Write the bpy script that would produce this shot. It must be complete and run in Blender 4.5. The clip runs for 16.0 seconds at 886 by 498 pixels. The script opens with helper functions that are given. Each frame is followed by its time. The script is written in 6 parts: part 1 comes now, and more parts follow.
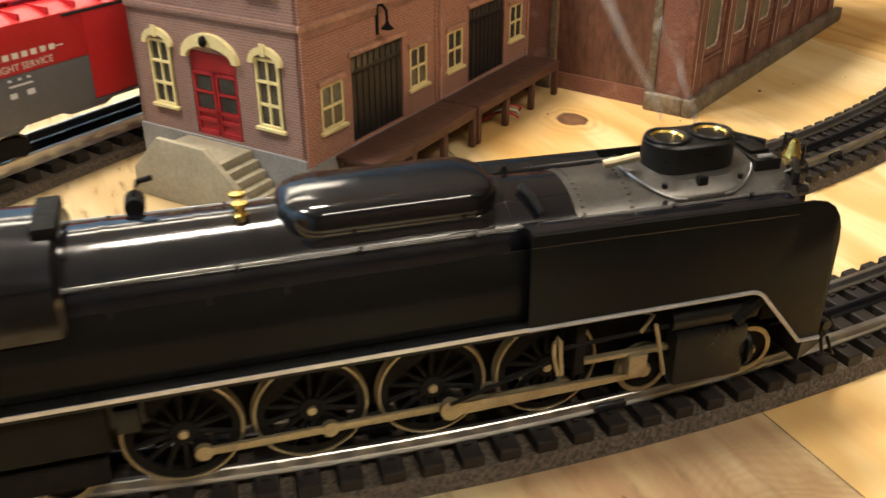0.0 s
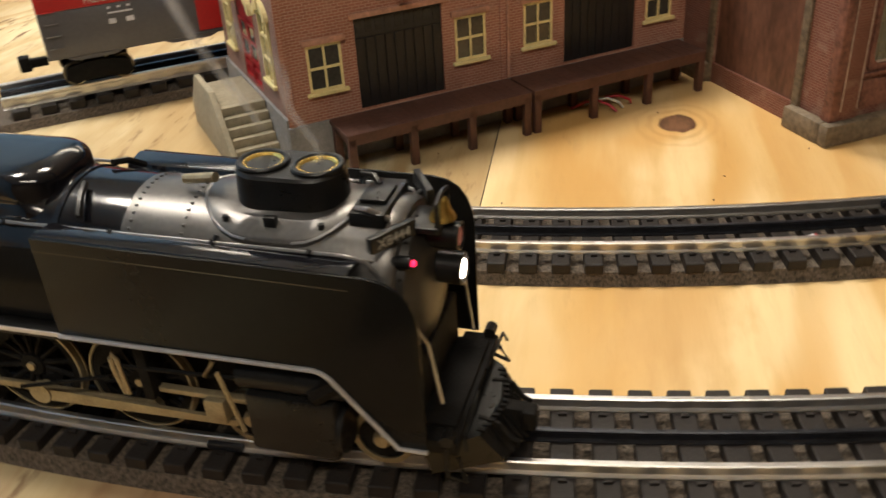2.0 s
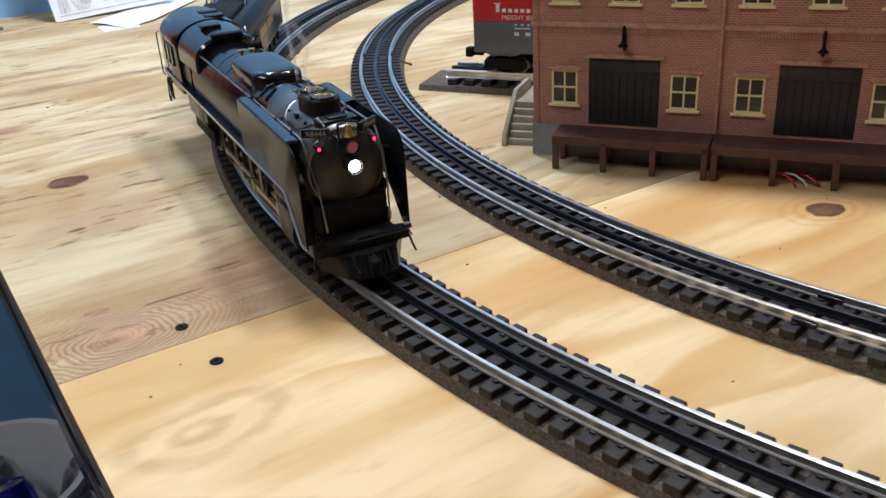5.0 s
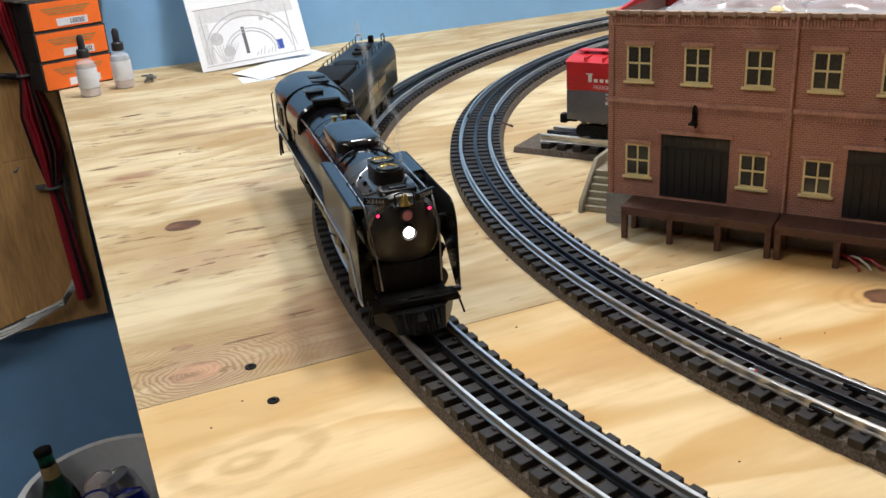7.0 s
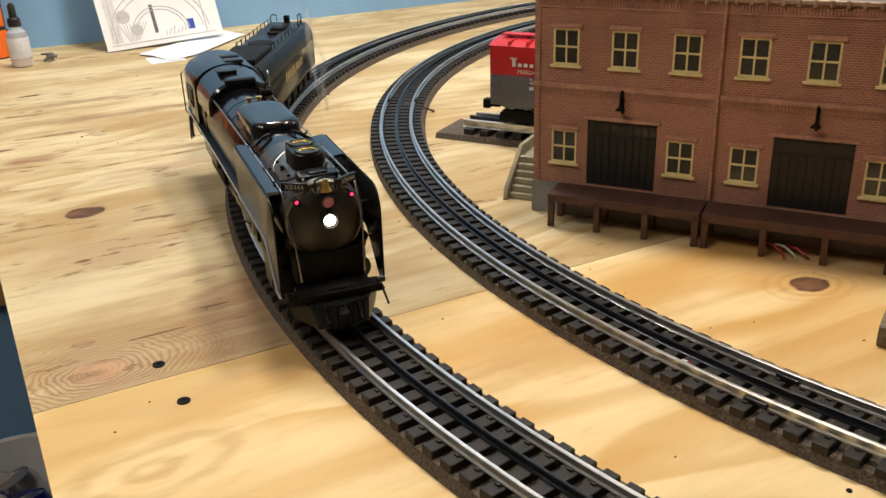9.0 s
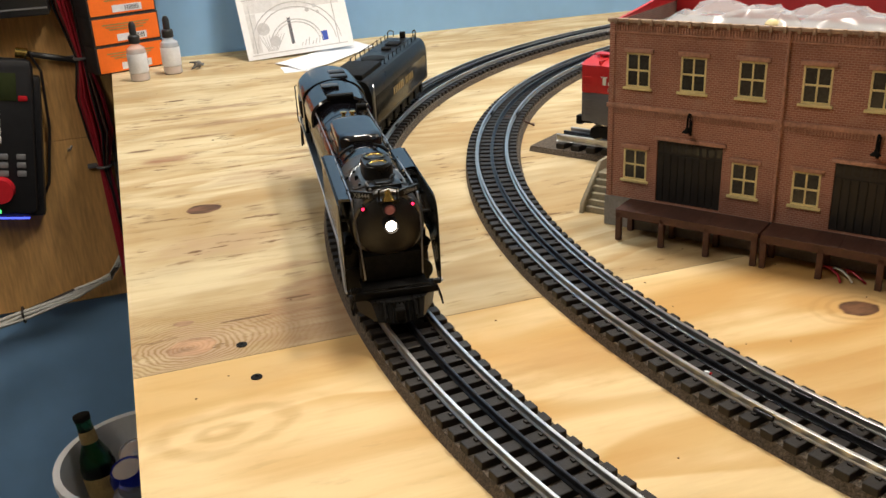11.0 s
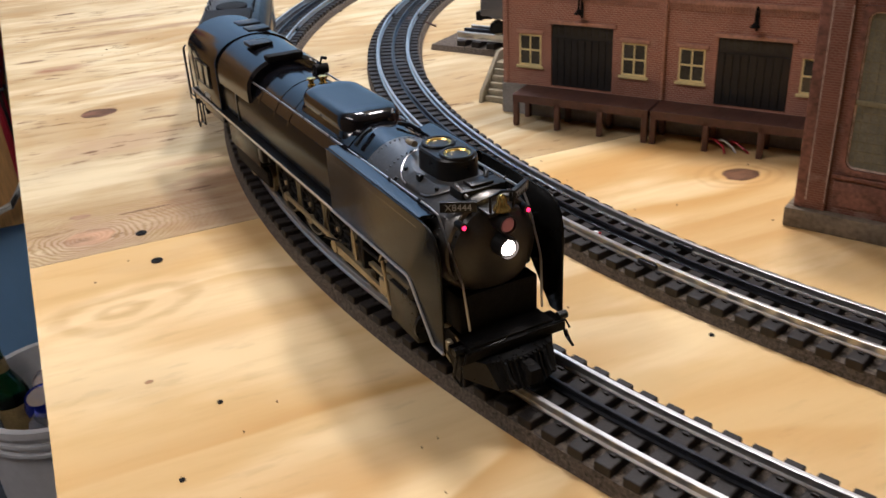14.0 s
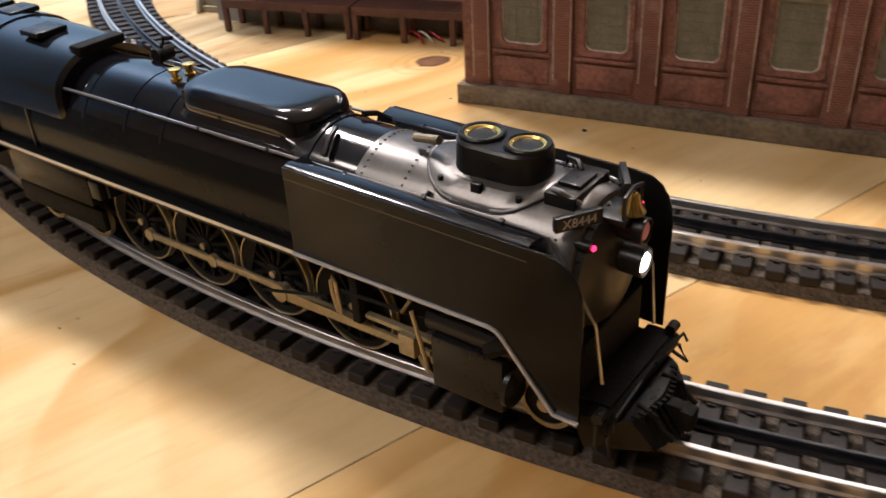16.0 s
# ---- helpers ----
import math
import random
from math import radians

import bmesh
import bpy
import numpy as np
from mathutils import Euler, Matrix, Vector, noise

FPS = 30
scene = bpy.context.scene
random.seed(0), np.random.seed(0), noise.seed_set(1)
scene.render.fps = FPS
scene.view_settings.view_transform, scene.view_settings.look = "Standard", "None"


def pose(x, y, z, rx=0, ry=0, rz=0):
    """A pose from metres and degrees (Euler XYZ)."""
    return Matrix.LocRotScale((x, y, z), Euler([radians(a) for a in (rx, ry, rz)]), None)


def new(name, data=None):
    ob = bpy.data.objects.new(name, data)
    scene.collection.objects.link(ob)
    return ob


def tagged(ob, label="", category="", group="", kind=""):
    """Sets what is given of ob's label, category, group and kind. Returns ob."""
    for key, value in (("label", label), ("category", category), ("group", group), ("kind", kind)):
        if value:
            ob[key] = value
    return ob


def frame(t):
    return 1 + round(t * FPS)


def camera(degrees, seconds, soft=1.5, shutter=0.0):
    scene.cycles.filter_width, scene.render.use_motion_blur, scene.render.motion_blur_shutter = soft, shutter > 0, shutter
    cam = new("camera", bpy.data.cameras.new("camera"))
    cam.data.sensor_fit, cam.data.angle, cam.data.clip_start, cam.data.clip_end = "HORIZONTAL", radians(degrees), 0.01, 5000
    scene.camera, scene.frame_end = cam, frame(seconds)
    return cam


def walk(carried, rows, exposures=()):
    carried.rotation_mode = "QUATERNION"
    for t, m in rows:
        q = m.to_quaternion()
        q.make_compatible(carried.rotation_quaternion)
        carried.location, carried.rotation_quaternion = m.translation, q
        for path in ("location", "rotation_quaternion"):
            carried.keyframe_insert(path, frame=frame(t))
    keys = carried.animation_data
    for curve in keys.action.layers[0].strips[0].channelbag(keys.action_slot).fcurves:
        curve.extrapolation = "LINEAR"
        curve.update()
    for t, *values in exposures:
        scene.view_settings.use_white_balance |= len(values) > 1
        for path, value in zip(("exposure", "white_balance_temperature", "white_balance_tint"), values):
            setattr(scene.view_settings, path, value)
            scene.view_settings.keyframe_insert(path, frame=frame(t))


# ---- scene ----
cam = camera(52.2, 16.0, soft=1.5, shutter=0.35)
# seconds, eye x y z, yaw, pitch, roll
ROWS = [
    (0.0, 0.0216, 0.0506, 0.2430, -33.73, -27.89, -0.15),
    (0.5, 0.1085, 0.0621, 0.2344, -29.68, -29.96, -2.32),
    (1.0, 0.1940, -0.0187, 0.2384, -15.23, -28.64, -2.65),
    (1.5, 0.2516, -0.0283, 0.2347, -6.25, -28.26, -3.10),
    (2.0, 0.3280, 0.0102, 0.2386, 0.41, -30.58, -3.62),
    (2.5, 0.4362, -0.0120, 0.2438, 20.03, -30.05, -1.25),
    (3.0, 0.4853, -0.0355, 0.2435, 30.09, -27.09, -3.52),
    (3.5, 0.5300, -0.0974, 0.2589, 33.57, -24.52, -2.78),
    (4.0, 0.5813, -0.1189, 0.2718, 34.70, -24.51, -1.87),
    (4.2, 0.6189, -0.1059, 0.2706, 37.42, -24.55, -2.29),
    (6.3, 0.8047, -0.0174, 0.2691, 56.16, -25.17, -3.44),
    (6.5, 0.8017, -0.0183, 0.2824, 56.73, -24.02, -3.75),
    (7.0, 0.8047, -0.0246, 0.2981, 57.38, -22.16, -3.85),
    (7.5, 0.8084, -0.0224, 0.3038, 57.73, -21.75, -3.63),
    (8.0, 0.8011, -0.0077, 0.3018, 59.09, -21.71, -4.15),
    (8.5, 0.8078, -0.0091, 0.3038, 58.77, -21.73, -5.18),
    (9.0, 0.7793, -0.0132, 0.2876, 51.71, -23.18, -1.77),
    (9.5, 0.8275, -0.0013, 0.2932, 61.80, -23.34, -3.14),
    (10.0, 0.8595, 0.0072, 0.3033, 63.16, -22.93, -3.98),
    (10.2, 0.8623, 0.0077, 0.3084, 62.49, -22.64, -3.28),
    (12.5, 0.8495, 0.0019, 0.3103, 60.42, -22.62, -3.18),
    (13.0, 0.8549, 0.0036, 0.3058, 59.94, -23.34, -3.29),
    (13.5, 0.8628, 0.0069, 0.2907, 58.31, -25.00, -3.07),
    (14.0, 0.8892, 0.0040, 0.2765, 56.22, -26.93, -2.95),
    (14.5, 0.9176, 0.0071, 0.2684, 53.26, -27.91, -2.39),
    (15.0, 0.9559, 0.0229, 0.2519, 50.89, -30.05, -1.94),
    (15.5, 0.9617, 0.0400, 0.2526, 48.38, -29.90, -1.68),
    (16.0, 0.9850, 0.0618, 0.2501, 45.43, -31.27, -3.12),
]
walk(cam, [(t, pose(x, y, z) @ pose(0, 0, 0, 90 + pitch, 0, yaw) @ pose(0, 0, 0, 0, 0, roll)) for t, x, y, z, yaw, pitch, roll in ROWS],
     [(0.0, 0.42, 6700, 10), (1.0, 0.38, 6600, 10), (1.5, 0.13, 6450, 11), (2.0, -0.02, 6550, 11), (2.5, -0.08, 6050, 11), (3.0, -0.10, 5350, 11), (4.0, -0.10, 5150, 12), (6.5, -0.08, 5250, 11), (7.5, -0.10, 6100, 10), (8.0, -0.10, 6400, 10), (13.0, -0.08, 6350, 14), (14.0, 0.00, 5700, 18), (14.5, 0.10, 5450, 18), (15.5, 0.30, 5650, 20), (16.0, 0.37, 6050, 20)])
scene.view_settings.exposure = 0.0

# ---- the plan: metres, table top at z = 0 ----
TABLE = pose(0.2787, 0.0749, 0, 0, 0, -10.1)      # u along the open edge, v into the table
CENTRE = Vector((0.5102, 1.3320, 0))              # both loops of track turn about this point
R_OUT, R_IN = 1.0872, 0.9392
TRAIN_CENTRE, TRAIN_R = Vector((0.5109, 1.3098, 0)), 1.0631   # the circle that the engine body swings on
RAIL_Z = 0.0175
STATION = pose(0.2275 + 0.0105 * 0.906, 0.5155 + 0.0105 * 0.4226, 0, 0, 0, 25.0)   # x along the front, y into the house
ENGINE_HOUSE = pose(0.5578, 0.5052, 0, 0, 0, 18.9)
SIDING = pose(0.010, 0.6400, 0, 0, 0, 24.0)
FLOOR_Z, CEIL_Z = -0.95, 1.55
WALL_U = -1.285

# ---- light ----
world = bpy.data.worlds.new("world")
scene.world = world
world.use_nodes = True
world.node_tree.nodes["Background"].inputs[0].default_value = (0.9, 0.93, 1.0, 1)
world.node_tree.nodes["Background"].inputs[1].default_value = 0.10


# ---- materials ----
def material(name, color, rough=0.5, metal=0.0, vary=0.0, scale=40.0, bump=0.0, bump_scale=300.0, spec=0.5, coat=0.0, stretch=(1, 1, 1), second=None, rough_vary=0.0):
    """A surface with colour that varies at two scales, and fine relief."""
    m = bpy.data.materials.new(name)
    m.use_nodes = True
    nt = m.node_tree
    b = nt.nodes["Principled BSDF"]
    b.inputs["Roughness"].default_value, b.inputs["Metallic"].default_value = rough, metal
    b.inputs["Specular IOR Level"].default_value = spec
    b.inputs["Coat Weight"].default_value = coat
    b.inputs["Coat Roughness"].default_value = 0.08
    b.inputs["Base Color"].default_value = (*color, 1)
    co = nt.nodes.new("ShaderNodeTexCoord")
    mp = nt.nodes.new("ShaderNodeMapping")
    mp.inputs["Scale"].default_value = stretch
    nt.links.new(co.outputs["Object"], mp.inputs["Vector"])
    if vary:
        n1, n2 = nt.nodes.new("ShaderNodeTexNoise"), nt.nodes.new("ShaderNodeTexNoise")
        n1.inputs["Scale"].default_value, n2.inputs["Scale"].default_value = scale, scale * 7
        n1.inputs["Detail"].default_value = n2.inputs["Detail"].default_value = 4
        for n in (n1, n2):
            nt.links.new(mp.outputs[0], n.inputs["Vector"])
        add = nt.nodes.new("ShaderNodeMath")
        add.operation = "ADD"
        nt.links.new(n1.outputs["Fac"], add.inputs[0])
        nt.links.new(n2.outputs["Fac"], add.inputs[1])
        ramp = nt.nodes.new("ShaderNodeMapRange")
        ramp.inputs["From Min"].default_value, ramp.inputs["From Max"].default_value = 0.7, 1.3
        nt.links.new(add.outputs[0], ramp.inputs["Value"])
        mix = nt.nodes.new("ShaderNodeMix")
        mix.data_type = "RGBA"
        lo = second or tuple(c * (1 - vary) for c in color)
        hi = tuple(min(1, c * (1 + vary)) for c in color)
        mix.inputs["A"].default_value, mix.inputs["B"].default_value = (*lo, 1), (*hi, 1)
        nt.links.new(ramp.outputs[0], mix.inputs["Factor"])
        nt.links.new(mix.outputs["Result"], b.inputs["Base Color"])
        if rough_vary:
            rr = nt.nodes.new("ShaderNodeMapRange")
            rr.inputs["To Min"].default_value, rr.inputs["To Max"].default_value = rough - rough_vary, rough + rough_vary
            nt.links.new(ramp.outputs[0], rr.inputs["Value"])
            nt.links.new(rr.outputs[0], b.inputs["Roughness"])
    if bump:
        nb = nt.nodes.new("ShaderNodeTexNoise")
        nb.inputs["Scale"].default_value, nb.inputs["Detail"].default_value = bump_scale, 3
        nt.links.new(mp.outputs[0], nb.inputs["Vector"])
        bp = nt.nodes.new("ShaderNodeBump")
        bp.inputs["Strength"].default_value, bp.inputs["Distance"].default_value = bump, 0.001
        nt.links.new(nb.outputs["Fac"], bp.inputs["Height"])
        nt.links.new(bp.outputs[0], b.inputs["Normal"])
    return m


def glowing(name, color, strength):
    m = bpy.data.materials.new(name)
    m.use_nodes = True
    b = m.node_tree.nodes["Principled BSDF"]
    b.inputs["Base Color"].default_value = (*color, 1)
    b.inputs["Emission Color"].default_value = (*color, 1)
    b.inputs["Emission Strength"].default_value = strength
    return m


def clear(name, color=(1, 1, 1), rough=0.05, alpha=None, ior=1.45):
    m = bpy.data.materials.new(name)
    m.use_nodes = True
    b = m.node_tree.nodes["Principled BSDF"]
    b.inputs["Base Color"].default_value = (*color, 1)
    b.inputs["Roughness"].default_value = rough
    b.inputs["IOR"].default_value = ior
    if alpha is None:
        b.inputs["Transmission Weight"].default_value = 1.0
    else:
        b.inputs["Alpha"].default_value = alpha
    return m


def plywood(name, light, dark, knots, stains, shift, lines=9.0, depth_of_line=0.4, flecks=0.6, streak=0.3):
    """Rotary-cut softwood veneer: soft wandering figure along v, flecks of torn grain, stains and knots."""
    m = bpy.data.materials.new(name)
    m.use_nodes = True
    nt = m.node_tree
    L, N = nt.links.new, nt.nodes.new
    b = nt.nodes["Principled BSDF"]
    b.inputs["Specular IOR Level"].default_value = 0.16
    co = N("ShaderNodeTexCoord")

    def mapped(sx, sy, off=0.0):
        mp = N("ShaderNodeMapping")
        mp.inputs["Scale"].default_value = (sx, sy, 1)
        mp.inputs["Location"].default_value = (shift + off, shift * 0.7, 0)
        L(co.outputs["Object"], mp.inputs["Vector"])
        return mp.outputs[0]

    def noise_tex(vec, scale, detail=4, rough=0.55, dist=0.0):
        n = N("ShaderNodeTexNoise")
        n.inputs["Scale"].default_value, n.inputs["Detail"].default_value = scale, detail
        n.inputs["Roughness"].default_value, n.inputs["Distortion"].default_value = rough, dist
        L(vec, n.inputs["Vector"])
        return n.outputs["Fac"]

    def rng(fac, a, c, lo=0.0, hi=1.0, soft=False):
        r = N("ShaderNodeMapRange")
        if soft:
            r.interpolation_type = "SMOOTHSTEP"
        r.inputs["From Min"].default_value, r.inputs["From Max"].default_value = a, c
        r.inputs["To Min"].default_value, r.inputs["To Max"].default_value = lo, hi
        L(fac, r.inputs["Value"])
        return r.outputs[0]

    def mixc(fac, a, c):
        x = N("ShaderNodeMix")
        x.data_type = "RGBA"
        for sock, v in ((x.inputs["A"], a), (x.inputs["B"], c)):
            if isinstance(v, tuple):
                sock.default_value = (*v, 1)
            else:
                L(v, sock)
        L(fac, x.inputs["Factor"])
        return x.outputs["Result"]

    def math_(op, a, c=0.0):
        x = N("ShaderNodeMath")
        x.operation = op
        for k, v in enumerate((a, c)):
            if isinstance(v, float):
                x.inputs[k].default_value = v
            else:
                L(v, x.inputs[k])
        return x.outputs[0]

    def away(u, v, ru, rv):
        mp = N("ShaderNodeMapping")
        mp.inputs["Location"].default_value = (-u / ru, -v / rv, 0)
        mp.inputs["Scale"].default_value = (1 / ru, 1 / rv, 0)
        L(co.outputs["Object"], mp.inputs["Vector"])
        ln = N("ShaderNodeVectorMath")
        ln.operation = "LENGTH"
        L(mp.outputs[0], ln.inputs[0])
        return ln.outputs["Value"]

    # broad cathedral figure: contour lines of a slow, stretched field
    field = noise_tex(mapped(5.5, 1.7), 1.0, 2, 0.4, 0.6)
    rings = math_("FRACT", math_("ADD", math_("MULTIPLY", field, lines), math_("MULTIPLY", noise_tex(mapped(40.0, 7.0), 1.0, 3), 0.25)))
    figure = math_("MULTIPLY", rng(rings, 0.25, 0.85, soft=True), rng(rings, 1.0, 0.86, soft=True))
    figure = math_("MULTIPLY", figure, rng(noise_tex(mapped(3.0, 2.0, 7.0), 1.0, 2), 0.36, 0.6))
    fine = noise_tex(mapped(75.0, 8.0), 1.0, 5, 0.65)
    broad = noise_tex(mapped(9.0, 3.2, 3.0), 1.0, 4, 0.55)
    line_tone = tuple(c * k for c, k in zip(dark, (0.86, 0.72, 0.52)))
    col = mixc(rng(broad, 0.40, 0.60, soft=True), dark, light)
    col = mixc(math_("MULTIPLY", figure, depth_of_line), col, line_tone)
    col = mixc(math_("MULTIPLY", rng(fine, 0.46, 0.72), streak), col, tuple(c * k for c, k in zip(dark, (0.76, 0.66, 0.52))))
    # grey-green weathering in the pale veneer
    grey = noise_tex(mapped(14.0, 6.0, 11.0), 1.0, 3)
    col = mixc(rng(grey, 0.52, 0.72, 0.0, 0.35, True), col, tuple(c * k for c, k in zip(dark, (0.88, 0.96, 1.15))))
    warp = noise_tex(co.outputs["Object"], 16.0, 3)
    rough_warp = noise_tex(mapped(90.0, 30.0), 1.0, 4)
    for u, v, ru, rv, tone, amount in stains:
        d = math_("ADD", away(u, v, ru, rv), rng(rough_warp, 0.25, 0.75, -0.45, 0.45))
        col = mixc(math_("MULTIPLY", rng(d, 1.25, 0.35, 0.0, amount, True), rng(fine, 0.3, 0.62, 0.45, 1.0)), col, tone)
    # torn grain: short dark flecks in loose groups
    torn = noise_tex(mapped(120.0, 26.0, 5.0), 1.0, 5, 0.6)
    group = noise_tex(mapped(13.0, 4.5, 2.0), 1.0, 3)
    col = mixc(math_("MULTIPLY", math_("MULTIPLY", rng(torn, 0.56, 0.65), rng(group, 0.46, 0.60)), flecks), col, (0.17, 0.095, 0.045))
    for u, v, ru, rv, tone, depth, reach, strength, step in knots:
        d = math_("ADD", away(u, v, ru, rv), math_("ADD", rng(warp, 0.25, 0.75, -0.5, 0.5), rng(rough_warp, 0.25, 0.75, -0.12, 0.12)))
        if strength:
            wave = math_("SINE", math_("MULTIPLY", d, 6.283 / step))
            halo = math_("MULTIPLY", math_("MULTIPLY", rng(wave, -0.5, 0.9), rng(d, reach, 1.0, 0.0, strength, True)), rng(fine, 0.28, 0.6, 0.5, 1.0))
            col = mixc(halo, col, tuple(c * k for c, k in zip(dark, (0.62, 0.52, 0.40))))
        if depth:
            rim = math_("MULTIPLY", rng(d, 1.15, 0.98), rng(d, 0.62, 0.95, 0.95, 1.0))
            col = mixc(math_("MULTIPLY", rim, depth), col, mixc(rng(rough_warp, 0.38, 0.60), tone, tuple(c * 2.3 for c in tone)))
    L(col, b.inputs["Base Color"])
    bp = N("ShaderNodeBump")
    bp.inputs["Strength"].default_value, bp.inputs["Distance"].default_value = 0.25, 0.0006
    L(fine, bp.inputs["Height"])
    L(bp.outputs[0], b.inputs["Normal"])
    L(rng(fine, 0.3, 0.7, 0.58, 0.78), b.inputs["Roughness"])
    return m


def brickwork(name, brick, mortar, per_metre, weather, dirt=0.4):
    """Tiny moulded brick courses, with a paint wash and rubbed edges."""
    m = bpy.data.materials.new(name)
    m.use_nodes = True
    nt = m.node_tree
    L, N = nt.links.new, nt.nodes.new
    b = nt.nodes["Principled BSDF"]
    b.inputs["Roughness"].default_value = 0.75
    b.inputs["Specular IOR Level"].default_value = 0.25
    co, sep, geo = N("ShaderNodeTexCoord"), N("ShaderNodeSeparateXYZ"), N("ShaderNodeCombineXYZ")
    L(co.outputs["Object"], sep.inputs[0])
    add = N("ShaderNodeMath")
    add.operation = "ADD"
    L(sep.outputs["X"], add.inputs[0])
    L(sep.outputs["Y"], add.inputs[1])
    L(add.outputs[0], geo.inputs["X"])
    L(sep.outputs["Z"], geo.inputs["Y"])
    br = N("ShaderNodeTexBrick")
    br.inputs["Scale"].default_value = per_metre
    br.inputs["Brick Width"].default_value, br.inputs["Row Height"].default_value = 0.9, 0.38
    br.inputs["Mortar Size"].default_value, br.inputs["Mortar Smooth"].default_value = 0.05, 0.3
    br.inputs["Color1"].default_value = (*brick, 1)
    br.inputs["Color2"].default_value = (*[c * 0.8 for c in brick], 1)
    br.inputs["Mortar"].default_value = (*mortar, 1)
    L(geo.outputs[0], br.inputs["Vector"])
    n1, n2 = N("ShaderNodeTexNoise"), N("ShaderNodeTexNoise")
    n1.inputs["Scale"].default_value, n2.inputs["Scale"].default_value = 16, 70
    n1.inputs["Detail"].default_value = n2.inputs["Detail"].default_value = 5
    L(co.outputs["Object"], n1.inputs["Vector"])
    L(co.outputs["Object"], n2.inputs["Vector"])

    def mixc(fac, a, c, lo, hi, top):
        r = N("ShaderNodeMapRange")
        r.inputs["From Min"].default_value, r.inputs["From Max"].default_value, r.inputs["To Max"].default_value = lo, hi, top
        L(fac, r.inputs["Value"])
        x = N("ShaderNodeMix")
        x.data_type = "RGBA"
        L(r.outputs[0], x.inputs["Factor"])
        L(a, x.inputs["A"])
        x.inputs["B"].default_value = (*c, 1)
        return x.outputs["Result"]

    col = mixc(n1.outputs["Fac"], br.outputs["Color"], tuple(c * 0.5 for c in brick), 0.5, 0.75, dirt)
    col = mixc(n2.outputs["Fac"], col, weather, 0.56, 0.75, dirt)
    L(col, b.inputs["Base Color"])
    bp = N("ShaderNodeBump")
    bp.inputs["Strength"].default_value, bp.inputs["Distance"].default_value = 0.6, 0.0005
    bp.invert = True
    L(br.outputs["Fac"], bp.inputs["Height"])
    L(bp.outputs[0], b.inputs["Normal"])
    return m


# knots: u, v, half sizes, tone, depth, reach and strength of their rings, ring step; stains: u, v, half sizes, tone, amount
PLY_KNOTS_A = [(-0.032, 0.041, 0.013, 0.018, (0.26, 0.15, 0.09), 0.65, 7.5, 0.85, 0.24), (-0.336, 0.083, 0.0115, 0.0165, (0.075, 0.036, 0.021), 1.0, 2.2, 0.25, 0.4),
               (-0.072, 0.040, 0.0052, 0.0085, (0.17, 0.10, 0.065), 0.75, 1.0, 0.0, 1.0), (-0.880, 0.090, 0.0042, 0.014, (0.045, 0.022, 0.010), 0.95, 2.0, 0.3, 0.5),
               (-0.061, 0.085, 0.0012, 0.017, (0.10, 0.055, 0.025), 0.8, 1.0, 0.0, 1.0), (-0.083, 0.131, 0.0015, 0.010, (0.13, 0.07, 0.03), 0.8, 1.0, 0.0, 1.0)]
PLY_STAINS_A = [(-0.040, 0.135, 0.060, 0.060, (0.33, 0.195, 0.11), 0.94), (-0.030, 0.045, 0.042, 0.050, (0.46, 0.32, 0.21), 1.00), (-0.095, 0.155, 0.030, 0.045, (0.34, 0.20, 0.11), 0.88),
                (-0.545, 0.058, 0.016, 0.036, (0.30, 0.155, 0.09), 1.00), (-0.60, 0.030, 0.006, 0.020, (0.16, 0.09, 0.05), 1.00), (-0.70, 0.20, 0.012, 0.13, (0.28, 0.17, 0.10), 0.94),
                (-0.80, 0.16, 0.010, 0.10, (0.30, 0.19, 0.12), 0.88), (-0.43, 0.18, 0.03, 0.09, (0.42, 0.29, 0.18), 0.75), (-0.23, 0.09, 0.035, 0.07, (0.45, 0.32, 0.20), 0.75),
                (-0.64, 0.10, 0.006, 0.05, (0.24, 0.14, 0.07), 0.88), (-0.76, 0.07, 0.005, 0.04, (0.22, 0.13, 0.07), 0.88), (-0.15, 0.13, 0.010, 0.04, (0.34, 0.20, 0.11), 0.75), (-0.50, 0.22, 0.008, 0.06, (0.26, 0.15, 0.09), 0.75)]
PLY_KNOTS_B = [(0.117, 0.512, 0.0105, 0.0135, (0.075, 0.036, 0.020), 1.0, 3.6, 0.5, 0.75), (0.090, 0.048, 0.014, 0.026, (0.3, 0.2, 0.1), 0.0, 3.4, 0.42, 1.25), (0.178, 0.052, 0.0018, 0.0024, (0.16, 0.08, 0.04), 0.9, 1.0, 0.0, 1.0)]
PLY_STAINS_B = [(0.10, 0.30, 0.03, 0.10, (0.52, 0.32, 0.13), 0.7), (0.03, 0.16, 0.02, 0.07, (0.54, 0.32, 0.12), 0.7), (0.21, 0.44, 0.05, 0.12, (0.56, 0.34, 0.13), 0.6)]
PLY_KNOTS_C = [(0.75, 0.33, 0.008, 0.02, (0.2, 0.10, 0.05), 0.7, 3.0, 0.4, 0.6), (0.62, 0.10, 0.03, 0.06, (0.3, 0.15, 0.06), 0.0, 3.0, 0.3, 1.1)]
PLY_STAINS_C = [(0.55, 0.30, 0.04, 0.14, (0.47, 0.255, 0.085), 0.7), (0.70, 0.22, 0.05, 0.10, (0.50, 0.28, 0.095), 0.65), (0.50, 0.13, 0.03, 0.08, (0.47, 0.26, 0.09), 0.7), (0.60, 0.06, 0.05, 0.05, (0.52, 0.30, 0.11), 0.6)]
M = {}
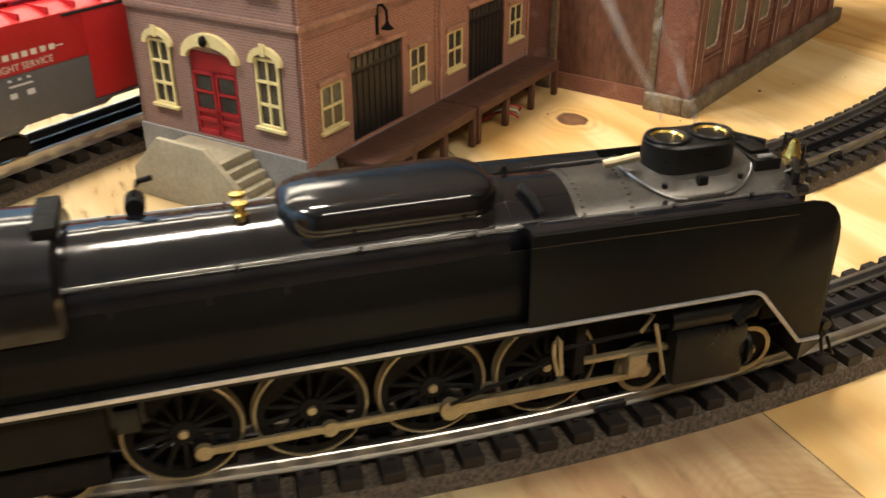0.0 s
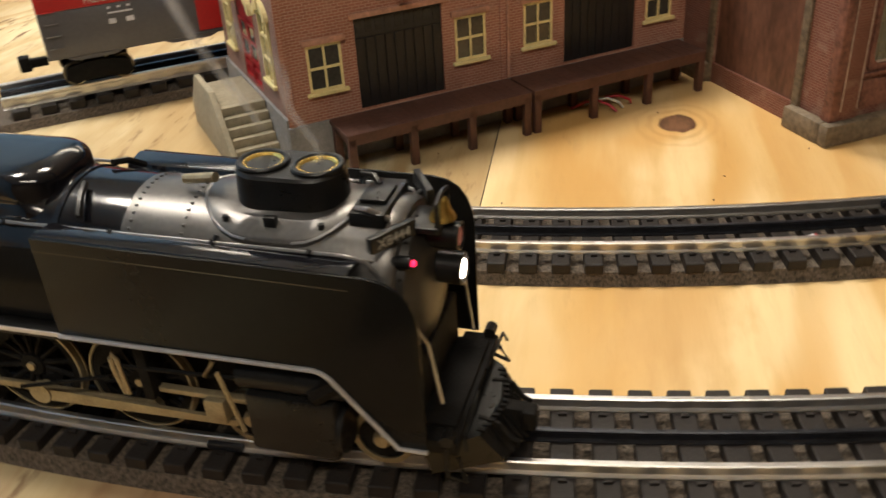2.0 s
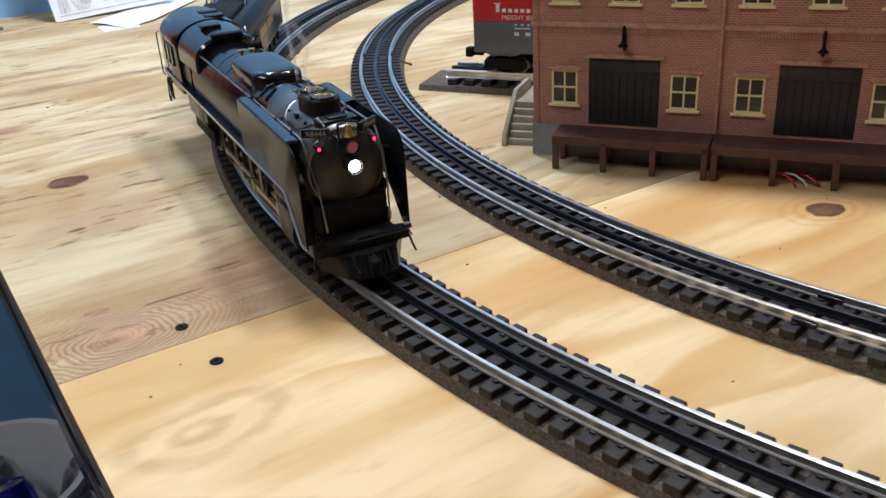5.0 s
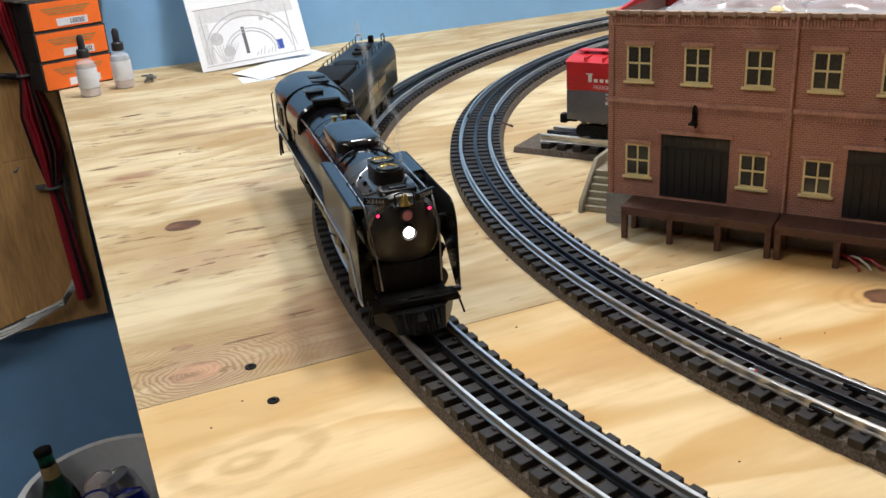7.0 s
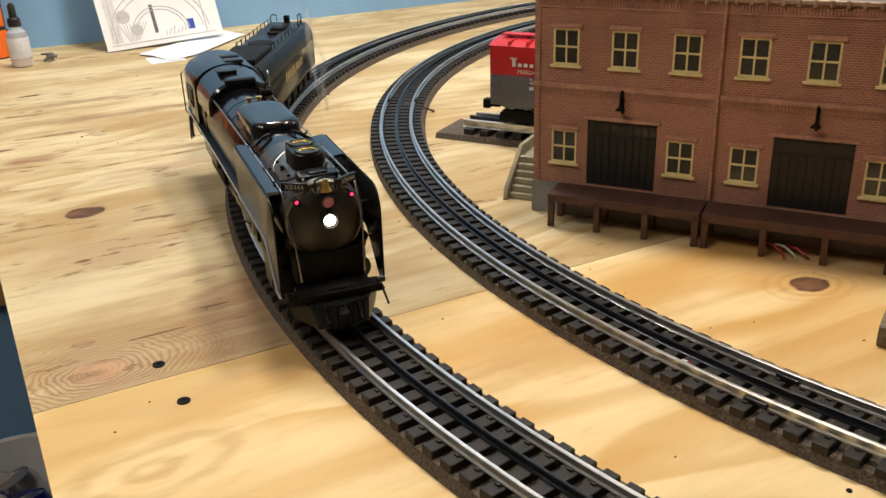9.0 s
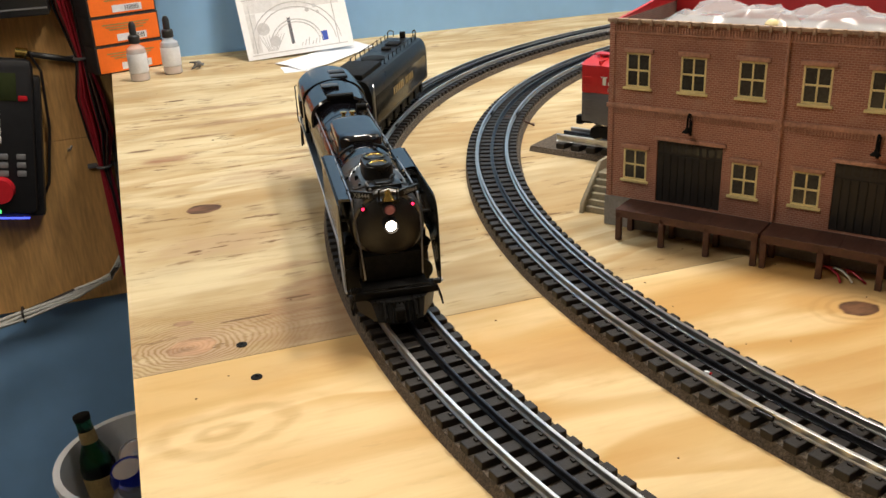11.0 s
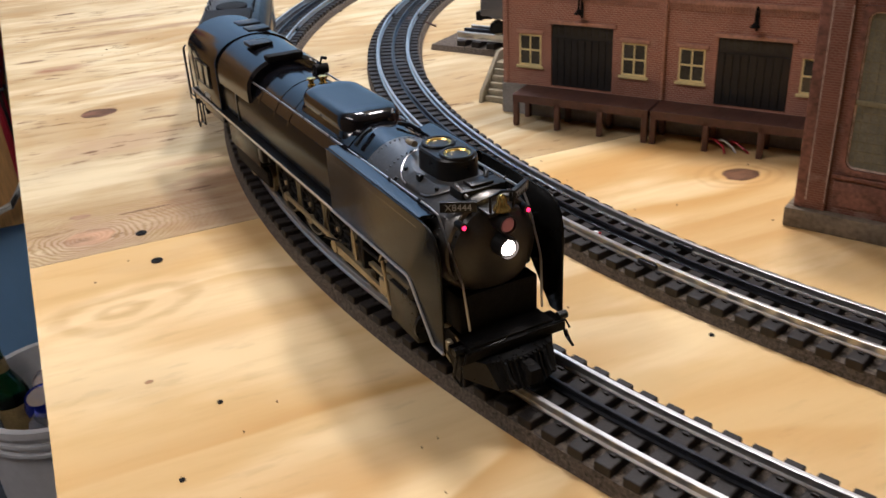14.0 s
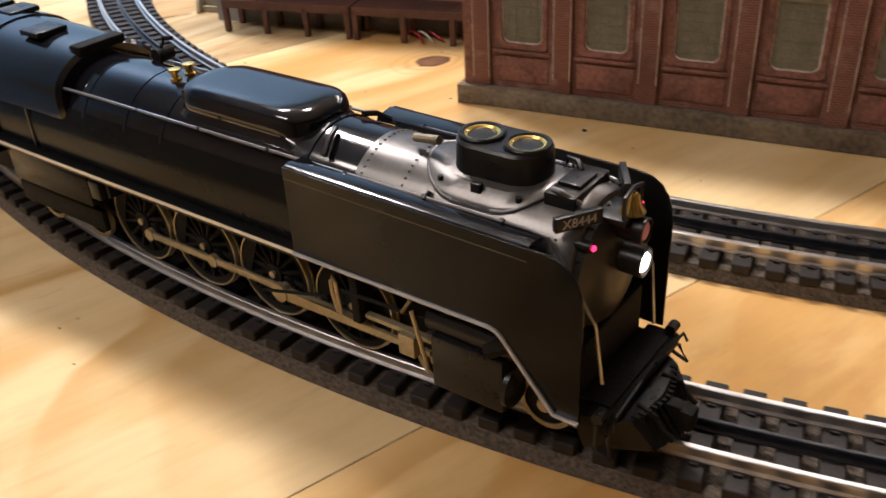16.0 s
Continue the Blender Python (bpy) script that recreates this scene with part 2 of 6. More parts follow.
M["ply_a"] = plywood("weathered plywood", (0.65, 0.55, 0.345), (0.46, 0.34, 0.18), PLY_KNOTS_A, PLY_STAINS_A, 0.0, 12.0, 0.6, 1.0, 0.45)
M["ply_b"] = plywood("clean plywood", (0.78, 0.60, 0.33), (0.65, 0.445, 0.195), PLY_KNOTS_B, PLY_STAINS_B, 4.3, 8.0, 0.85, 0.12, 0.28)
M["ply_c"] = plywood("amber plywood", (0.78, 0.53, 0.235), (0.61, 0.36, 0.12), PLY_KNOTS_C, PLY_STAINS_C, 9.1, 8.0, 0.85, 0.12, 0.32)
M["ply_edge"] = material("plywood edge", (0.16, 0.13, 0.095), 0.8, vary=0.4, scale=40, stretch=(1, 1, 60))
# brown of two unseen walls, picked for warm bounce and dark reflections
M["bounce_wall"] = material("brown bounce wall", (0.24, 0.16, 0.095), 0.6, vary=0.25, scale=3, stretch=(4, 4, 0.5))
M["wall"] = material("blue wall paint", (0.26, 0.48, 0.79), 0.5, vary=0.05, scale=3, bump=0.15, bump_scale=400)
M["ceiling"] = material("white ceiling", (0.75, 0.74, 0.70), 0.9, vary=0.04, scale=2)
M["floor"] = material("dark grey floor", (0.06, 0.065, 0.075), 0.6, vary=0.3, scale=6)
M["panel_wood"] = material("varnished pine board", (0.60, 0.35, 0.13), 0.45, vary=0.25, scale=5, stretch=(6, 6, 0.7), bump=0.1, bump_scale=80)
M["rail"] = material("nickel rail", (0.64, 0.635, 0.63), 0.34, 1.0, vary=0.1, scale=14, rough_vary=0.02)
M["rail_dark"] = material("blackened centre rail", (0.035, 0.037, 0.045), 0.3, 0.7, vary=0.3, scale=60)
M["tie"] = material("dark brown plastic sleeper", (0.018, 0.0145, 0.013), 0.55, spec=0.3, vary=0.35, scale=200, bump=0.2, bump_scale=900)
M["cork"] = material("cork roadbed", (0.095, 0.075, 0.057), 0.95, vary=0.95, scale=620, bump=1.0, bump_scale=1100)
M["black"] = material("gloss black enamel", (0.005, 0.005, 0.0068), 0.12, vary=0.2, scale=90, spec=0.62, rough_vary=0.04)
M["satin"] = material("satin black enamel", (0.009, 0.009, 0.009), 0.32, spec=0.25, vary=0.25, scale=120, rough_vary=0.06)
M["matt"] = material("matt black casting", (0.010, 0.0095, 0.0092), 0.6, spec=0.08, vary=0.4, scale=200, bump=0.3, bump_scale=700)
M["shield"] = material("smooth black panel", (0.008, 0.008, 0.0078), 0.2, spec=0.09, vary=0.15, scale=60, rough_vary=0.05)
M["graphite"] = material("graphite smokebox", (0.13, 0.124, 0.118), 0.34, 0.75, vary=0.18, scale=70, rough_vary=0.06)
M["door_grey"] = material("dark graphite door", (0.026, 0.024, 0.022), 0.38, 0.3, vary=0.2, scale=80, rough_vary=0.06)
M["silver"] = material("silver trim", (0.60, 0.60, 0.62), 0.35, 0.6, vary=0.12, scale=200)
M["steel"] = material("bare handrail steel", (0.36, 0.36, 0.37), 0.3, 0.9, vary=0.15, scale=200)
M["rod"] = material("dull brass rod", (0.36, 0.30, 0.19), 0.42, 0.6, vary=0.22, scale=150)
M["brass"] = material("polished brass", (0.72, 0.50, 0.14), 0.25, 0.95, vary=0.12, scale=200)
M["tyre"] = material("brassy wheel tyre", (0.30, 0.26, 0.175), 0.4, 0.7, vary=0.2, scale=150)
M["lamp_on"] = glowing("lit headlight", (1.0, 0.80, 0.62), 12.0)
M["lamp_dim"] = glowing("dim lower lamp", (0.30, 0.10, 0.085), 0.22)
M["red_lamp"] = glowing("red marker lamp", (1.0, 0.02, 0.08), 3.5)
M["white_paint"] = material("white lettering", (0.78, 0.78, 0.74), 0.5, vary=0.05, scale=200)
M["dim_paint"] = material("dim grey numerals", (0.30, 0.30, 0.28), 0.5, vary=0.1, scale=200)
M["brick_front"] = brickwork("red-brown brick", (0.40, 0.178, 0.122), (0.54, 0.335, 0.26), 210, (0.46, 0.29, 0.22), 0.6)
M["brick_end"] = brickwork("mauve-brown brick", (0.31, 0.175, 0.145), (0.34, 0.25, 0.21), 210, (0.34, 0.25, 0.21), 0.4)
M["brick_trim"] = material("brown moulded trim", (0.45, 0.24, 0.17), 0.7, vary=0.3, scale=60, bump=0.2, bump_scale=500)
M["brick_old"] = brickwork("weathered dark red brick", (0.225, 0.092, 0.066), (0.285, 0.165, 0.125), 230, (0.36, 0.25, 0.20), 0.7)
M["old_trim"] = material("weathered red trim", (0.205, 0.088, 0.064), 0.7, vary=0.5, scale=50, bump=0.3, bump_scale=400)
M["rubbed"] = material("rubbed pale brick edge", (0.56, 0.44, 0.37), 0.75, vary=0.5, scale=60, bump=0.3, bump_scale=400)
M["plinth"] = material("grimy stone plinth", (0.155, 0.122, 0.085), 0.85, vary=0.5, scale=40, bump=0.4, bump_scale=400)
M["cream"] = material("cream window paint", (0.78, 0.67, 0.34), 0.55, vary=0.12, scale=120)
M["pane"] = material("dusky window glass", (0.05, 0.048, 0.042), 0.12, vary=0.3, scale=60)
M["net"] = material("grey-green netted glass", (0.19, 0.18, 0.135), 0.35, vary=0.25, scale=90)
M["mullion"] = material("olive window bar", (0.22, 0.195, 0.12), 0.6, vary=0.2, scale=90)
M["dark_door"] = material("black plank door", (0.014, 0.013, 0.013), 0.5, vary=0.3, scale=60, bump=0.2)
M["red_door"] = material("red painted door", (0.34, 0.016, 0.022), 0.4, vary=0.15, scale=80)
M["brown_door"] = material("brown steel door", (0.135, 0.062, 0.040), 0.55, vary=0.45, scale=35, bump=0.2, bump_scale=250, stretch=(1, 1, 0.4))
M["deck"] = material("dark brown platform", (0.082, 0.036, 0.026), 0.6, vary=0.25, scale=50, bump=0.2, bump_scale=300)
M["concrete"] = material("olive-grey concrete", (0.30, 0.265, 0.19), 0.85, vary=0.18, scale=50, bump=0.3, bump_scale=500)
M["foundation"] = material("blue-grey foundation", (0.24, 0.235, 0.235), 0.85, vary=0.2, scale=60, bump=0.3, bump_scale=400)
M["roof"] = material("grey felt roof", (0.16, 0.16, 0.165), 0.9, vary=0.2, scale=30, bump=0.3)
M["car_red"] = material("bright red car paint", (0.52, 0.018, 0.022), 0.38, vary=0.08, scale=60)
M["car_grey"] = material("slate grey car paint", (0.115, 0.115, 0.125), 0.4, vary=0.1, scale=60)
M["orange"] = material("orange carton", (0.90, 0.17, 0.012), 0.5, vary=0.06, scale=40)
M["black_card"] = material("black carton edge", (0.02, 0.02, 0.022), 0.6, vary=0.2, scale=60)
M["paper"] = material("white paper", (0.82, 0.83, 0.86), 0.85, vary=0.03, scale=20)
M["ink"] = material("grey print", (0.52, 0.52, 0.54), 0.9, vary=0.15, scale=60)
M["ink_dark"] = material("dark print", (0.13, 0.13, 0.15), 0.9, vary=0.15, scale=60)
M["ink_blue"] = material("blue print", (0.05, 0.09, 0.40), 0.9, vary=0.1, scale=60)
M["label"] = material("white label", (0.70, 0.72, 0.78), 0.6, vary=0.1, scale=60)
M["plastic"] = material("black plastic", (0.016, 0.016, 0.018), 0.42, vary=0.2, scale=80)
M["grey_key"] = material("grey rubber key", (0.20, 0.20, 0.21), 0.55, vary=0.1, scale=80)
M["pale_key"] = material("pale keypad", (0.66, 0.65, 0.60), 0.5, vary=0.05, scale=80)
M["red_knob"] = material("red plastic knob", (0.55, 0.02, 0.03), 0.22, vary=0.1, scale=80)
M["screen"] = material("dark green display", (0.035, 0.045, 0.018), 0.2, vary=0.1, scale=80)
M["wire_red"] = material("red wire", (0.36, 0.014, 0.03), 0.45, vary=0.2, scale=80)
M["wire_black"] = material("black wire", (0.018, 0.013, 0.013), 0.5, vary=0.2, scale=80)
M["wire_brown"] = material("brown wire", (0.075, 0.035, 0.028), 0.45, vary=0.25, scale=80)
M["fluid"] = material("pale pinkish fluid", (0.50, 0.36, 0.30), 0.2, vary=0.1, scale=60)
M["ink_pale"] = material("pale grey print", (0.66, 0.66, 0.68), 0.9, vary=0.12, scale=120)
M["cornice"] = material("grey-brown cornice", (0.40, 0.28, 0.20), 0.75, vary=0.25, scale=80)
M["crumb"] = material("sawdust crumbs", (0.22, 0.13, 0.06), 0.9, vary=0.6, scale=90)
M["wire_white"] = material("pale grey wire", (0.55, 0.55, 0.52), 0.5, vary=0.1, scale=80)
M["tie_wrap"] = material("grey cable clip", (0.15, 0.15, 0.16), 0.5, vary=0.1, scale=80)
M["bucket"] = material("white plastic bucket", (0.72, 0.73, 0.75), 0.45, vary=0.06, scale=10)
M["bottle_green"] = clear("green bottle glass", (0.02, 0.16, 0.05), 0.06)
M["bottle_clear"] = clear("clear plastic bottle", (0.93, 0.93, 0.95), 0.08, alpha=0.35)
M["film"] = clear("crumpled clear film", (0.9, 0.9, 0.92), 0.12, alpha=0.34)
M["can_blue"] = material("blue metal can", (0.015, 0.03, 0.32), 0.25, 0.7, vary=0.15, scale=40)
M["can_silver"] = material("silver can", (0.62, 0.62, 0.64), 0.25, 0.9, vary=0.15, scale=40)
M["gold"] = material("gold foil label", (0.42, 0.30, 0.12), 0.4, 0.5, vary=0.3, scale=60)
M["green_led"] = glowing("green indicator", (0.1, 1.0, 0.2), 2.5)
M["blue_led"] = glowing("blue indicator glow", (0.08, 0.12, 1.0), 2.0)
M["tube_light"] = glowing("lit ceiling diffuser", (1.0, 0.88, 0.70), 9.0)


def wispy(name, alpha):
    """Thin drifting smoke: white, mostly clear, patchy."""
    m = clear(name, (0.9, 0.9, 0.9), 1.0, alpha=alpha)
    nt = m.node_tree
    b = nt.nodes["Principled BSDF"]
    b.inputs["Specular IOR Level"].default_value = 0.0
    co, n, r = nt.nodes.new("ShaderNodeTexCoord"), nt.nodes.new("ShaderNodeTexNoise"), nt.nodes.new("ShaderNodeMapRange")
    n.inputs["Scale"].default_value, n.inputs["Detail"].default_value = 45, 3
    r.inputs["From Min"].default_value, r.inputs["From Max"].default_value = 0.3, 0.7
    r.inputs["To Min"].default_value, r.inputs["To Max"].default_value = 0.0, alpha
    nt.links.new(co.outputs["Object"], n.inputs["Vector"])
    nt.links.new(n.outputs["Fac"], r.inputs["Value"])
    nt.links.new(r.outputs[0], b.inputs["Alpha"])
    return m


M["smoke"] = wispy("thin white smoke", 0.085)


# ---- mesh helpers ----
def finish(bm, mat, smooth=True, sharp=35.0):
    bmesh.ops.recalc_face_normals(bm, faces=bm.faces)
    me = bpy.data.meshes.new("mesh")
    if smooth:
        for f in bm.faces:
            f.smooth = True
        for e in bm.edges:
            if len(e.link_faces) == 2 and e.calc_face_angle(0) > radians(sharp):
                e.smooth = False
    bm.to_mesh(me)
    bm.free()
    if mat is not None:
        me.materials.append(M[mat] if isinstance(mat, str) else mat)
    return me


def part(name, bm, mat, parent=None, label="", at=None, smooth=True):
    """One mesh object, under a thing or a part if one is given."""
    ob = new(name, finish(bm, mat, smooth) if isinstance(bm, bmesh.types.BMesh) else bm)
    if parent is not None:
        ob.parent = parent
    if at is not None:
        ob.matrix_basis = at
    if label:
        ob["label"] = label
    return ob


def thing(name, m, label, category, group="", kind=""):
    ob = new(name)
    ob.empty_display_size = 0.01
    ob.matrix_basis = m
    return tagged(ob, label, category, group, kind)


def box(x0, x1, y0, y1, z0, z1, bevel=0.0, bm=None):
    bm = bm or bmesh.new()
    vs = [bm.verts.new((x, y, z)) for z in (z0, z1) for x, y in ((x0, y0), (x1, y0), (x1, y1), (x0, y1))]
    fs = [bm.faces.new([vs[i] for i in q]) for q in ((3, 2, 1, 0), (4, 5, 6, 7), (0, 1, 5, 4), (1, 2, 6, 5), (2, 3, 7, 6), (3, 0, 4, 7))]
    if bevel:
        bmesh.ops.bevel(bm, geom=list({e for f in fs for e in f.edges}), offset=bevel, segments=2, affect="EDGES", profile=0.5)
    return bm


def rod(p, q, r, seg=10, bm=None, r2=None):
    bm = bm or bmesh.new()
    p, q = Vector(p), Vector(q)
    turn = (q - p).to_track_quat("Z", "Y").to_matrix().to_4x4()
    bmesh.ops.create_cone(bm, cap_ends=True, segments=seg, radius1=r, radius2=r if r2 is None else r2, depth=(q - p).length,
                          matrix=Matrix.Translation((p + q) / 2) @ turn)
    return bm


def ball(c, r, bm=None, seg=12, scale=(1, 1, 1)):
    bm = bm or bmesh.new()
    bmesh.ops.create_uvsphere(bm, u_segments=seg, v_segments=seg // 2 + 2, radius=r, matrix=Matrix.Translation(c) @ Matrix.Diagonal((*scale, 1)))
    return bm


def tube(points, r, seg=6, bm=None):
    """A round bar bent along points; r may be one radius for each point."""
    bm = bm or bmesh.new()
    pts = [Vector(p) for p in points]
    rings = []
    for i, p in enumerate(pts):
        d = (pts[min(i + 1, len(pts) - 1)] - pts[max(i - 1, 0)]).normalized()
        a = d.orthogonal().normalized() if abs(d.z) > 0.9 else d.cross(Vector((0, 0, 1))).normalized()
        c = d.cross(a)
        rr = r[i] if isinstance(r, (list, tuple)) else r
        rings.append([bm.verts.new(p + (a * math.cos(2 * math.pi * k / seg) + c * math.sin(2 * math.pi * k / seg)) * rr) for k in range(seg)])
    for u, v in zip(rings, rings[1:]):
        for k in range(seg):
            bm.faces.new((u[k], u[(k + 1) % seg], v[(k + 1) % seg], v[k]))
    bm.faces.new(rings[0])
    bm.faces.new(rings[-1])
    return bm


def plate(outline, axis, lo, hi, bm=None, bevel=0.0):
    """A flat outline (2D) given thickness along an axis: 'x' takes (y, z), 'y' takes (x, z), 'z' takes (x, y)."""
    bm = bm or bmesh.new()
    put = {"x": lambda a, b, d: (d, a, b), "y": lambda a, b, d: (a, d, b), "z": lambda a, b, d: (a, b, d)}[axis]
    u = [bm.verts.new(put(a, b, lo)) for a, b in outline]
    v = [bm.verts.new(put(a, b, hi)) for a, b in outline]
    n = len(u)
    faces = [bm.faces.new(u), bm.faces.new(v[::-1])]
    faces += [bm.faces.new((u[i], u[(i + 1) % n], v[(i + 1) % n], v[i])) for i in range(n)]
    if bevel:
        bmesh.ops.bevel(bm, geom=list({e for f in faces[:2] for e in f.edges}), offset=bevel, segments=2, affect="EDGES", profile=0.5)
    return bm


def loft(sections, bm=None, close=True, caps=True):
    """Skin over rings of points, all of one length."""
    bm = bm or bmesh.new()
    rings = [[bm.verts.new(p) for p in s] for s in sections]
    n = len(rings[0])
    for u, v in zip(rings, rings[1:]):
        for k in range(n if close else n - 1):
            bm.faces.new((u[k], u[(k + 1) % n], v[(k + 1) % n], v[k]))
    if caps:
        bm.faces.new(rings[0])
        bm.faces.new(rings[-1])
    return bm


def lathe(profile, seg=24, bm=None, axis="z", hollow=None):
    """Turn (radius, height) round an axis through the origin."""
    bm = bm or bmesh.new()
    put = {"z": lambda r, a, h: (r * math.cos(a), r * math.sin(a), h), "x": lambda r, a, h: (h, r * math.cos(a), r * math.sin(a)),
           "y": lambda r, a, h: (r * math.cos(a), h, r * math.sin(a))}[axis]
    rings = [[bm.verts.new(put(max(r, 1e-5), 2 * math.pi * k / seg, h)) for k in range(seg)] for r, h in profile]
    for u, v in zip(rings, rings[1:]):
        for k in range(seg):
            bm.faces.new((u[k], u[(k + 1) % seg], v[(k + 1) % seg], v[k]))
    if hollow is None:
        hollow = min(profile[0][0], profile[-1][0]) > 1e-3 and abs(profile[0][0] - profile[-1][0]) < 0.45 * profile[0][0]
    if hollow:
        for k in range(seg):
            bm.faces.new((rings[-1][k], rings[-1][(k + 1) % seg], rings[0][(k + 1) % seg], rings[0][k]))
    else:
        bm.faces.new(rings[0])
        bm.faces.new(rings[-1])
    return bm


def letters(text, size, depth=0.0002, align="CENTER"):
    """Raised lettering as a mesh in the x-z plane, facing -y."""
    cu = bpy.data.curves.new("letters", "FONT")
    cu.body, cu.size, cu.extrude, cu.align_x = text, size, depth, align
    ob = bpy.data.objects.new("letters", cu)
    scene.collection.objects.link(ob)
    me = bpy.data.meshes.new_from_object(ob.evaluated_get(bpy.context.evaluated_depsgraph_get()))
    bpy.data.objects.remove(ob)
    me.transform(pose(0, 0, 0, 90, 0, 0))
    return me


def arc_point(angle, r, z=0.0):
    a = radians(angle)
    return Vector((CENTRE.x + r * math.sin(a), CENTRE.y - r * math.cos(a), z))


# ---- the room ----
def on_table(ob):
    ob.matrix_basis = TABLE
    return ob


def build_room():
    u0, u1, v0, v1 = WALL_U, 3.4, -1.9, 3.6
    # east and south walls are unseen, added to shape bounce and reflections
    walls = (("wall_west", (u0 - 0.12, u0, v0, v1), "wall", "pale blue painted wall behind the train table"),
             ("wall_east", (u1, u1 + 0.12, v0, v1), "bounce_wall", "unseen brown wall added for warm bounce and dark reflections"),
             ("wall_north", (u0, u1, v1, v1 + 0.12), "wall", "plain blue painted wall of the train room"),
             ("wall_south", (u0, u1, v0 - 0.12, v0), "bounce_wall", "unseen brown wall added for warm bounce and dark reflections"))
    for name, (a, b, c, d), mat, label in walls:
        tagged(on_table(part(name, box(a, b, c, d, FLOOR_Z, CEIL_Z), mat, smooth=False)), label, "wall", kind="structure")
    tagged(on_table(part("floor", box(u0, u1, v0, v1, FLOOR_Z - 0.1, FLOOR_Z), "floor", smooth=False)), "dark grey room floor beside the train table", "floor", kind="structure")
    tagged(on_table(part("ceiling", box(u0, u1, v0, v1, CEIL_Z, CEIL_Z + 0.1), "ceiling", smooth=False)), "white flat room ceiling with light fittings", "ceiling", kind="structure")


def build_ceiling_light(u, v, half_u, half_v, watts, tint):
    """A flat ceiling fitting; its lamp shines from just under the diffuser."""
    lamp_body = thing("ceiling_light", TABLE @ pose(u, v, CEIL_Z), "white ceiling light fitting with a lit diffuser", "ceiling light", "ceiling lights")
    fr = bmesh.new()
    for a, b, c, d in ((-half_u - 0.02, half_u + 0.02, -half_v - 0.02, -half_v), (-half_u - 0.02, half_u + 0.02, half_v, half_v + 0.02),
                       (-half_u - 0.02, -half_u, -half_v, half_v), (half_u, half_u + 0.02, -half_v, half_v)):
        box(a, b, c, d, -0.05, 0.0, bm=fr)
    part("frame", fr, "ceiling", lamp_body, smooth=False)
    part("diffuser", box(-half_u, half_u, -half_v, half_v, -0.03, -0.024), "tube_light", lamp_body, smooth=False)
    data = bpy.data.lights.new("ceiling_lamp", "AREA")
    data.shape, data.size, data.size_y, data.energy, data.color = "RECTANGLE", half_u * 2, half_v * 2, watts, tint
    lamp = new("ceiling_lamp", data)
    lamp.matrix_basis = TABLE @ pose(u, v, CEIL_Z - 0.055)


def build_table():
    top = thing("tabletop", TABLE, "plywood train table top in butted sheets", "table top", kind="structure")
    gap = 0.0002
    for a, b, mat in ((WALL_U, -gap, "ply_a"), (gap, 0.464 - gap, "ply_b"), (0.464 + gap, 3.0, "ply_c")):
        ob = part("plywood_sheet", box(a, b, 0, 2.6, -0.0185, 0.0, bevel=0.0003), mat, top, smooth=False)
        ob.data.materials.append(M["ply_edge"])
        for f in ob.data.polygons:
            if abs(f.normal.z) < 0.4 or f.normal.z < 0:
                f.material_index = 1
    frame_ob = thing("table_frame", TABLE, "softwood beam frame under the plywood table", "table frame", kind="structure")
    part("front_beam", box(WALL_U, 3.0, 0.51, 0.548, -0.11, -0.0187), "ply_edge", frame_ob, smooth=False)
    part("back_beam", box(WALL_U, 3.0, 2.54, 2.58, -0.11, -0.0187), "ply_edge", frame_ob, smooth=False)
    # black board added so that the space under the table edge stays dark
    part("edge_dark_board", box(-0.90, 3.0, 0.034, 0.046, -0.34, -0.0187), "plastic", frame_ob, "black board added to darken the space under the edge", smooth=False)
    part("edge_rail", box(-0.90, 3.0, 0.006, 0.018, -0.074, -0.050, 0.002), "black", frame_ob, "gloss black rail under the edge")
    part("edge_rail", box(-0.90, 3.0, 0.010, 0.022, -0.150, -0.120, 0.002), "black", frame_ob, "gloss black rail under the edge")
    for u in (-0.85, -0.1, 0.9, 1.9, 2.9):
        part("rail_bracket", box(u - 0.02, u + 0.02, 0.019, 0.0338, -0.145, -0.050, 0.001), "plastic", frame_ob)
    for u in (-1.0, 0.0, 1.0, 2.0, 2.9):
        part("leg", box(u - 0.045, u + 0.045, 0.55, 0.64, FLOOR_Z, -0.0187), "ply_edge", frame_ob, smooth=False)
        part("leg", box(u - 0.045, u + 0.045, 2.44, 2.535, FLOOR_Z, -0.0187), "ply_edge", frame_ob, smooth=False)
    for x, y in ((0.2745, 0.1534), (0.3253, 0.1474), (0.5804, 0.0963), (0.5507, 0.0806), (0.505, 0.118), (0.62, 0.36), (-0.30, 0.30), (0.66, 0.52)):
        big = y > 0.14 and y < 0.16
        r = 0.0040 if big else 0.0015
        s = tagged(part("screw", lathe([(0.0002, 0.0001), (r * 0.3, 0.0001), (r * 0.35, 0.0006), (r, 0.0006), (r, 0.0)], 14), "matt"),
                   "dark countersunk screw head in the plywood" if big else "small dark nail head in the plywood", "screw", "screws in the table")
        s.location = (x, y, 0.0002)


build_room()
build_ceiling_light(-0.14, 0.80, 0.17, 0.09, 15, (1.0, 0.90, 0.75))
build_ceiling_light(-0.45, 2.20, 0.65, 0.09, 6, (1.0, 0.91, 0.77))
build_ceiling_light(-0.10, 3.20, 0.80, 0.09, 5, (1.0, 0.92, 0.80))
build_ceiling_light(0.15, -0.85, 0.55, 0.09, 10.5, (1.0, 0.90, 0.75))
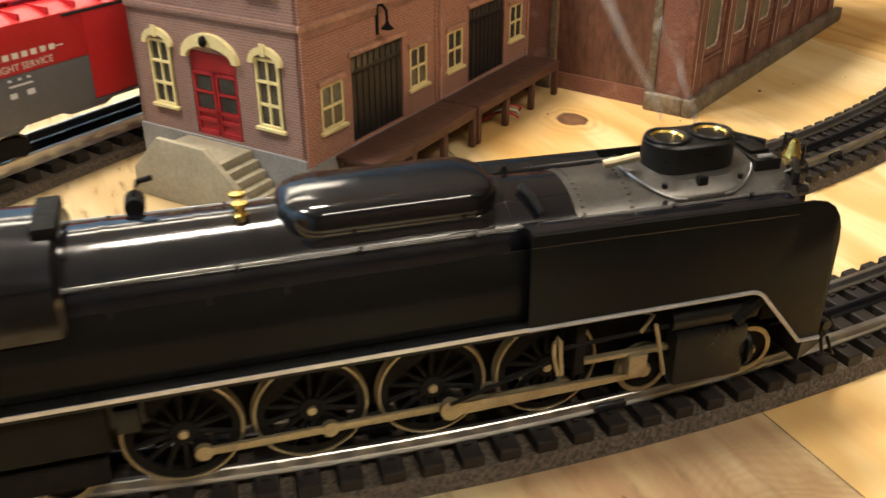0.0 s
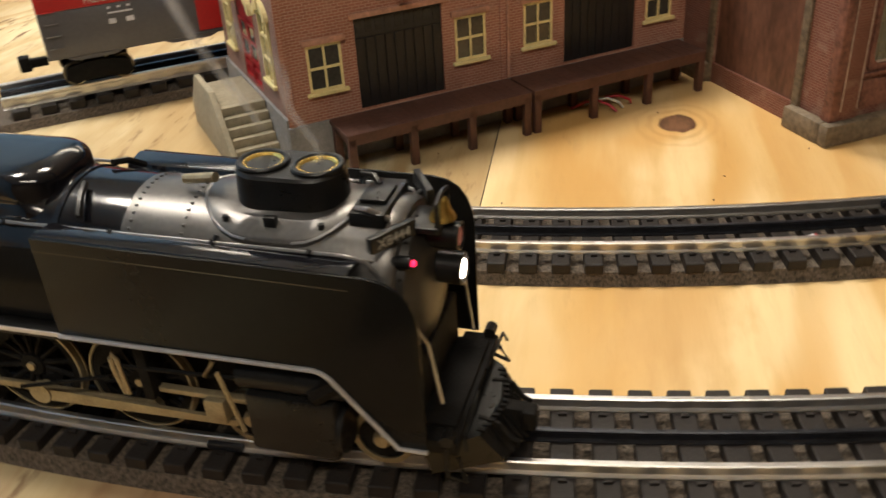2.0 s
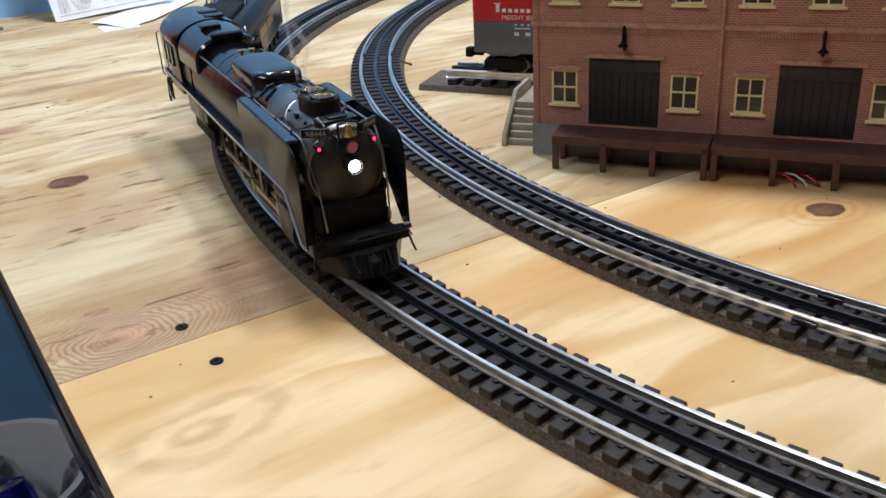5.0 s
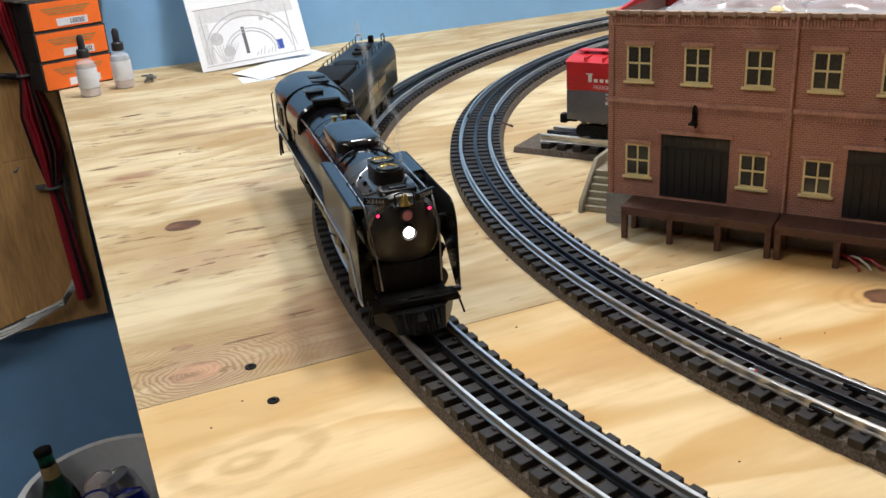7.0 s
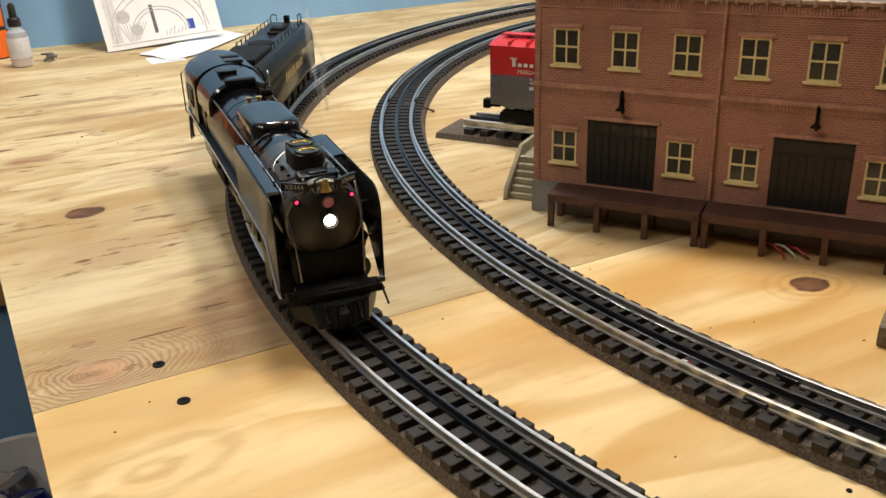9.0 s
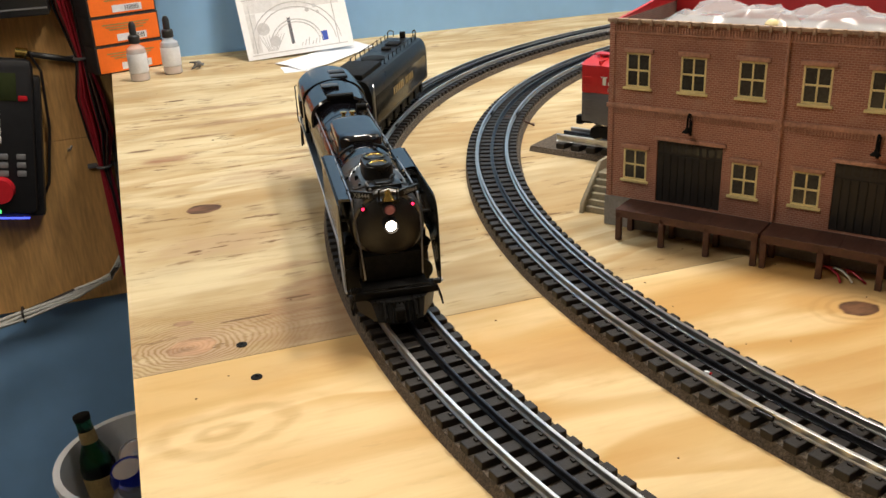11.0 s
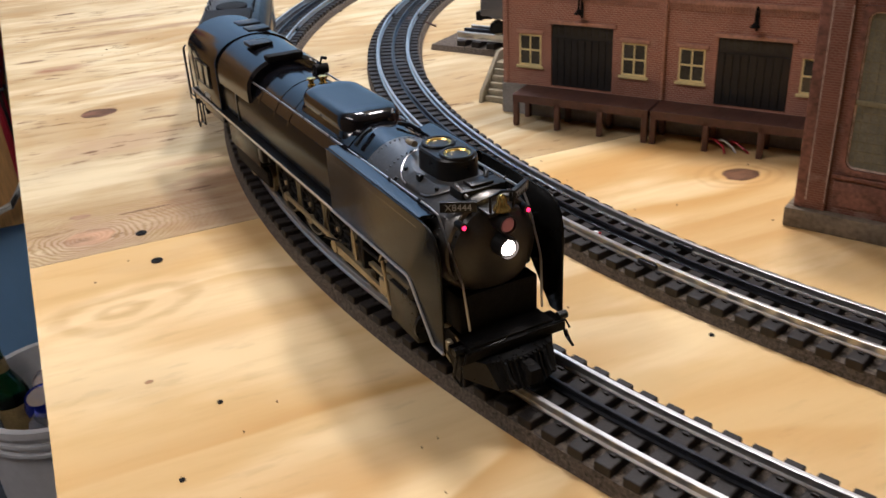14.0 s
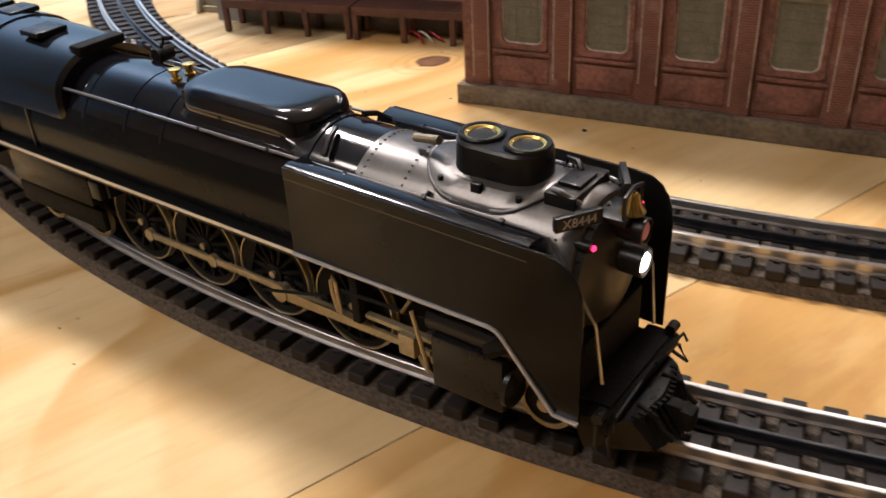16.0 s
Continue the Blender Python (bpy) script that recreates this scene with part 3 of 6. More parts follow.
build_ceiling_light(-0.80, 0.45, 0.10, 0.13, 17, (1.0, 0.92, 0.80))
build_table()


# ---- the train ----
# engine space: x ahead, y to its left (inside of the curve), z up from 3.5 mm over the rail head
SPIN = []          # wheels: object, place, radius
RODS = []          # coupling rods: object, crank radius
DRIVER_R, DRIVER_Z, CRANK, DRIVER_X = 0.0212, 0.0177, 0.0096, (0.0215, -0.0245, -0.0700, -0.1150)
CRANK_LEAD = radians(38.0)     # the cranks stand this far ahead of their lowest point while the train waits
AXIS_Z = 0.0625


def ring(x, r, z0=AXIS_Z, seg=40, squash=1.0):
    return [(x, r * squash * math.cos(2 * math.pi * k / seg), z0 + r * math.sin(2 * math.pi * k / seg)) for k in range(seg)]


def spoked_wheel(r, spokes, width):
    """Tyre, rim, hub and spokes; axle along y."""
    inner = r * (0.945 if spokes else 0.80)
    tyre = lathe([(inner, -width / 2), (r * 0.985, -width / 2), (r * 0.995, -width / 2 + 0.0003), (r, width / 2 - 0.001), (r * 1.015, width / 2 - 0.0008), (r * 1.015, width / 2), (inner, width / 2)], 40, axis="y")
    web = lathe([(r * 0.80, -width * 0.3), (r * 0.94, -width * 0.3), (r * 0.94, width * 0.3), (r * 0.80, width * 0.3)], 40, axis="y")
    lathe([(r * 0.001, -width * 0.55), (r * 0.22, -width * 0.55), (r * 0.25, width * 0.3), (r * 0.001, width * 0.3)], 16, bm=web, axis="y")
    spoke = rod((r * 0.2, 0, 0), (r * 0.84, 0, 0), r * 0.05, 6) if spokes else None
    if not spokes:
        lathe([(r * 0.2, -width * 0.1), (r * 0.84, -width * 0.1), (r * 0.84, width * 0.1), (r * 0.2, width * 0.1)], 24, bm=web, axis="y", hollow=True)
        return tyre, web
    # crank boss and counterweight
    plate([(r * 0.86 * math.cos(a), r * 0.86 * math.sin(a)) for a in [radians(45 + 9 * i) for i in range(11)]], "y", -width * 0.35, width * 0.3, web)
    rod((0, -width * 0.5, -r * 0.45), (0, width * 0.3, -r * 0.45), r * 0.17, 12, web)
    return tyre, web, spoke


def wheel(parent, x, y, z, r, side, tyre_me, web_me, hub_me=None, spoke_me=None, spokes=0):
    w = part("wheel", web_me, None, parent, at=pose(x, y, z, 0, 0, 0))
    part("tyre", tyre_me, None, w, "dull brass tyre")
    if hub_me:
        part("hub_cap", hub_me, None, w)
    for k in range(spokes):
        part("spoke", spoke_me, None, w, at=Matrix.Rotation(2 * math.pi * k / spokes, 4, "Y"))
    SPIN.append((w, (x, y, z), r, side))
    return w


def build_engine():
    eng = thing("steam_locomotive", pose(0, 0, 0), "black model steam locomotive with smoke deflectors and lit headlight", "model train")
    # boiler, smokebox and front
    part("boiler", loft([ring(-0.215, 0.0285), ring(-0.02, 0.0285), ring(0.012, 0.0272), ring(0.030, 0.0265)]), "black", eng, "gloss black boiler jacket")
    for x in (-0.130, -0.100, -0.075, 0.006):
        rr = 0.0288 if x < 0 else 0.0279
        part("boiler_band", loft([ring(x - 0.001, rr), ring(x + 0.001, rr)]), "black", eng)
    sm = part("smokebox", loft([ring(0.030, 0.0266), ring(0.1170, 0.0266), ring(0.1205, 0.0262), ring(0.1226, 0.0248), ring(0.1228, 0.0225)]), "graphite", eng, "graphite grey smokebox")
    rivets = bmesh.new()
    for x in (0.033, 0.052, 0.116):
        for k in range(26):
            a = radians(15 + 150 * k / 25)
            bmesh.ops.create_cube(rivets, size=0.0008, matrix=Matrix.Translation((x, 0.0266 * math.cos(a), AXIS_Z + 0.0266 * math.sin(a))))
    tagged(part("rivet", rivets, "graphite", sm), kind="stuff")
    door = part("smokebox_door", lathe([(0.0235, 0.0), (0.0225, 0.0030), (0.0185, 0.0058), (0.0120, 0.0078), (0.0040, 0.0086), (0.0002, 0.0088)], 36, axis="x"), "door_grey", eng, at=pose(0.1222, 0, AXIS_Z - 0.001))
    studs = bmesh.new()
    for k in range(24):
        a = 2 * math.pi * k / 24
        bmesh.ops.create_icosphere(studs, subdivisions=1, radius=0.0007, matrix=Matrix.Translation((0.0018, 0.0228 * math.cos(a), 0.0228 * math.sin(a))))
    tagged(part("stud", studs, "matt", door), kind="stuff")
    hl = part("headlight", lathe([(0.0052, 0), (0.0054, 0.010), (0.0048, 0.0102), (0.0044, 0.0085), (0.0001, 0.008)], 20, axis="x"), "satin", eng, at=pose(0.1285, 0, 0.0668))
    part("lens", lathe([(0.0038, 0.0086), (0.0031, 0.0100), (0.0001, 0.0106)], 18, axis="x"), "lamp_on", hl, "glowing warm white lens")
    hl2 = part("upper_lamp", lathe([(0.0045, 0), (0.0047, 0.010), (0.0041, 0.0102), (0.0038, 0.0085), (0.0001, 0.008)], 20, axis="x"), "satin", eng, at=pose(0.1280, 0, 0.0785))
    part("lens", lathe([(0.0037, 0.0086), (0.0030, 0.0096), (0.0001, 0.0100)], 18, axis="x"), "lamp_dim", hl2, "faint reddish lens")
    for s in (1, -1):
        ml = part("marker_lamp", rod((0.1205, s * 0.0175, 0.0780), (0.1275, s * 0.0175, 0.0780), 0.0021, 12), "satin", eng)
        part("lens", ball((0.1280, s * 0.0175, 0.0780), 0.0011, scale=(0.6, 1, 1)), "red_lamp", ml, "glowing red lens")
        nb = part("number_board", box(-0.0012, 0.0012, -0.0085, 0.0085, -0.0026, 0.0026, 0.0003), "satin", eng, at=pose(0.1215, s * 0.0165, 0.0862, 0, 0, s * 32))
        num = letters("X8444", 0.0046, 0.00015)
        num.materials.append(M["dim_paint"])
        part("number", num, None, nb, "white numerals", at=pose(0.0013, 0, -0.0016, 0, 0, 90))
        part("bracket", rod((0.117, s * 0.012, 0.083), (0.1225, s * 0.0150, 0.0860), 0.001, 6), "satin", eng)
        # classification horn and step irons by the front
        part("steam_pipe", tube([(0.108, s * 0.0255, 0.050), (0.106, s * 0.029, 0.040), (0.095, s * 0.029, 0.032)], 0.004, 8), "matt", eng)
    bell = part("bell", lathe([(0.0044, 0), (0.0040, 0.0010), (0.0026, 0.0030), (0.0021, 0.0060), (0.0012, 0.0072), (0.0001, 0.0075)], 18), "brass", eng, "polished brass bell", at=pose(0.1325, 0, 0.0845))
    part("bell_yoke", tube([(0.1325, 0.0062, 0.0845), (0.1325, 0.0062, 0.0920), (0.1325, 0, 0.0935), (0.1325, -0.0062, 0.0920), (0.1325, -0.0062, 0.0845)], 0.0008, 6), "satin", eng)
    part("bell_bracket", box(0.1175, 0.1335, -0.0075, 0.0075, 0.0822, 0.0843, 0.0004), "satin", eng)
    # double stack
    def stadium(x0, x1, w, z, seg=14):
        pts = []
        for k in range(seg + 1):
            a = -math.pi / 2 + math.pi * k / seg
            pts.append((x1 - w + w * math.cos(a), w * math.sin(a), z))
        for k in range(seg + 1):
            a = math.pi / 2 + math.pi * k / seg
            pts.append((x0 + w + w * math.cos(a), w * math.sin(a), z))
        return pts
    st = part("chimney", loft([stadium(0.0630, 0.1040, 0.0128, 0.0838), stadium(0.0642, 0.1030, 0.0116, 0.0856), stadium(0.0650, 0.1022, 0.0110, 0.0874),
                             stadium(0.0655, 0.1018, 0.0108, 0.0980), stadium(0.0662, 0.1010, 0.0100, 0.0989)]), "satin", eng, "double oval smoke stack")
    def hug(x0, x1, w, r):
        return [(x, y, AXIS_Z + math.sqrt(max(r * r - y * y, 0.0))) for x, y, z in stadium(x0, x1, w, 0.0)]
    sp = part("chimney_saddle", loft([hug(0.0545, 0.1095, 0.0196, 0.0262), hug(0.0545, 0.1095, 0.0196, 0.0274), hug(0.0555, 0.1085, 0.0186, 0.0278), hug(0.0615, 0.1050, 0.0136, 0.0280)]), "graphite", eng, "pale grey saddle plate under the chimney")
    part("saddle_edge", tube(hug(0.0547, 0.1093, 0.0194, 0.0275), 0.0005, 5), "steel", sp, "bright edge line")
    for x in (0.0665, 0.0985):
        for y in (-0.0150, 0.0150):
            part("bolt", rod((x, y, 0.0855), (x, y, 0.0872), 0.0011, 8), "satin", sp)
    part("bracket", box(0.0800, 0.0840, -0.0165, -0.0140, 0.0850, 0.0885, 0.0003), "satin", sp)
    for x in (0.0745, 0.0930):
        part("collar", lathe([(0.0067, -0.002), (0.0067, 0.0010), (0.0072, 0.0014), (0.0082, 0.0014), (0.0086, 0.0009), (0.0086, -0.002)], 26), "satin", st, at=pose(x, 0, 0.0988))
        liner = part("chimney_liner", lathe([(0.0050, -0.009), (0.0053, 0.0002), (0.0060, 0.0009), (0.0064, 0.0009), (0.0066, 0.0), (0.0066, -0.001)], 26), "brass", st, "thin brass rim in the chimney mouth", at=pose(x, 0, 0.0988))
        part("bore", lathe([(0.0052, 0.0), (0.0001, 0.0)], 20), "brass" if x > 0.08 else "matt", liner, at=pose(0, 0, -0.0022) if x > 0.08 else pose(0, 0, -0.005))
    # feed-water heater casing ahead of the stack
    fw = part("heater_casing", box(0.1065, 0.1180, -0.0125, 0.0125, 0.0800, 0.0905, 0.0006), "satin", eng)
    part("lid", box(0.1080, 0.1165, -0.0060, 0.0060, 0.0906, 0.0920, 0.0004), "satin", fw)
    part("pipe", tube([(0.1010, 0.009, 0.0860), (0.1040, 0.009, 0.0930), (0.1085, 0.0070, 0.0935), (0.111, 0.005, 0.0915)], 0.0012, 7), "satin", fw)
    part("pipe", tube([(0.1085, -0.010, 0.0908), (0.1130, -0.012, 0.0918), (0.1190, -0.010, 0.0880)], 0.0010, 7), "steel", fw)
    part("whistle", rod((0.0470, -0.0030, 0.0925), (0.0600, -0.0060, 0.0955), 0.0017, 10), "rod", eng, "pale brass whistle")
    # long dome casing: upright sides, a broad flat top and a flared foot
    def slab(x0, x1, w, r, z, seg=8):
        pts = []
        for cx, cy, s0 in ((x1 - r, w - r, 0), (x0 + r, w - r, 90), (x0 + r, r - w, 180), (x1 - r, r - w, 270)):
            pts += [(cx + r * math.cos(radians(s0 + 90 * k / seg)), cy + r * math.sin(radians(s0 + 90 * k / seg)), z) for k in range(seg + 1)]
        return pts
    dc = part("dome_casing", loft([slab(-0.0790, 0.0090, 0.0204, 0.0150, 0.0812), slab(-0.0760, 0.0062, 0.0194, 0.0145, 0.0848), slab(-0.0745, 0.0040, 0.0186, 0.0140, 0.0860), slab(-0.0740, 0.0030, 0.0189, 0.0138, 0.0870),
                                   slab(-0.0740, 0.0030, 0.0188, 0.0137, 0.0908), slab(-0.0733, 0.0023, 0.0182, 0.0134, 0.0931), slab(-0.0716, 0.0006, 0.0167, 0.0125, 0.0948), slab(-0.0690, -0.0020, 0.0136, 0.0110, 0.0958),
                                   slab(-0.0640, -0.0070, 0.0090, 0.0078, 0.0963), slab(-0.0560, -0.0150, 0.0028, 0.0024, 0.0965)]), "black", eng, "long gloss black dome casing")
    part("foot_seam", tube([(x, y, z + 0.0003) for x, y, z in slab(-0.0792, 0.0092, 0.0206, 0.0150, 0.0812)] + [slab(-0.0792, 0.0092, 0.0206, 0.0150, 0.0815)[0]], 0.0004, 5), "satin", dc)
    # saddle plates on the smokebox
    for s in (1, -1):
        part("pipe_loop", tube([(0.022, s * 0.021, 0.0805), (0.026, s * 0.0235, 0.0775), (0.060, s * 0.0235, 0.0775), (0.064, s * 0.0222, 0.0790), (0.065, s * 0.0195, 0.0825)], 0.0009, 6), "satin", eng)
        part("grab_iron", tube([(0.012, s * 0.008, 0.0905), (0.014, s * 0.014, 0.0890), (0.016, s * 0.020, 0.0845)], 0.0012, 6), "satin", eng)
    for x, y in ((-0.0860, 0.0040), (-0.0860, -0.0040)):
        part("safety_valve", lathe([(0.0026, 0), (0.0026, 0.002), (0.0017, 0.0026), (0.0017, 0.0046), (0.0028, 0.005), (0.0028, 0.0062), (0.0001, 0.0066)], 12), "brass", eng, at=pose(x, y, 0.0895))
    gen = part("generator", rod((-0.1200, 0.0120, 0.0905), (-0.1200, 0.0210, 0.0905), 0.0035, 12), "matt", eng)
    part("pipe", tube([(-0.1200, 0.0160, 0.0935), (-0.1180, 0.0170, 0.0985), (-0.1130, 0.0180, 0.0990)], 0.0011, 7), "matt", gen)
    # roof hump and cab
    hump = []
    for x, w, top in ((-0.1425, 0.0275, 0.0955), (-0.1445, 0.0296, 0.0978), (-0.2110, 0.0312, 0.0998)):
        hump.append([(x, w, 0.0690), (x, w, 0.0780)] + [(x, w * math.cos(radians(a)), 0.0780 + (top - 0.0780) * math.sin(radians(a))) for a in range(12, 169, 12)] + [(x, -w, 0.0780), (x, -w, 0.0690)])
    part("roof_hood", loft(hump), "black", eng, "arched hood in front of the cab")
    part("hood_vent", box(-0.1500, -0.1420, -0.0130, 0.0130, 0.0945, 0.0988, 0.0008), "matt", eng)
    cab = part("cab", loft([[(x, 0.0325 * w, 0.0370), (x, 0.0325 * w, 0.0800)] + [(x, 0.0325 * w * math.cos(radians(a)), 0.0800 + 0.0205 * math.sin(radians(a))) for a in range(12, 169, 12)] +
                            [(x, -0.0325 * w, 0.0800), (x, -0.0325 * w, 0.0370)] for x, w in ((-0.2100, 0.985), (-0.2120, 1.0), (-0.2830, 1.0), (-0.2850, 0.99))]), "black", eng, "black cab with an arched roof")
    for x, y in ((-0.2480, 0.008), (-0.2250, 0.008), (-0.1800, -0.006)):
        part("roof_hatch", box(x - 0.0075, x + 0.0075, y - 0.0085, y + 0.0085, 0.0985, 0.1012, 0.0005), "satin", cab)
    for s in (1, -1):
        y = s * 0.0326
        for x0, x1 in ((-0.2420, -0.2290), (-0.2600, -0.2450)):
            win = bmesh.new()
            box(x0, x1, min(y, y + s * 0.0008), max(y, y + s * 0.0008), 0.0600, 0.0760, bm=win)
            wn = part("window", win, "pane", cab, smooth=False)
            fr = bmesh.new()
            for a, b, c, d in ((x0 - 0.001, x0, 0.0590, 0.0770), (x1, x1 + 0.001, 0.0590, 0.0770), (x0, x1, 0.0590, 0.0600), (x0, x1, 0.0760, 0.0770)):
                box(a, b, min(y, y + s * 0.0014), max(y, y + s * 0.0014), c, d, bm=fr)
            part("frame", fr, "satin", wn, smooth=False)
        num = letters("8444", 0.0068, 0.0001)
        num.materials.append(M["white_paint"])
        part("number", num, None, cab, "white cab numerals", at=pose(-0.2440, s * 0.0327, 0.0480, 0, 0, 0 if s < 0 else 180))
        part("cab_handrail", tube([(-0.2850, s * 0.0335, 0.0820), (-0.2880, s * 0.0350, 0.0800), (-0.2880, s * 0.0350, 0.0420), (-0.2850, s * 0.0335, 0.0400)], 0.0007, 6), "satin", cab)
        part("cab_step", tube([(-0.2640, s * 0.0330, 0.0380), (-0.2640, s * 0.0330, 0.0210), (-0.2740, s * 0.0330, 0.0210), (-0.2740, s * 0.0330, 0.0380)], 0.0009, 6), "satin", cab)
        part("ladder", tube([(-0.2820, s * 0.0330, 0.0380), (-0.2830, s * 0.0340, 0.0180), (-0.2800, s * 0.0340, 0.0150), (-0.2770, s * 0.0335, 0.0200)], 0.0008, 6), "satin", cab)
        # running board with its bright edge
        rb = part("running_board", plate([(-0.2850, min(s * 0.0240, s * 0.0338)), (0.0100, min(s * 0.0240, s * 0.0338)), (0.0100, max(s * 0.0240, s * 0.0338)), (-0.2850, max(s * 0.0240, s * 0.0338))], "z", 0.0440, 0.0470), "satin", eng)
        part("bright_edge", box(-0.2860, 0.0080, min(s * 0.0338, s * 0.0343), max(s * 0.0338, s * 0.0343), 0.0455, 0.0470), "silver", rb, "bright silver stripe", smooth=False)
        # side jacket between running board and boiler
        part("side_jacket", loft([[(x, s * 0.0262, 0.0470), (x, s * 0.0290, 0.0480), (x, s * 0.0296, 0.0610), (x, s * 0.0285, 0.0690), (x, s * 0.0262, 0.0740), (x, s * 0.0200, 0.0740)] for x in (-0.2090, 0.0110)]), "shield", eng, "smooth black side jacket")
        part("jacket_band", box(-0.1750, -0.1735, min(s * 0.0285, s * 0.0300), max(s * 0.0285, s * 0.0300), 0.0475, 0.0690), "satin", eng, smooth=False)
        # smoke deflector: one tall plate that sweeps down to a point at the front
        low = [(0.0070, 0.0455), (0.0985, 0.0455), (0.1010, 0.0448), (0.1035, 0.0430), (0.1060, 0.0400), (0.1240, 0.0185), (0.1335, 0.0185)]
        top = [(0.1335, 0.0640), (0.1330, 0.0690), (0.1312, 0.0740), (0.1285, 0.0780), (0.1245, 0.0805), (0.1190, 0.0815), (0.0070, 0.0835)]
        sd = part("smoke_deflector", plate(low + top, "y", s * 0.0330, s * 0.0342, bevel=0.0002), "shield", eng, "tall black smoke deflector plate")
        edge = bmesh.new()
        tube([(x, s * 0.0345, z + 0.0008) for x, z in low], 0.0009, 6, edge)
        part("bright_edge", edge, "silver", sd, "bright silver stripe")
        part("top_fairing", loft([[(x, s * 0.0336, z - 0.0060), (x, s * 0.03425, z - 0.0036), (x, s * 0.0337, z - 0.0006), (x, s * 0.0325, z + 0.0010), (x, s * 0.0306, z + 0.0016), (x, s * 0.0225, z + 0.0004), (x, s * 0.0215, z - 0.0012), (x, s * 0.0300, z - 0.0006), (x, s * 0.0326, z - 0.0030)]
                                    for x, z in ((0.0070, 0.0826), (0.0600 if s > 0 else 0.1130, 0.0822 if s > 0 else 0.0806))]), "black", sd, "rolled top edge")
        for x in (0.030, 0.070, 0.112):
            part("stay", rod((x, s * 0.0255, 0.0660), (x, s * 0.0332, 0.0660), 0.0011, 6), "satin", sd)
        # handrail with stanchions, running down the nose
        hr = part("handrail", tube([(-0.2080, s * 0.0262, 0.0830), (-0.1200, s * 0.0245, 0.0830), (0.1080, s * 0.0238, 0.0822), (0.1150, s * 0.0236, 0.0810), (0.1185, s * 0.0236, 0.0765),
                                    (0.1300, s * 0.0225, 0.0560), (0.1320, s * 0.0218, 0.0520), (0.1350, s * 0.0205, 0.0280)], 0.00065, 6), "steel", eng, "bright steel handrail")
        for x in (-0.170, -0.130, -0.090, -0.050, -0.010, 0.030, 0.066, 0.098):
            part("stanchion", rod((x, s * 0.0215, 0.0800), (x, s * 0.0248, 0.0833), 0.0009, 6), "satin", hr)
    # underframe, cylinders, front beam, pilot
    part("underframe", box(-0.2800, 0.1200, -0.0120, 0.0120, 0.0100, 0.0400), "matt", eng, smooth=False)
    part("firebox", box(-0.2080, -0.1250, -0.0270, 0.0270, 0.0300, 0.0470, 0.001), "satin", eng)
    part("ash_pan", box(-0.2050, -0.1370, -0.0300, 0.0300, 0.0230, 0.0440, 0.0015), "shield", eng, "plain panel below the firebox")
    for s in (1, -1):
        y0, y1 = min(s * 0.0190, s * 0.0318), max(s * 0.0190, s * 0.0318)
        cy = part("cylinder", box(0.0700, 0.1020, y0, y1, 0.0060, 0.0300, 0.0018), "satin", eng)
        part("valve_chest", rod((0.0680, s * 0.0258, 0.0350), (0.1050, s * 0.0258, 0.0350), 0.0055, 16), "satin", cy)
        part("cylinder_cover", rod((0.1020, s * 0.0255, 0.0165), (0.1040, s * 0.0255, 0.0165), 0.0085, 20), "satin", cy)
        part("slide_bar", box(0.0340, 0.0700, min(s * 0.0235, s * 0.0265), max(s * 0.0235, s * 0.0265), 0.0205, 0.0225, 0.0003), "rod", cy)
        part("crosshead", box(0.0520, 0.0600, min(s * 0.0225, s * 0.0290), max(s * 0.0225, s * 0.0290), 0.0120, 0.0220, 0.0008), "rod", cy, "dull brass crosshead")
        part("hanger", box(0.0290, 0.0330, min(s * 0.0200, s * 0.0285), max(s * 0.0200, s * 0.0285), 0.0180, 0.0400, 0.0004), "matt", eng)
        part("expansion_link", tube([(0.0222, s * 0.0290, 0.0200), (0.0200, s * 0.0290, 0.0290), (0.0198, s * 0.0290, 0.0350), (0.0208, s * 0.0290, 0.0372), (0.0222, s * 0.0290, 0.0350), (0.0226, s * 0.0290, 0.0290), (0.0236, s * 0.0290, 0.0200)], 0.0009, 6), "rod", eng)
        part("radius_rod", rod((0.0180, s * 0.0280, 0.0310), (0.0700, s * 0.0280, 0.0330), 0.0009, 6), "matt", eng)
        part("combination_lever", rod((0.0610, s * 0.0300, 0.0360), (0.0670, s * 0.0300, 0.0120), 0.0009, 6), "rod", eng)
        part("eccentric_rod", rod((-0.0210, s * 0.0305, 0.0170), (0.0180, s * 0.0295, 0.0270), 0.0008, 6), "matt", eng)
        part("valve_guide", tube([(0.0570, s * 0.0280, 0.0410), (0.0600, s * 0.0290, 0.0400), (0.0555, s * 0.0290, 0.0330)], 0.0009, 6), "rod", eng)
        part("injector", box(-0.1350, -0.1270, min(s * 0.0240, s * 0.0310), max(s * 0.0240, s * 0.0310), 0.0300, 0.0400, 0.001), "satin", eng)
    part("front_plate", box(0.1140, 0.1290, -0.0220, 0.0220, 0.0230, 0.0430, 0.001), "matt", eng)
    beam = part("buffer_beam", box(0.1290, 0.1420, -0.0300, 0.0300, 0.0150, 0.0205, 0.001), "matt", eng)
    pil = part("pilot", loft([[(0.1300, -0.0300, 0.0150), (0.1460, -0.0190, 0.0150), (0.1490, 0, 0.0150), (0.1460, 0.0190, 0.0150), (0.1300, 0.0300, 0.0150)],
                              [(0.1320, -0.0270, 0.0030), (0.1540, -0.0160, 0.0030), (0.1590, 0, 0.0030), (0.1540, 0.0160, 0.0030), (0.1320, 0.0270, 0.0030)]]), "satin", eng, "black pilot with slatted front")
    slat = bmesh.new()
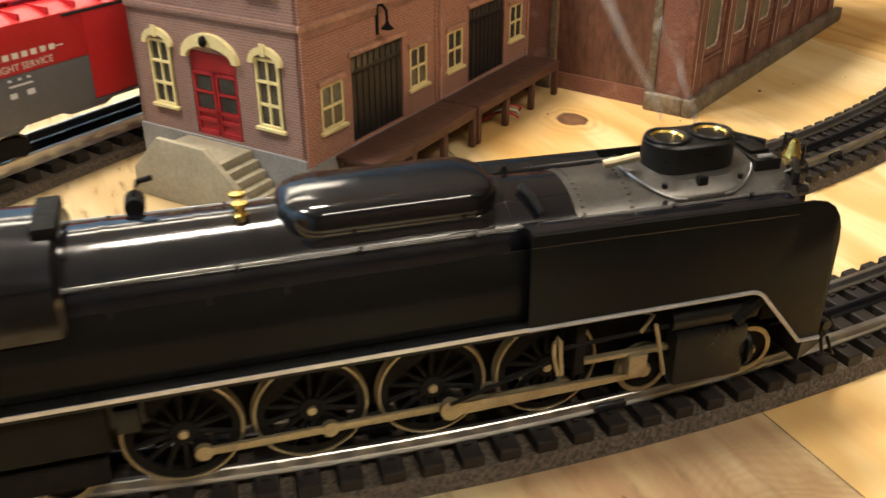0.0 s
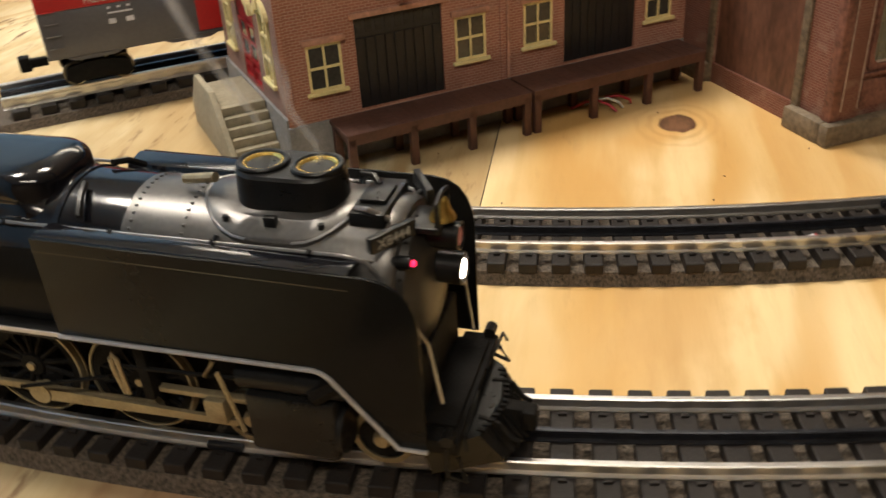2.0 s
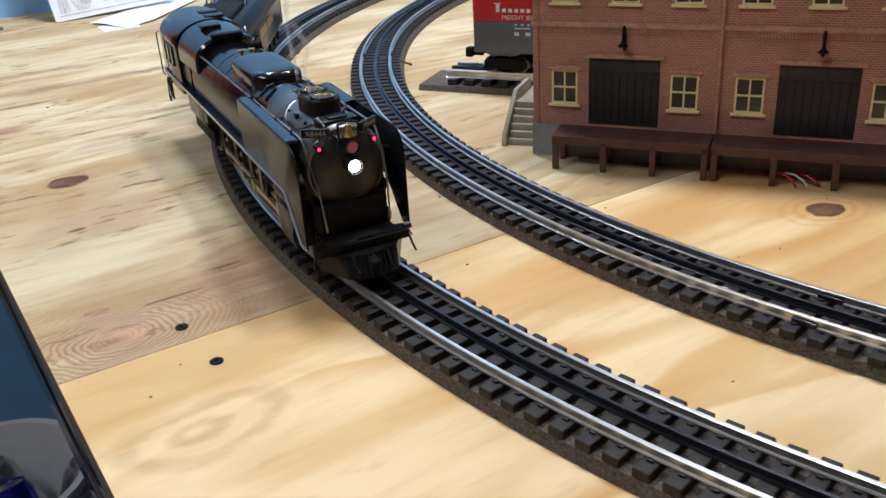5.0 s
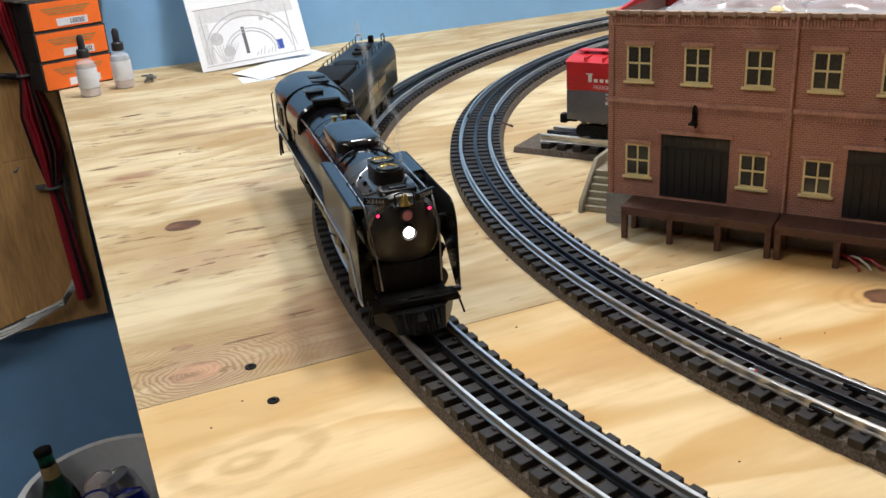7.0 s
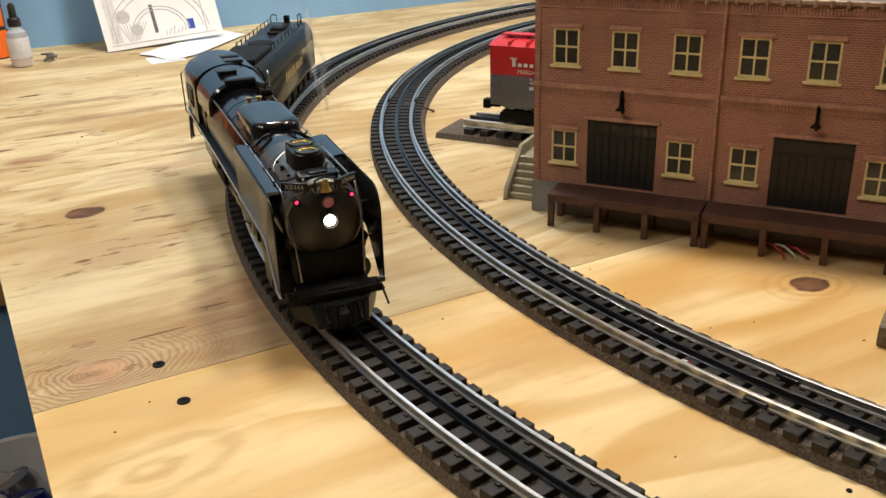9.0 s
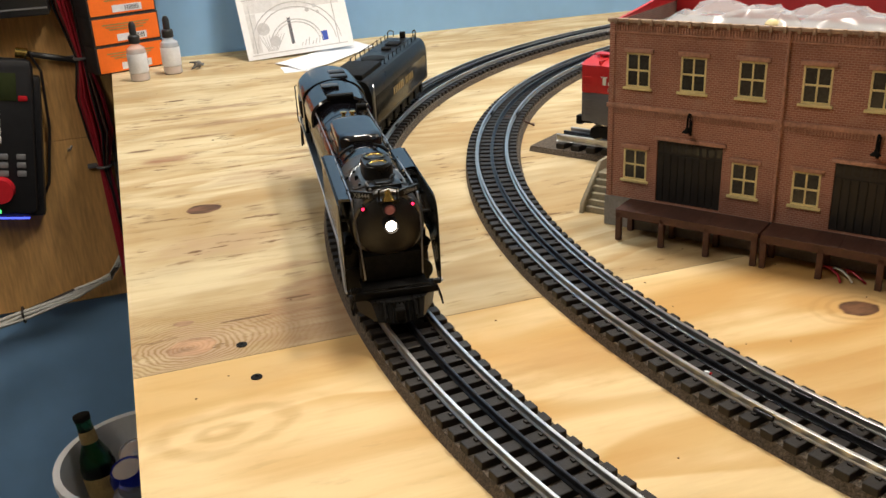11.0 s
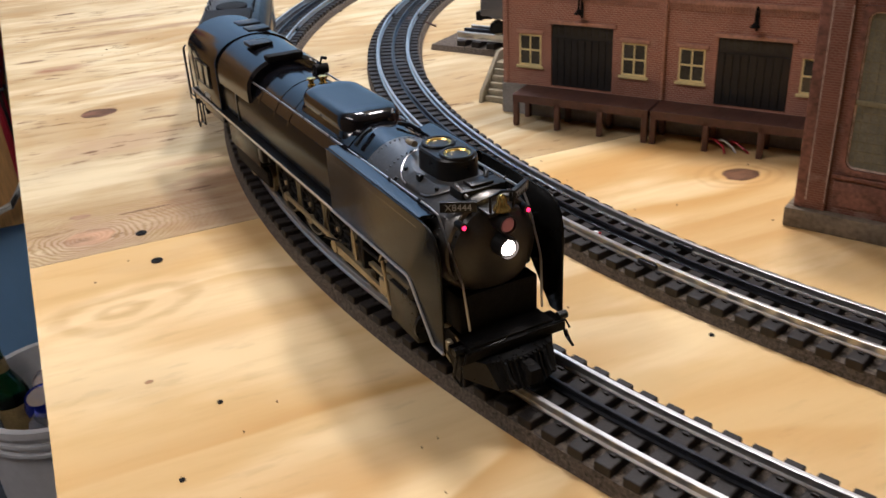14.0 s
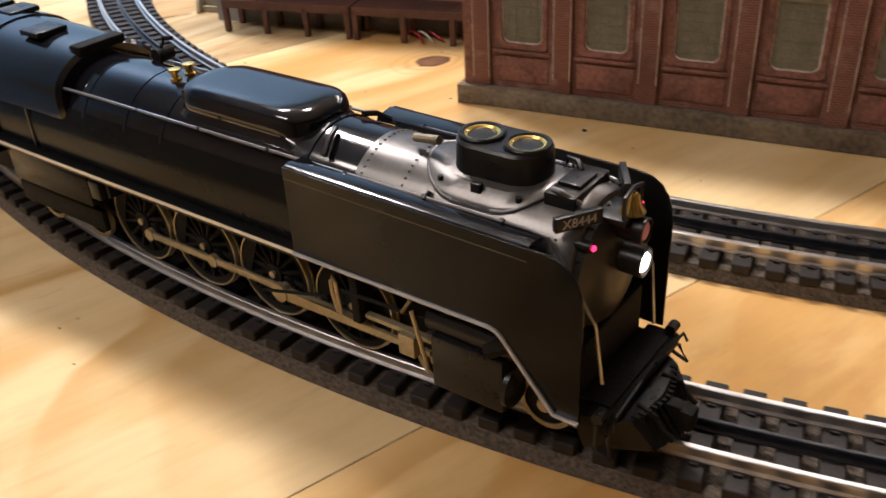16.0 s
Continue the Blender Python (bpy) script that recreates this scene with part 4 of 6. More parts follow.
    for k in range(-6, 7):
        y = k * 0.0027
        f = 1 - (abs(k) / 6.5) ** 1.6
        box(0.1440 + 0.006 * f, 0.1470 + 0.0048 * f, y - 0.0006, y + 0.0006, 0.0145, 0.0156, bm=slat)
        rod((0.1455 + 0.0048 * f, y * 1.06, 0.0148), (0.1508 + 0.0086 * f, y, 0.0028), 0.0007, 6, slat)
    part("pilot_bar", slat, "matt", pil)
    cp = part("coupler", box(0.1440, 0.1590, -0.0028, 0.0028, 0.0070, 0.0140, 0.0008), "matt", eng)
    part("knuckle", box(0.1570, 0.1620, -0.0045, 0.0020, 0.0065, 0.0145, 0.001), "matt", cp)
    for s in (1, -1):
        part("step_iron", tube([(0.1380, s * 0.0300, 0.0180), (0.1390, s * 0.0325, 0.0090), (0.1450, s * 0.0320, 0.0070), (0.1420, s * 0.0300, 0.0150)], 0.0008, 6), "satin", beam)
        part("end_lamp", rod((0.1390, s * 0.0270, 0.0222), (0.1390, s * 0.0320, 0.0222), 0.0022, 8), "satin", beam)
        part("brake_hose", tube([(0.1440, s * 0.0100, 0.0150), (0.1510, s * 0.0110, 0.0140), (0.1540, s * 0.0110, 0.0090), (0.1580, s * 0.0105, 0.0070)], 0.0010, 6), "matt", eng)
        part("lift_lever", tube([(0.1430, s * 0.0060, 0.0225), (0.1440, s * 0.0280, 0.0225), (0.1450, s * 0.0300, 0.0180)], 0.0006, 5), "satin", eng)
    part("deck", box(0.1180, 0.1400, -0.0235, 0.0235, 0.0207, 0.0222, 0.0004), "matt", eng)
    # wheels
    t_me, w_me, s_me = spoked_wheel(DRIVER_R, 14, 0.0034)
    t_me, w_me, s_me = finish(t_me, "tyre"), finish(w_me, "matt"), finish(s_me, "matt")
    hub = finish(rod((0, -0.0030, 0), (0, -0.0012, 0), 0.0017, 12), "rod")
    for x in DRIVER_X:
        for s in (1, -1):
            w = wheel(eng, x, s * 0.0178, DRIVER_Z, DRIVER_R, s, t_me, w_me, hub, s_me, 14)
    st_t, st_w = spoked_wheel(0.0112, 0, 0.0030)
    st_t, st_w = finish(st_t, "tyre"), finish(st_w, "matt")
    hub2 = finish(lathe([(0.0001, -0.0036), (0.0024, -0.0036), (0.0030, -0.0030), (0.0034, -0.0010), (0.0001, -0.0010)], 16, axis="y"), "rod")
    for x in (0.0640, 0.1125, -0.1560, -0.1950):
        for s in (1, -1):
            wheel(eng, x, s * 0.0178, 0.0077, 0.0112, s, st_t, st_w, hub2)
    part("lead_truck_frame", box(0.0560, 0.1230, -0.0130, 0.0130, 0.0060, 0.0130, 0.001), "matt", eng)
    for s in (1, -1):
        part("trailing_truck_frame", box(-0.2130, -0.1400, min(s * 0.0215, s * 0.0250), max(s * 0.0215, s * 0.0250), 0.0060, 0.0180, 0.0012), "matt", eng)
        # rods, at the lowest point of their crank circle
        cr = CRANK
        side = bmesh.new()
        yy0, yy1 = min(s * 0.0215, s * 0.0232), max(s * 0.0215, s * 0.0232)
        box(DRIVER_X[3] - 0.003, DRIVER_X[0] + 0.003, yy0, yy1, DRIVER_Z - 0.0016, DRIVER_Z + 0.0016, 0.0004, side)
        for x in DRIVER_X:
            rod((x, yy0 - 0.0004, DRIVER_Z), (x, yy1 + 0.0004, DRIVER_Z), 0.0031, 14, side)
        r1 = part("coupling_rod", side, "rod", eng, "dull brass coupling rod", at=pose(0, 0, -cr))
        RODS.append((r1, cr, s))
        main = bmesh.new()
        ym0, ym1 = min(s * 0.0240, s * 0.0256), max(s * 0.0240, s * 0.0256)
        plate([(DRIVER_X[1], DRIVER_Z - 0.0030), (0.0560, DRIVER_Z - 0.0012), (0.0560, DRIVER_Z + 0.0012), (DRIVER_X[1], DRIVER_Z + 0.0024)], "y", ym0, ym1, main)
        rod((DRIVER_X[1], ym0 - 0.0005, DRIVER_Z), (DRIVER_X[1], ym1 + 0.0005, DRIVER_Z), 0.0044, 16, main)
        r2 = part("main_rod", main, "rod", eng, "dull brass main rod", at=pose(0, 0, -cr))
        RODS.append((r2, cr * 0.98, s))
    return eng


def build_tender():
    ten = thing("tender", pose(0, 0, 0), "black model coal tender with rounded sides and pale lettering", "model train")
    half = 0.1420

    def sec(x, w, top):
        return [(x, -w, 0.0220), (x, -w, top - 0.024)] + [(x, -w + 0.0115 * (1 - math.cos(radians(a))), top - 0.024 + 0.020 * math.sin(radians(a))) for a in (20, 40, 60, 75, 90)] + \
               [(x, w - 0.0115 * (1 - math.cos(radians(a))), top - 0.024 + 0.020 * math.sin(radians(a))) for a in (90, 75, 60, 40, 20)] + [(x, w, top - 0.024), (x, w, 0.0220)]
    tank = part("tank", loft([sec(-half, 0.0300, 0.0800), sec(-half + 0.003, 0.0325, 0.0815), sec(half - 0.004, 0.0325, 0.0815), sec(half, 0.0315, 0.0800)]), "satin", ten, "black welded water tank")
    part("coal_bunker", plate([(0.055, -0.021), (0.1400, -0.021), (0.1400, 0.021), (0.055, 0.021)], "z", 0.0770, 0.0830, bevel=0.001), "matt", ten)
    oval = [(0.018 * math.cos(a) + 0.020, 0.015 * math.sin(a)) for a in [2 * math.pi * k / 24 for k in range(24)]]
    part("bunker_hatch", plate(oval, "z", 0.0765, 0.0795, bevel=0.0008), "matt", ten)
    part("water_hatch", box(-0.0950, -0.0700, -0.0090, 0.0090, 0.0765, 0.0805, 0.0012), "matt", ten)
    part("filler_cap", lathe([(0.0065, 0), (0.0065, 0.003), (0.0050, 0.0042), (0.0001, 0.0046)], 18), "matt", ten, at=pose(-0.045, 0, 0.0768))
    part("rear_lamp", box(-0.1400, -0.1330, -0.0035, 0.0035, 0.0770, 0.0860, 0.0006), "matt", ten)
    for s in (1, -1):
        part("rear_rail", tube([(-0.1300, s * 0.0200, 0.0780), (-0.1310, s * 0.0200, 0.0860), (-0.1360, s * 0.0180, 0.0880), (-0.1400, s * 0.0140, 0.0860), (-0.1400, s * 0.0140, 0.0790)], 0.0009, 6), "satin", ten)
        top_rail = part("top_rail", rod((-0.1250, s * 0.0215, 0.0835), (0.0500, s * 0.0215, 0.0835), 0.0005, 5), "satin", ten)
        for k in range(9):
            x = -0.120 + k * 0.0205
            part("rail_post", rod((x, s * 0.0215, 0.0770), (x, s * 0.0215, 0.0845), 0.0007, 5), "satin", top_rail)
        part("side_panel", box(-0.1300, 0.1300, min(s * 0.0324, s * 0.0330), max(s * 0.0324, s * 0.0330), 0.0250, 0.0560, 0.0002), "shield", ten, "smooth tank side with a warm sheen")
        # illegible lettering along the side
        bar = bmesh.new()
        for k in range(12):
            if k != 5:
                x = -0.050 + k * 0.0088
                box(x, x + 0.0052, min(s * 0.0330, s * 0.0333), max(s * 0.0330, s * 0.0333), 0.0400, 0.0490, bm=bar)
        part("lettering_bar", bar, "gold", ten, "row of pale gold letter-size bars", smooth=False)
        part("side_frame", box(-0.1300, 0.1250, min(s * 0.0235, s * 0.0265), max(s * 0.0235, s * 0.0265), 0.0060, 0.0215, 0.001), "matt", ten)
        for k in range(7):
            x = -0.115 + k * 0.0370
            part("axle_box", box(x - 0.005, x + 0.005, min(s * 0.0262, s * 0.0290), max(s * 0.0262, s * 0.0290), 0.0050, 0.0150, 0.0008), "matt", ten)
        part("cab_grab", tube([(half - 0.002, s * 0.0330, 0.0250), (half + 0.001, s * 0.0345, 0.0270), (half + 0.001, s * 0.0345, 0.0700), (half - 0.002, s * 0.0330, 0.0720)], 0.0007, 6), "steel", ten)
    part("chassis", box(-0.1400, 0.1400, -0.0220, 0.0220, 0.0120, 0.0230), "matt", ten, smooth=False)
    part("drawbar", box(0.1400, 0.1560, -0.0030, 0.0030, 0.0130, 0.0160), "matt", ten, smooth=False)
    t_me, w_me = spoked_wheel(0.0110, 0, 0.0030)
    t_me, w_me = finish(t_me, "tyre"), finish(w_me, "matt")
    for k in range(7):
        for s in (1, -1):
            wheel(ten, -0.115 + k * 0.0370, s * 0.0178, 0.0075, 0.0110, s, t_me, w_me)
    return ten


engine, tender = build_engine(), build_tender()


def build_smoke(x, path, r0, r1):
    """A rising wisp in nested skins, so that it thins out at its edges."""
    w = thing("smoke_wisp", pose(0, 0, 0), "thin white wisp of smoke above the locomotive chimney", "smoke", "smoke wisps")
    n = len(path) - 1
    for k, f in enumerate((1.0, 0.72, 0.45, 0.25)):
        skin = tube([(x + a, b, c) for a, b, c in path], [(r0 + (r1 - r0) * i / n) * f * (1 if i < n else 0.15) for i in range(n + 1)], 10)
        part("smoke_skin", skin, "smoke", w)
    for ob in w.children:
        ob.visible_shadow = False
    return w


def rising(length, back, side, sway):
    return [(-back * (k / 14) ** 1.2 + sway * math.sin(k * 0.9) * k / 14, side * (k / 14) ** 1.4 + sway * math.cos(k * 0.7) * k / 14, 0.098 + length * k / 14) for k in range(15)]


wisps = [build_smoke(0.0745, rising(0.090, 0.055, 0.004, 0.0022), 0.0012, 0.0036), build_smoke(0.0930, rising(0.045, 0.022, 0.003, 0.0030), 0.0014, 0.0026)]


# ---- the freight station ----
# station space: x along the front, y into the house, z up
def framed(parent, name, x0, x1, z0, z1, y, face, lights=(2, 2), frame_mat="cream", pane_mat="pane", bar=0.0016, proud=0.0012):
    """A sash window in a wall's plane. face maps (a, d, z), with d the depth outward, into the wall's parent space."""
    def slab(a, b, d0, d1, c, e, bm):
        lo, hi = face(a, d0, c), face(b, d1, e)
        return box(min(lo[0], hi[0]), max(lo[0], hi[0]), min(lo[1], hi[1]), max(lo[1], hi[1]), c, e, bm=bm)
    win = part(name, slab(x0, x1, -0.0012, -0.0006, z0, z1, bmesh.new()), pane_mat, parent, smooth=False)
    fr = bmesh.new()
    for a, b, c, e in ((x0, x0 + bar, z0, z1), (x1 - bar, x1, z0, z1), (x0 + bar, x1 - bar, z0, z0 + bar), (x0 + bar, x1 - bar, z1 - bar, z1)):
        slab(a, b, -0.0006, proud, c, e, fr)
    part("window_frame", fr, frame_mat, win, smooth=False)
    nx, nz = lights
    for k in range(1, nx):
        xm = x0 + (x1 - x0) * k / nx
        part("glazing_bar", slab(xm - bar * 0.45, xm + bar * 0.45, -0.0005, proud * 0.6, z0 + bar, z1 - bar, bmesh.new()), frame_mat, win, smooth=False)
    for k in range(1, nz):
        zm = z0 + (z1 - z0) * k / nz
        part("glazing_bar", slab(x0 + bar, x1 - bar, -0.0005, proud * 0.8, zm - bar * 0.5, zm + bar * 0.5, bmesh.new()), frame_mat, win, smooth=False)
    return win


def wall_with_holes(length, height, holes, to_space, depth=0.004):
    """A wall slab with true openings through it."""
    bm = bmesh.new()
    xs = sorted({0.0, length, *[h[0] for h in holes], *[h[1] for h in holes]})
    zs = sorted({0.0, height, *[h[2] for h in holes], *[h[3] for h in holes]})
    made = {}

    def vert(i, j, d):
        if (i, j, d) not in made:
            made[i, j, d] = bm.verts.new(to_space(xs[i], -depth if d else 0.0, zs[j]))
        return made[i, j, d]

    def solid(i, j):
        if not (0 <= i < len(xs) - 1 and 0 <= j < len(zs) - 1):
            return False
        x, z = (xs[i] + xs[i + 1]) / 2, (zs[j] + zs[j + 1]) / 2
        return not any(h[0] <= x <= h[1] and h[2] <= z <= h[3] for h in holes)
    for i in range(len(xs) - 1):
        for j in range(len(zs) - 1):
            if not solid(i, j):
                continue
            for d in (0, 1):
                bm.faces.new((vert(i, j, d), vert(i + 1, j, d), vert(i + 1, j + 1, d), vert(i, j + 1, d)))
            for di, dj, p, q in ((-1, 0, (0, 0), (0, 1)), (1, 0, (1, 0), (1, 1)), (0, -1, (0, 0), (1, 0)), (0, 1, (0, 1), (1, 1))):
                if not solid(i + di, j + dj):
                    bm.faces.new((vert(i + p[0], j + p[1], 0), vert(i + q[0], j + q[1], 0), vert(i + q[0], j + q[1], 1), vert(i + p[0], j + p[1], 1)))
    return bm


def build_station():
    house = thing("freight_station", STATION, "two-storey brown brick model freight station with cream windows", "model building")
    length, depth, high = 0.2960, 0.1420, 0.1860
    front = lambda a, d, z: (a, -d, z)
    end = lambda a, d, z: (-d, a, z)
    bay = 0.1480
    lows, ups, doors = [], [], []
    for b in (0.0, bay):
        lows += [(b + 0.0155 + k * 0.0980, b + 0.0375 + k * 0.0980) for k in (0, 1)]
        doors.append((b + 0.0470, b + 0.1050))
        ups += [(b + 0.0155 + k * 0.0490, b + 0.0375 + k * 0.0490) for k in (0, 1, 2)]
    holes = [(a, b, 0.0470, 0.0755) for a, b in lows] + [(a, b, 0.1310, 0.1605) for a, b in ups] + [(a, b, 0.0300, 0.0865) for a, b in doors]
    fw = part("front_wall", wall_with_holes(length, high, holes, front), "brick_front", house, smooth=False)
    for a, b, z0, z1 in [(*w, 0.0470, 0.0755) for w in lows] + [(*w, 0.1310, 0.1605) for w in ups]:
        framed(fw, "window", a, b, z0, z1, 0, front, (2, 2), proud=0.0004)
        part("window_sill", box(a - 0.0022, b + 0.0022, -0.0026, 0.0, z0 - 0.0022, z0, 0.0003), "cream", fw)
        part("lintel", box(a - 0.0024, b + 0.0024, -0.0020, 0.0, z1 + 0.0004, z1 + 0.0040, 0.0003), "brick_trim", fw)
    for a, b in doors:
        part("lintel", box(a - 0.0030, b + 0.0030, -0.0022, 0.0, 0.0868, 0.0900, 0.0003), "brick_trim", fw)
        dr = part("freight_door", box(a, b, 0.0016, 0.0030, 0.0300, 0.0865), "dark_door", fw, "black plank freight door", smooth=False)
        n = 9
        for k in range(n):
            x = a + (b - a) * (k + 0.5) / n
            part("plank", box(x - (b - a) / n * 0.42, x + (b - a) / n * 0.42, 0.0008, 0.0017, 0.0304, 0.0740, 0.0002), "dark_door", dr, smooth=False)
            part("pane", box(x - (b - a) / n * 0.32, x + (b - a) / n * 0.32, 0.0010, 0.0017, 0.0770, 0.0845), "pane", dr, smooth=False)
        lamp = thing("wall_lamp", STATION @ pose((a + b) / 2, 0, 0.0960), "small black gooseneck lamp on the brick front", "lamp", "station wall lamps")
        part("arm", tube([(0, -0.0010, 0.0160), (0, -0.0050, 0.0175), (0, -0.0080, 0.0140), (0, -0.0085, 0.0060)], 0.0010, 6), "matt", lamp)
        part("shade", lathe([(0.0012, 0.0), (0.0016, -0.0015), (0.0042, -0.0040), (0.0040, -0.0044), (0.0008, -0.0030)], 12), "matt", lamp, at=pose(0, -0.0085, 0.0070))
        part("bracket", box(-0.0012, 0.0012, -0.0012, 0.0, -0.002, 0.018, 0.0002), "matt", lamp)
    # end wall with the red double door
    ew_holes = [(0.0155, 0.0370, 0.0500, 0.0930), (0.1050, 0.1265, 0.0500, 0.0930), (0.0515, 0.0905, 0.0350, 0.0900),
                (0.0155, 0.0370, 0.1310, 0.1605), (0.1050, 0.1265, 0.1310, 0.1605), (0.0600, 0.0820, 0.1310, 0.1605)]
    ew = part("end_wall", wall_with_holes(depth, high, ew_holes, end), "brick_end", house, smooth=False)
    for a, b, c, e in ew_holes:
        if c < 0.04:
            continue
        framed(ew, "window", a + 0.0016, b - 0.0016, c, e, 0, end, (2, 3) if c < 0.1 else (2, 2), proud=0.0012)
        part("window_sill", box(-0.0026, 0.0, a - 0.001, b + 0.001, c - 0.0022, c, 0.0003), "cream", ew)
        mid = (a + b) / 2
        if c < 0.1:
            w = (b - a) / 2 + 0.0022
            arch = [(mid + w * math.cos(radians(t)), e - 0.003 + 0.0105 * math.sin(radians(t))) for t in range(0, 181, 15)] + \
                   [(mid + (w - 0.004) * math.cos(radians(t)), e - 0.003 + 0.0062 * math.sin(radians(t))) for t in range(180, -1, -15)]
            hood = part("arched_hood", plate(arch, "x", -0.0028, 0.0), "cream", ew, "cream arched window hood", smooth=False)
            part("keystone", plate([(mid - 0.0016, e + 0.002), (mid + 0.0016, e + 0.002), (mid + 0.0022, e + 0.0095), (mid - 0.0022, e + 0.0095)], "x", -0.0036, -0.0028), "cream", hood, smooth=False)
        else:
            part("lintel", box(-0.0020, 0.0, a - 0.001, b + 0.001, e + 0.0004, e + 0.0040, 0.0003), "brick_trim", ew)
    dd = part("double_door", box(0.0014, 0.0030, 0.0515, 0.0905, 0.0350, 0.0900), "red_door", ew, "red panelled double door", smooth=False)
    for y0 in (0.0523, 0.0715):
        leaf = bmesh.new()
        y1 = y0 + 0.0182
        for a, b, c, e in ((y0, y0 + 0.002, 0.0352, 0.0770), (y1 - 0.002, y1, 0.0352, 0.0770), (y0, y1, 0.0352, 0.0385), (y0, y1, 0.0440, 0.0465), (y0, y1, 0.0500, 0.0525), (y0, y1, 0.0630, 0.0648), (y0, y1, 0.0750, 0.0770)):
            box(0.0002, 0.0014, a, b, c, e, bm=leaf)
        lf = part("door_leaf", leaf, "red_door", dd, smooth=False)
        for c, e in ((0.0530, 0.0625), (0.0652, 0.0745)):
            part("door_pane", box(0.0008, 0.0015, y0 + 0.003, y1 - 0.003, c, e), "pane", lf, smooth=False)
    part("transom", box(0.0006, 0.0014, 0.0523, 0.0897, 0.0785, 0.0890), "red_door", dd, smooth=False)
    mid, w = 0.0710, 0.0235
    arch = [(mid + w * math.cos(radians(t)), 0.0860 + 0.0165 * math.sin(radians(t))) for t in range(0, 181, 12)] + [(mid + (w - 0.0045) * math.cos(radians(t)), 0.0860 + 0.0085 * math.sin(radians(t))) for t in range(180, -1, -12)]
    part("arched_hood", plate(arch, "x", -0.0032, 0.0), "cream", ew, "cream arched door hood", smooth=False)
    part("door_lamp", ball((-0.0060, mid, 0.0985), 0.0026, scale=(1, 1, 1.4)), "matt", ew)
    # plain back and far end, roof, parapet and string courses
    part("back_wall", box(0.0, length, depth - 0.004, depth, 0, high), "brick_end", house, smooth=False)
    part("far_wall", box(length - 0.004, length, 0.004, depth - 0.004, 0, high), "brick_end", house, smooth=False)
    part("roof", box(0.004, length - 0.004, 0.004, depth - 0.004, high - 0.016, high - 0.013), "roof", house, smooth=False)
    part("parapet_lining", box(0.004, length - 0.004, depth - 0.006, depth - 0.004, high - 0.013, high + 0.014), "car_red", house, "dark red parapet at the back", smooth=False)
    part("gable_parapet", plate([(0.0, high), (depth, high), (depth, high + 0.012)], "x", 0.0005, 0.0035), "car_red", house, smooth=False)
    cornice = part("cornice", box(-0.0024, length + 0.0010, -0.0026, 0.0022, high, high + 0.0030, 0.0005), "cornice", house)
    for k in range(27):
        x = 0.004 + k * 0.0109
        part("corbel", box(x, x + 0.0028, -0.0036, -0.0006, high - 0.0016, high + 0.0036, 0.0004), "cornice", cornice)
    part("frieze", box(-0.0010, length, -0.0012, 0.0, high - 0.0090, high - 0.0076), "brick_trim", house, smooth=False)
    part("string_course", box(-0.0020, length, -0.0018, 0.0, 0.1115, 0.1155, 0.0003), "brick_trim", house)
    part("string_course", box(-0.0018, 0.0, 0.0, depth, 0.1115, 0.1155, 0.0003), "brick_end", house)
    dentils = bmesh.new()
    for k in range(118):
        x = 0.0050 + k * 0.00245
        for z0, z1 in ((high - 0.0074, high - 0.0022), (0.1070, 0.1113)):
            box(x, x + 0.0013, -0.0012, 0.0, z0, z1, bm=dentils)
    tagged(part("dentil", dentils, "brick_trim", house, smooth=False), kind="stuff")
    for x in (0.0000, bay - 0.0022, length - 0.0044):
        part("pilaster", box(x - (0.0006 if x == 0 else 0), x + 0.0044, -0.0011, 0.0, 0.0, high, 0.0002), "brick_front", house)
    part("downpipe", rod((bay + 0.0030, -0.0022, 0.0300), (bay + 0.0030, -0.0022, high), 0.0012, 8), "brick_trim", house)
    part("foundation", box(-0.0016, length, -0.0020, 0.0, 0.0, 0.0285, 0.0003), "foundation", house, smooth=False)
    part("foundation", box(-0.0020, 0.0, 0.0, depth, 0.0, 0.0335, 0.0003), "foundation", house, smooth=False)
    return house


def build_platform(x0, x1, label):
    """A loading platform on posts, one of two set end to end."""
    pf = thing("loading_platform", STATION @ pose(x0, -0.0022, 0), label, "platform", "loading platforms")
    ln = x1 - x0
    dk = part("deck", box(0, ln, -0.0300, 0.0, 0.0262, 0.0282, 0.0003), "deck", pf)
    n = 14
    for k in range(n):
        part("plank", box(ln * k / n + 0.00006, ln * (k + 1) / n - 0.00006, -0.0303, -0.0001, 0.0282, 0.0292, 0.0002), "deck", dk, smooth=False)
    part("fascia", box(0.0005, ln - 0.0005, -0.0312, -0.0302, 0.0222, 0.0290), "deck", pf, smooth=False)
    for k in range(4):
        x = 0.003 + (ln - 0.006) * k / 3
        for y in (-0.0290, -0.0040):
            part("post", box(x - 0.0024, x + 0.0024, y - 0.0022, y + 0.0022, 0.0, 0.0262, 0.0003), "deck", pf)
        part("cross_beam", box(x - 0.0014, x + 0.0014, -0.0265, -0.0065, 0.0215, 0.0261), "deck", pf, smooth=False)


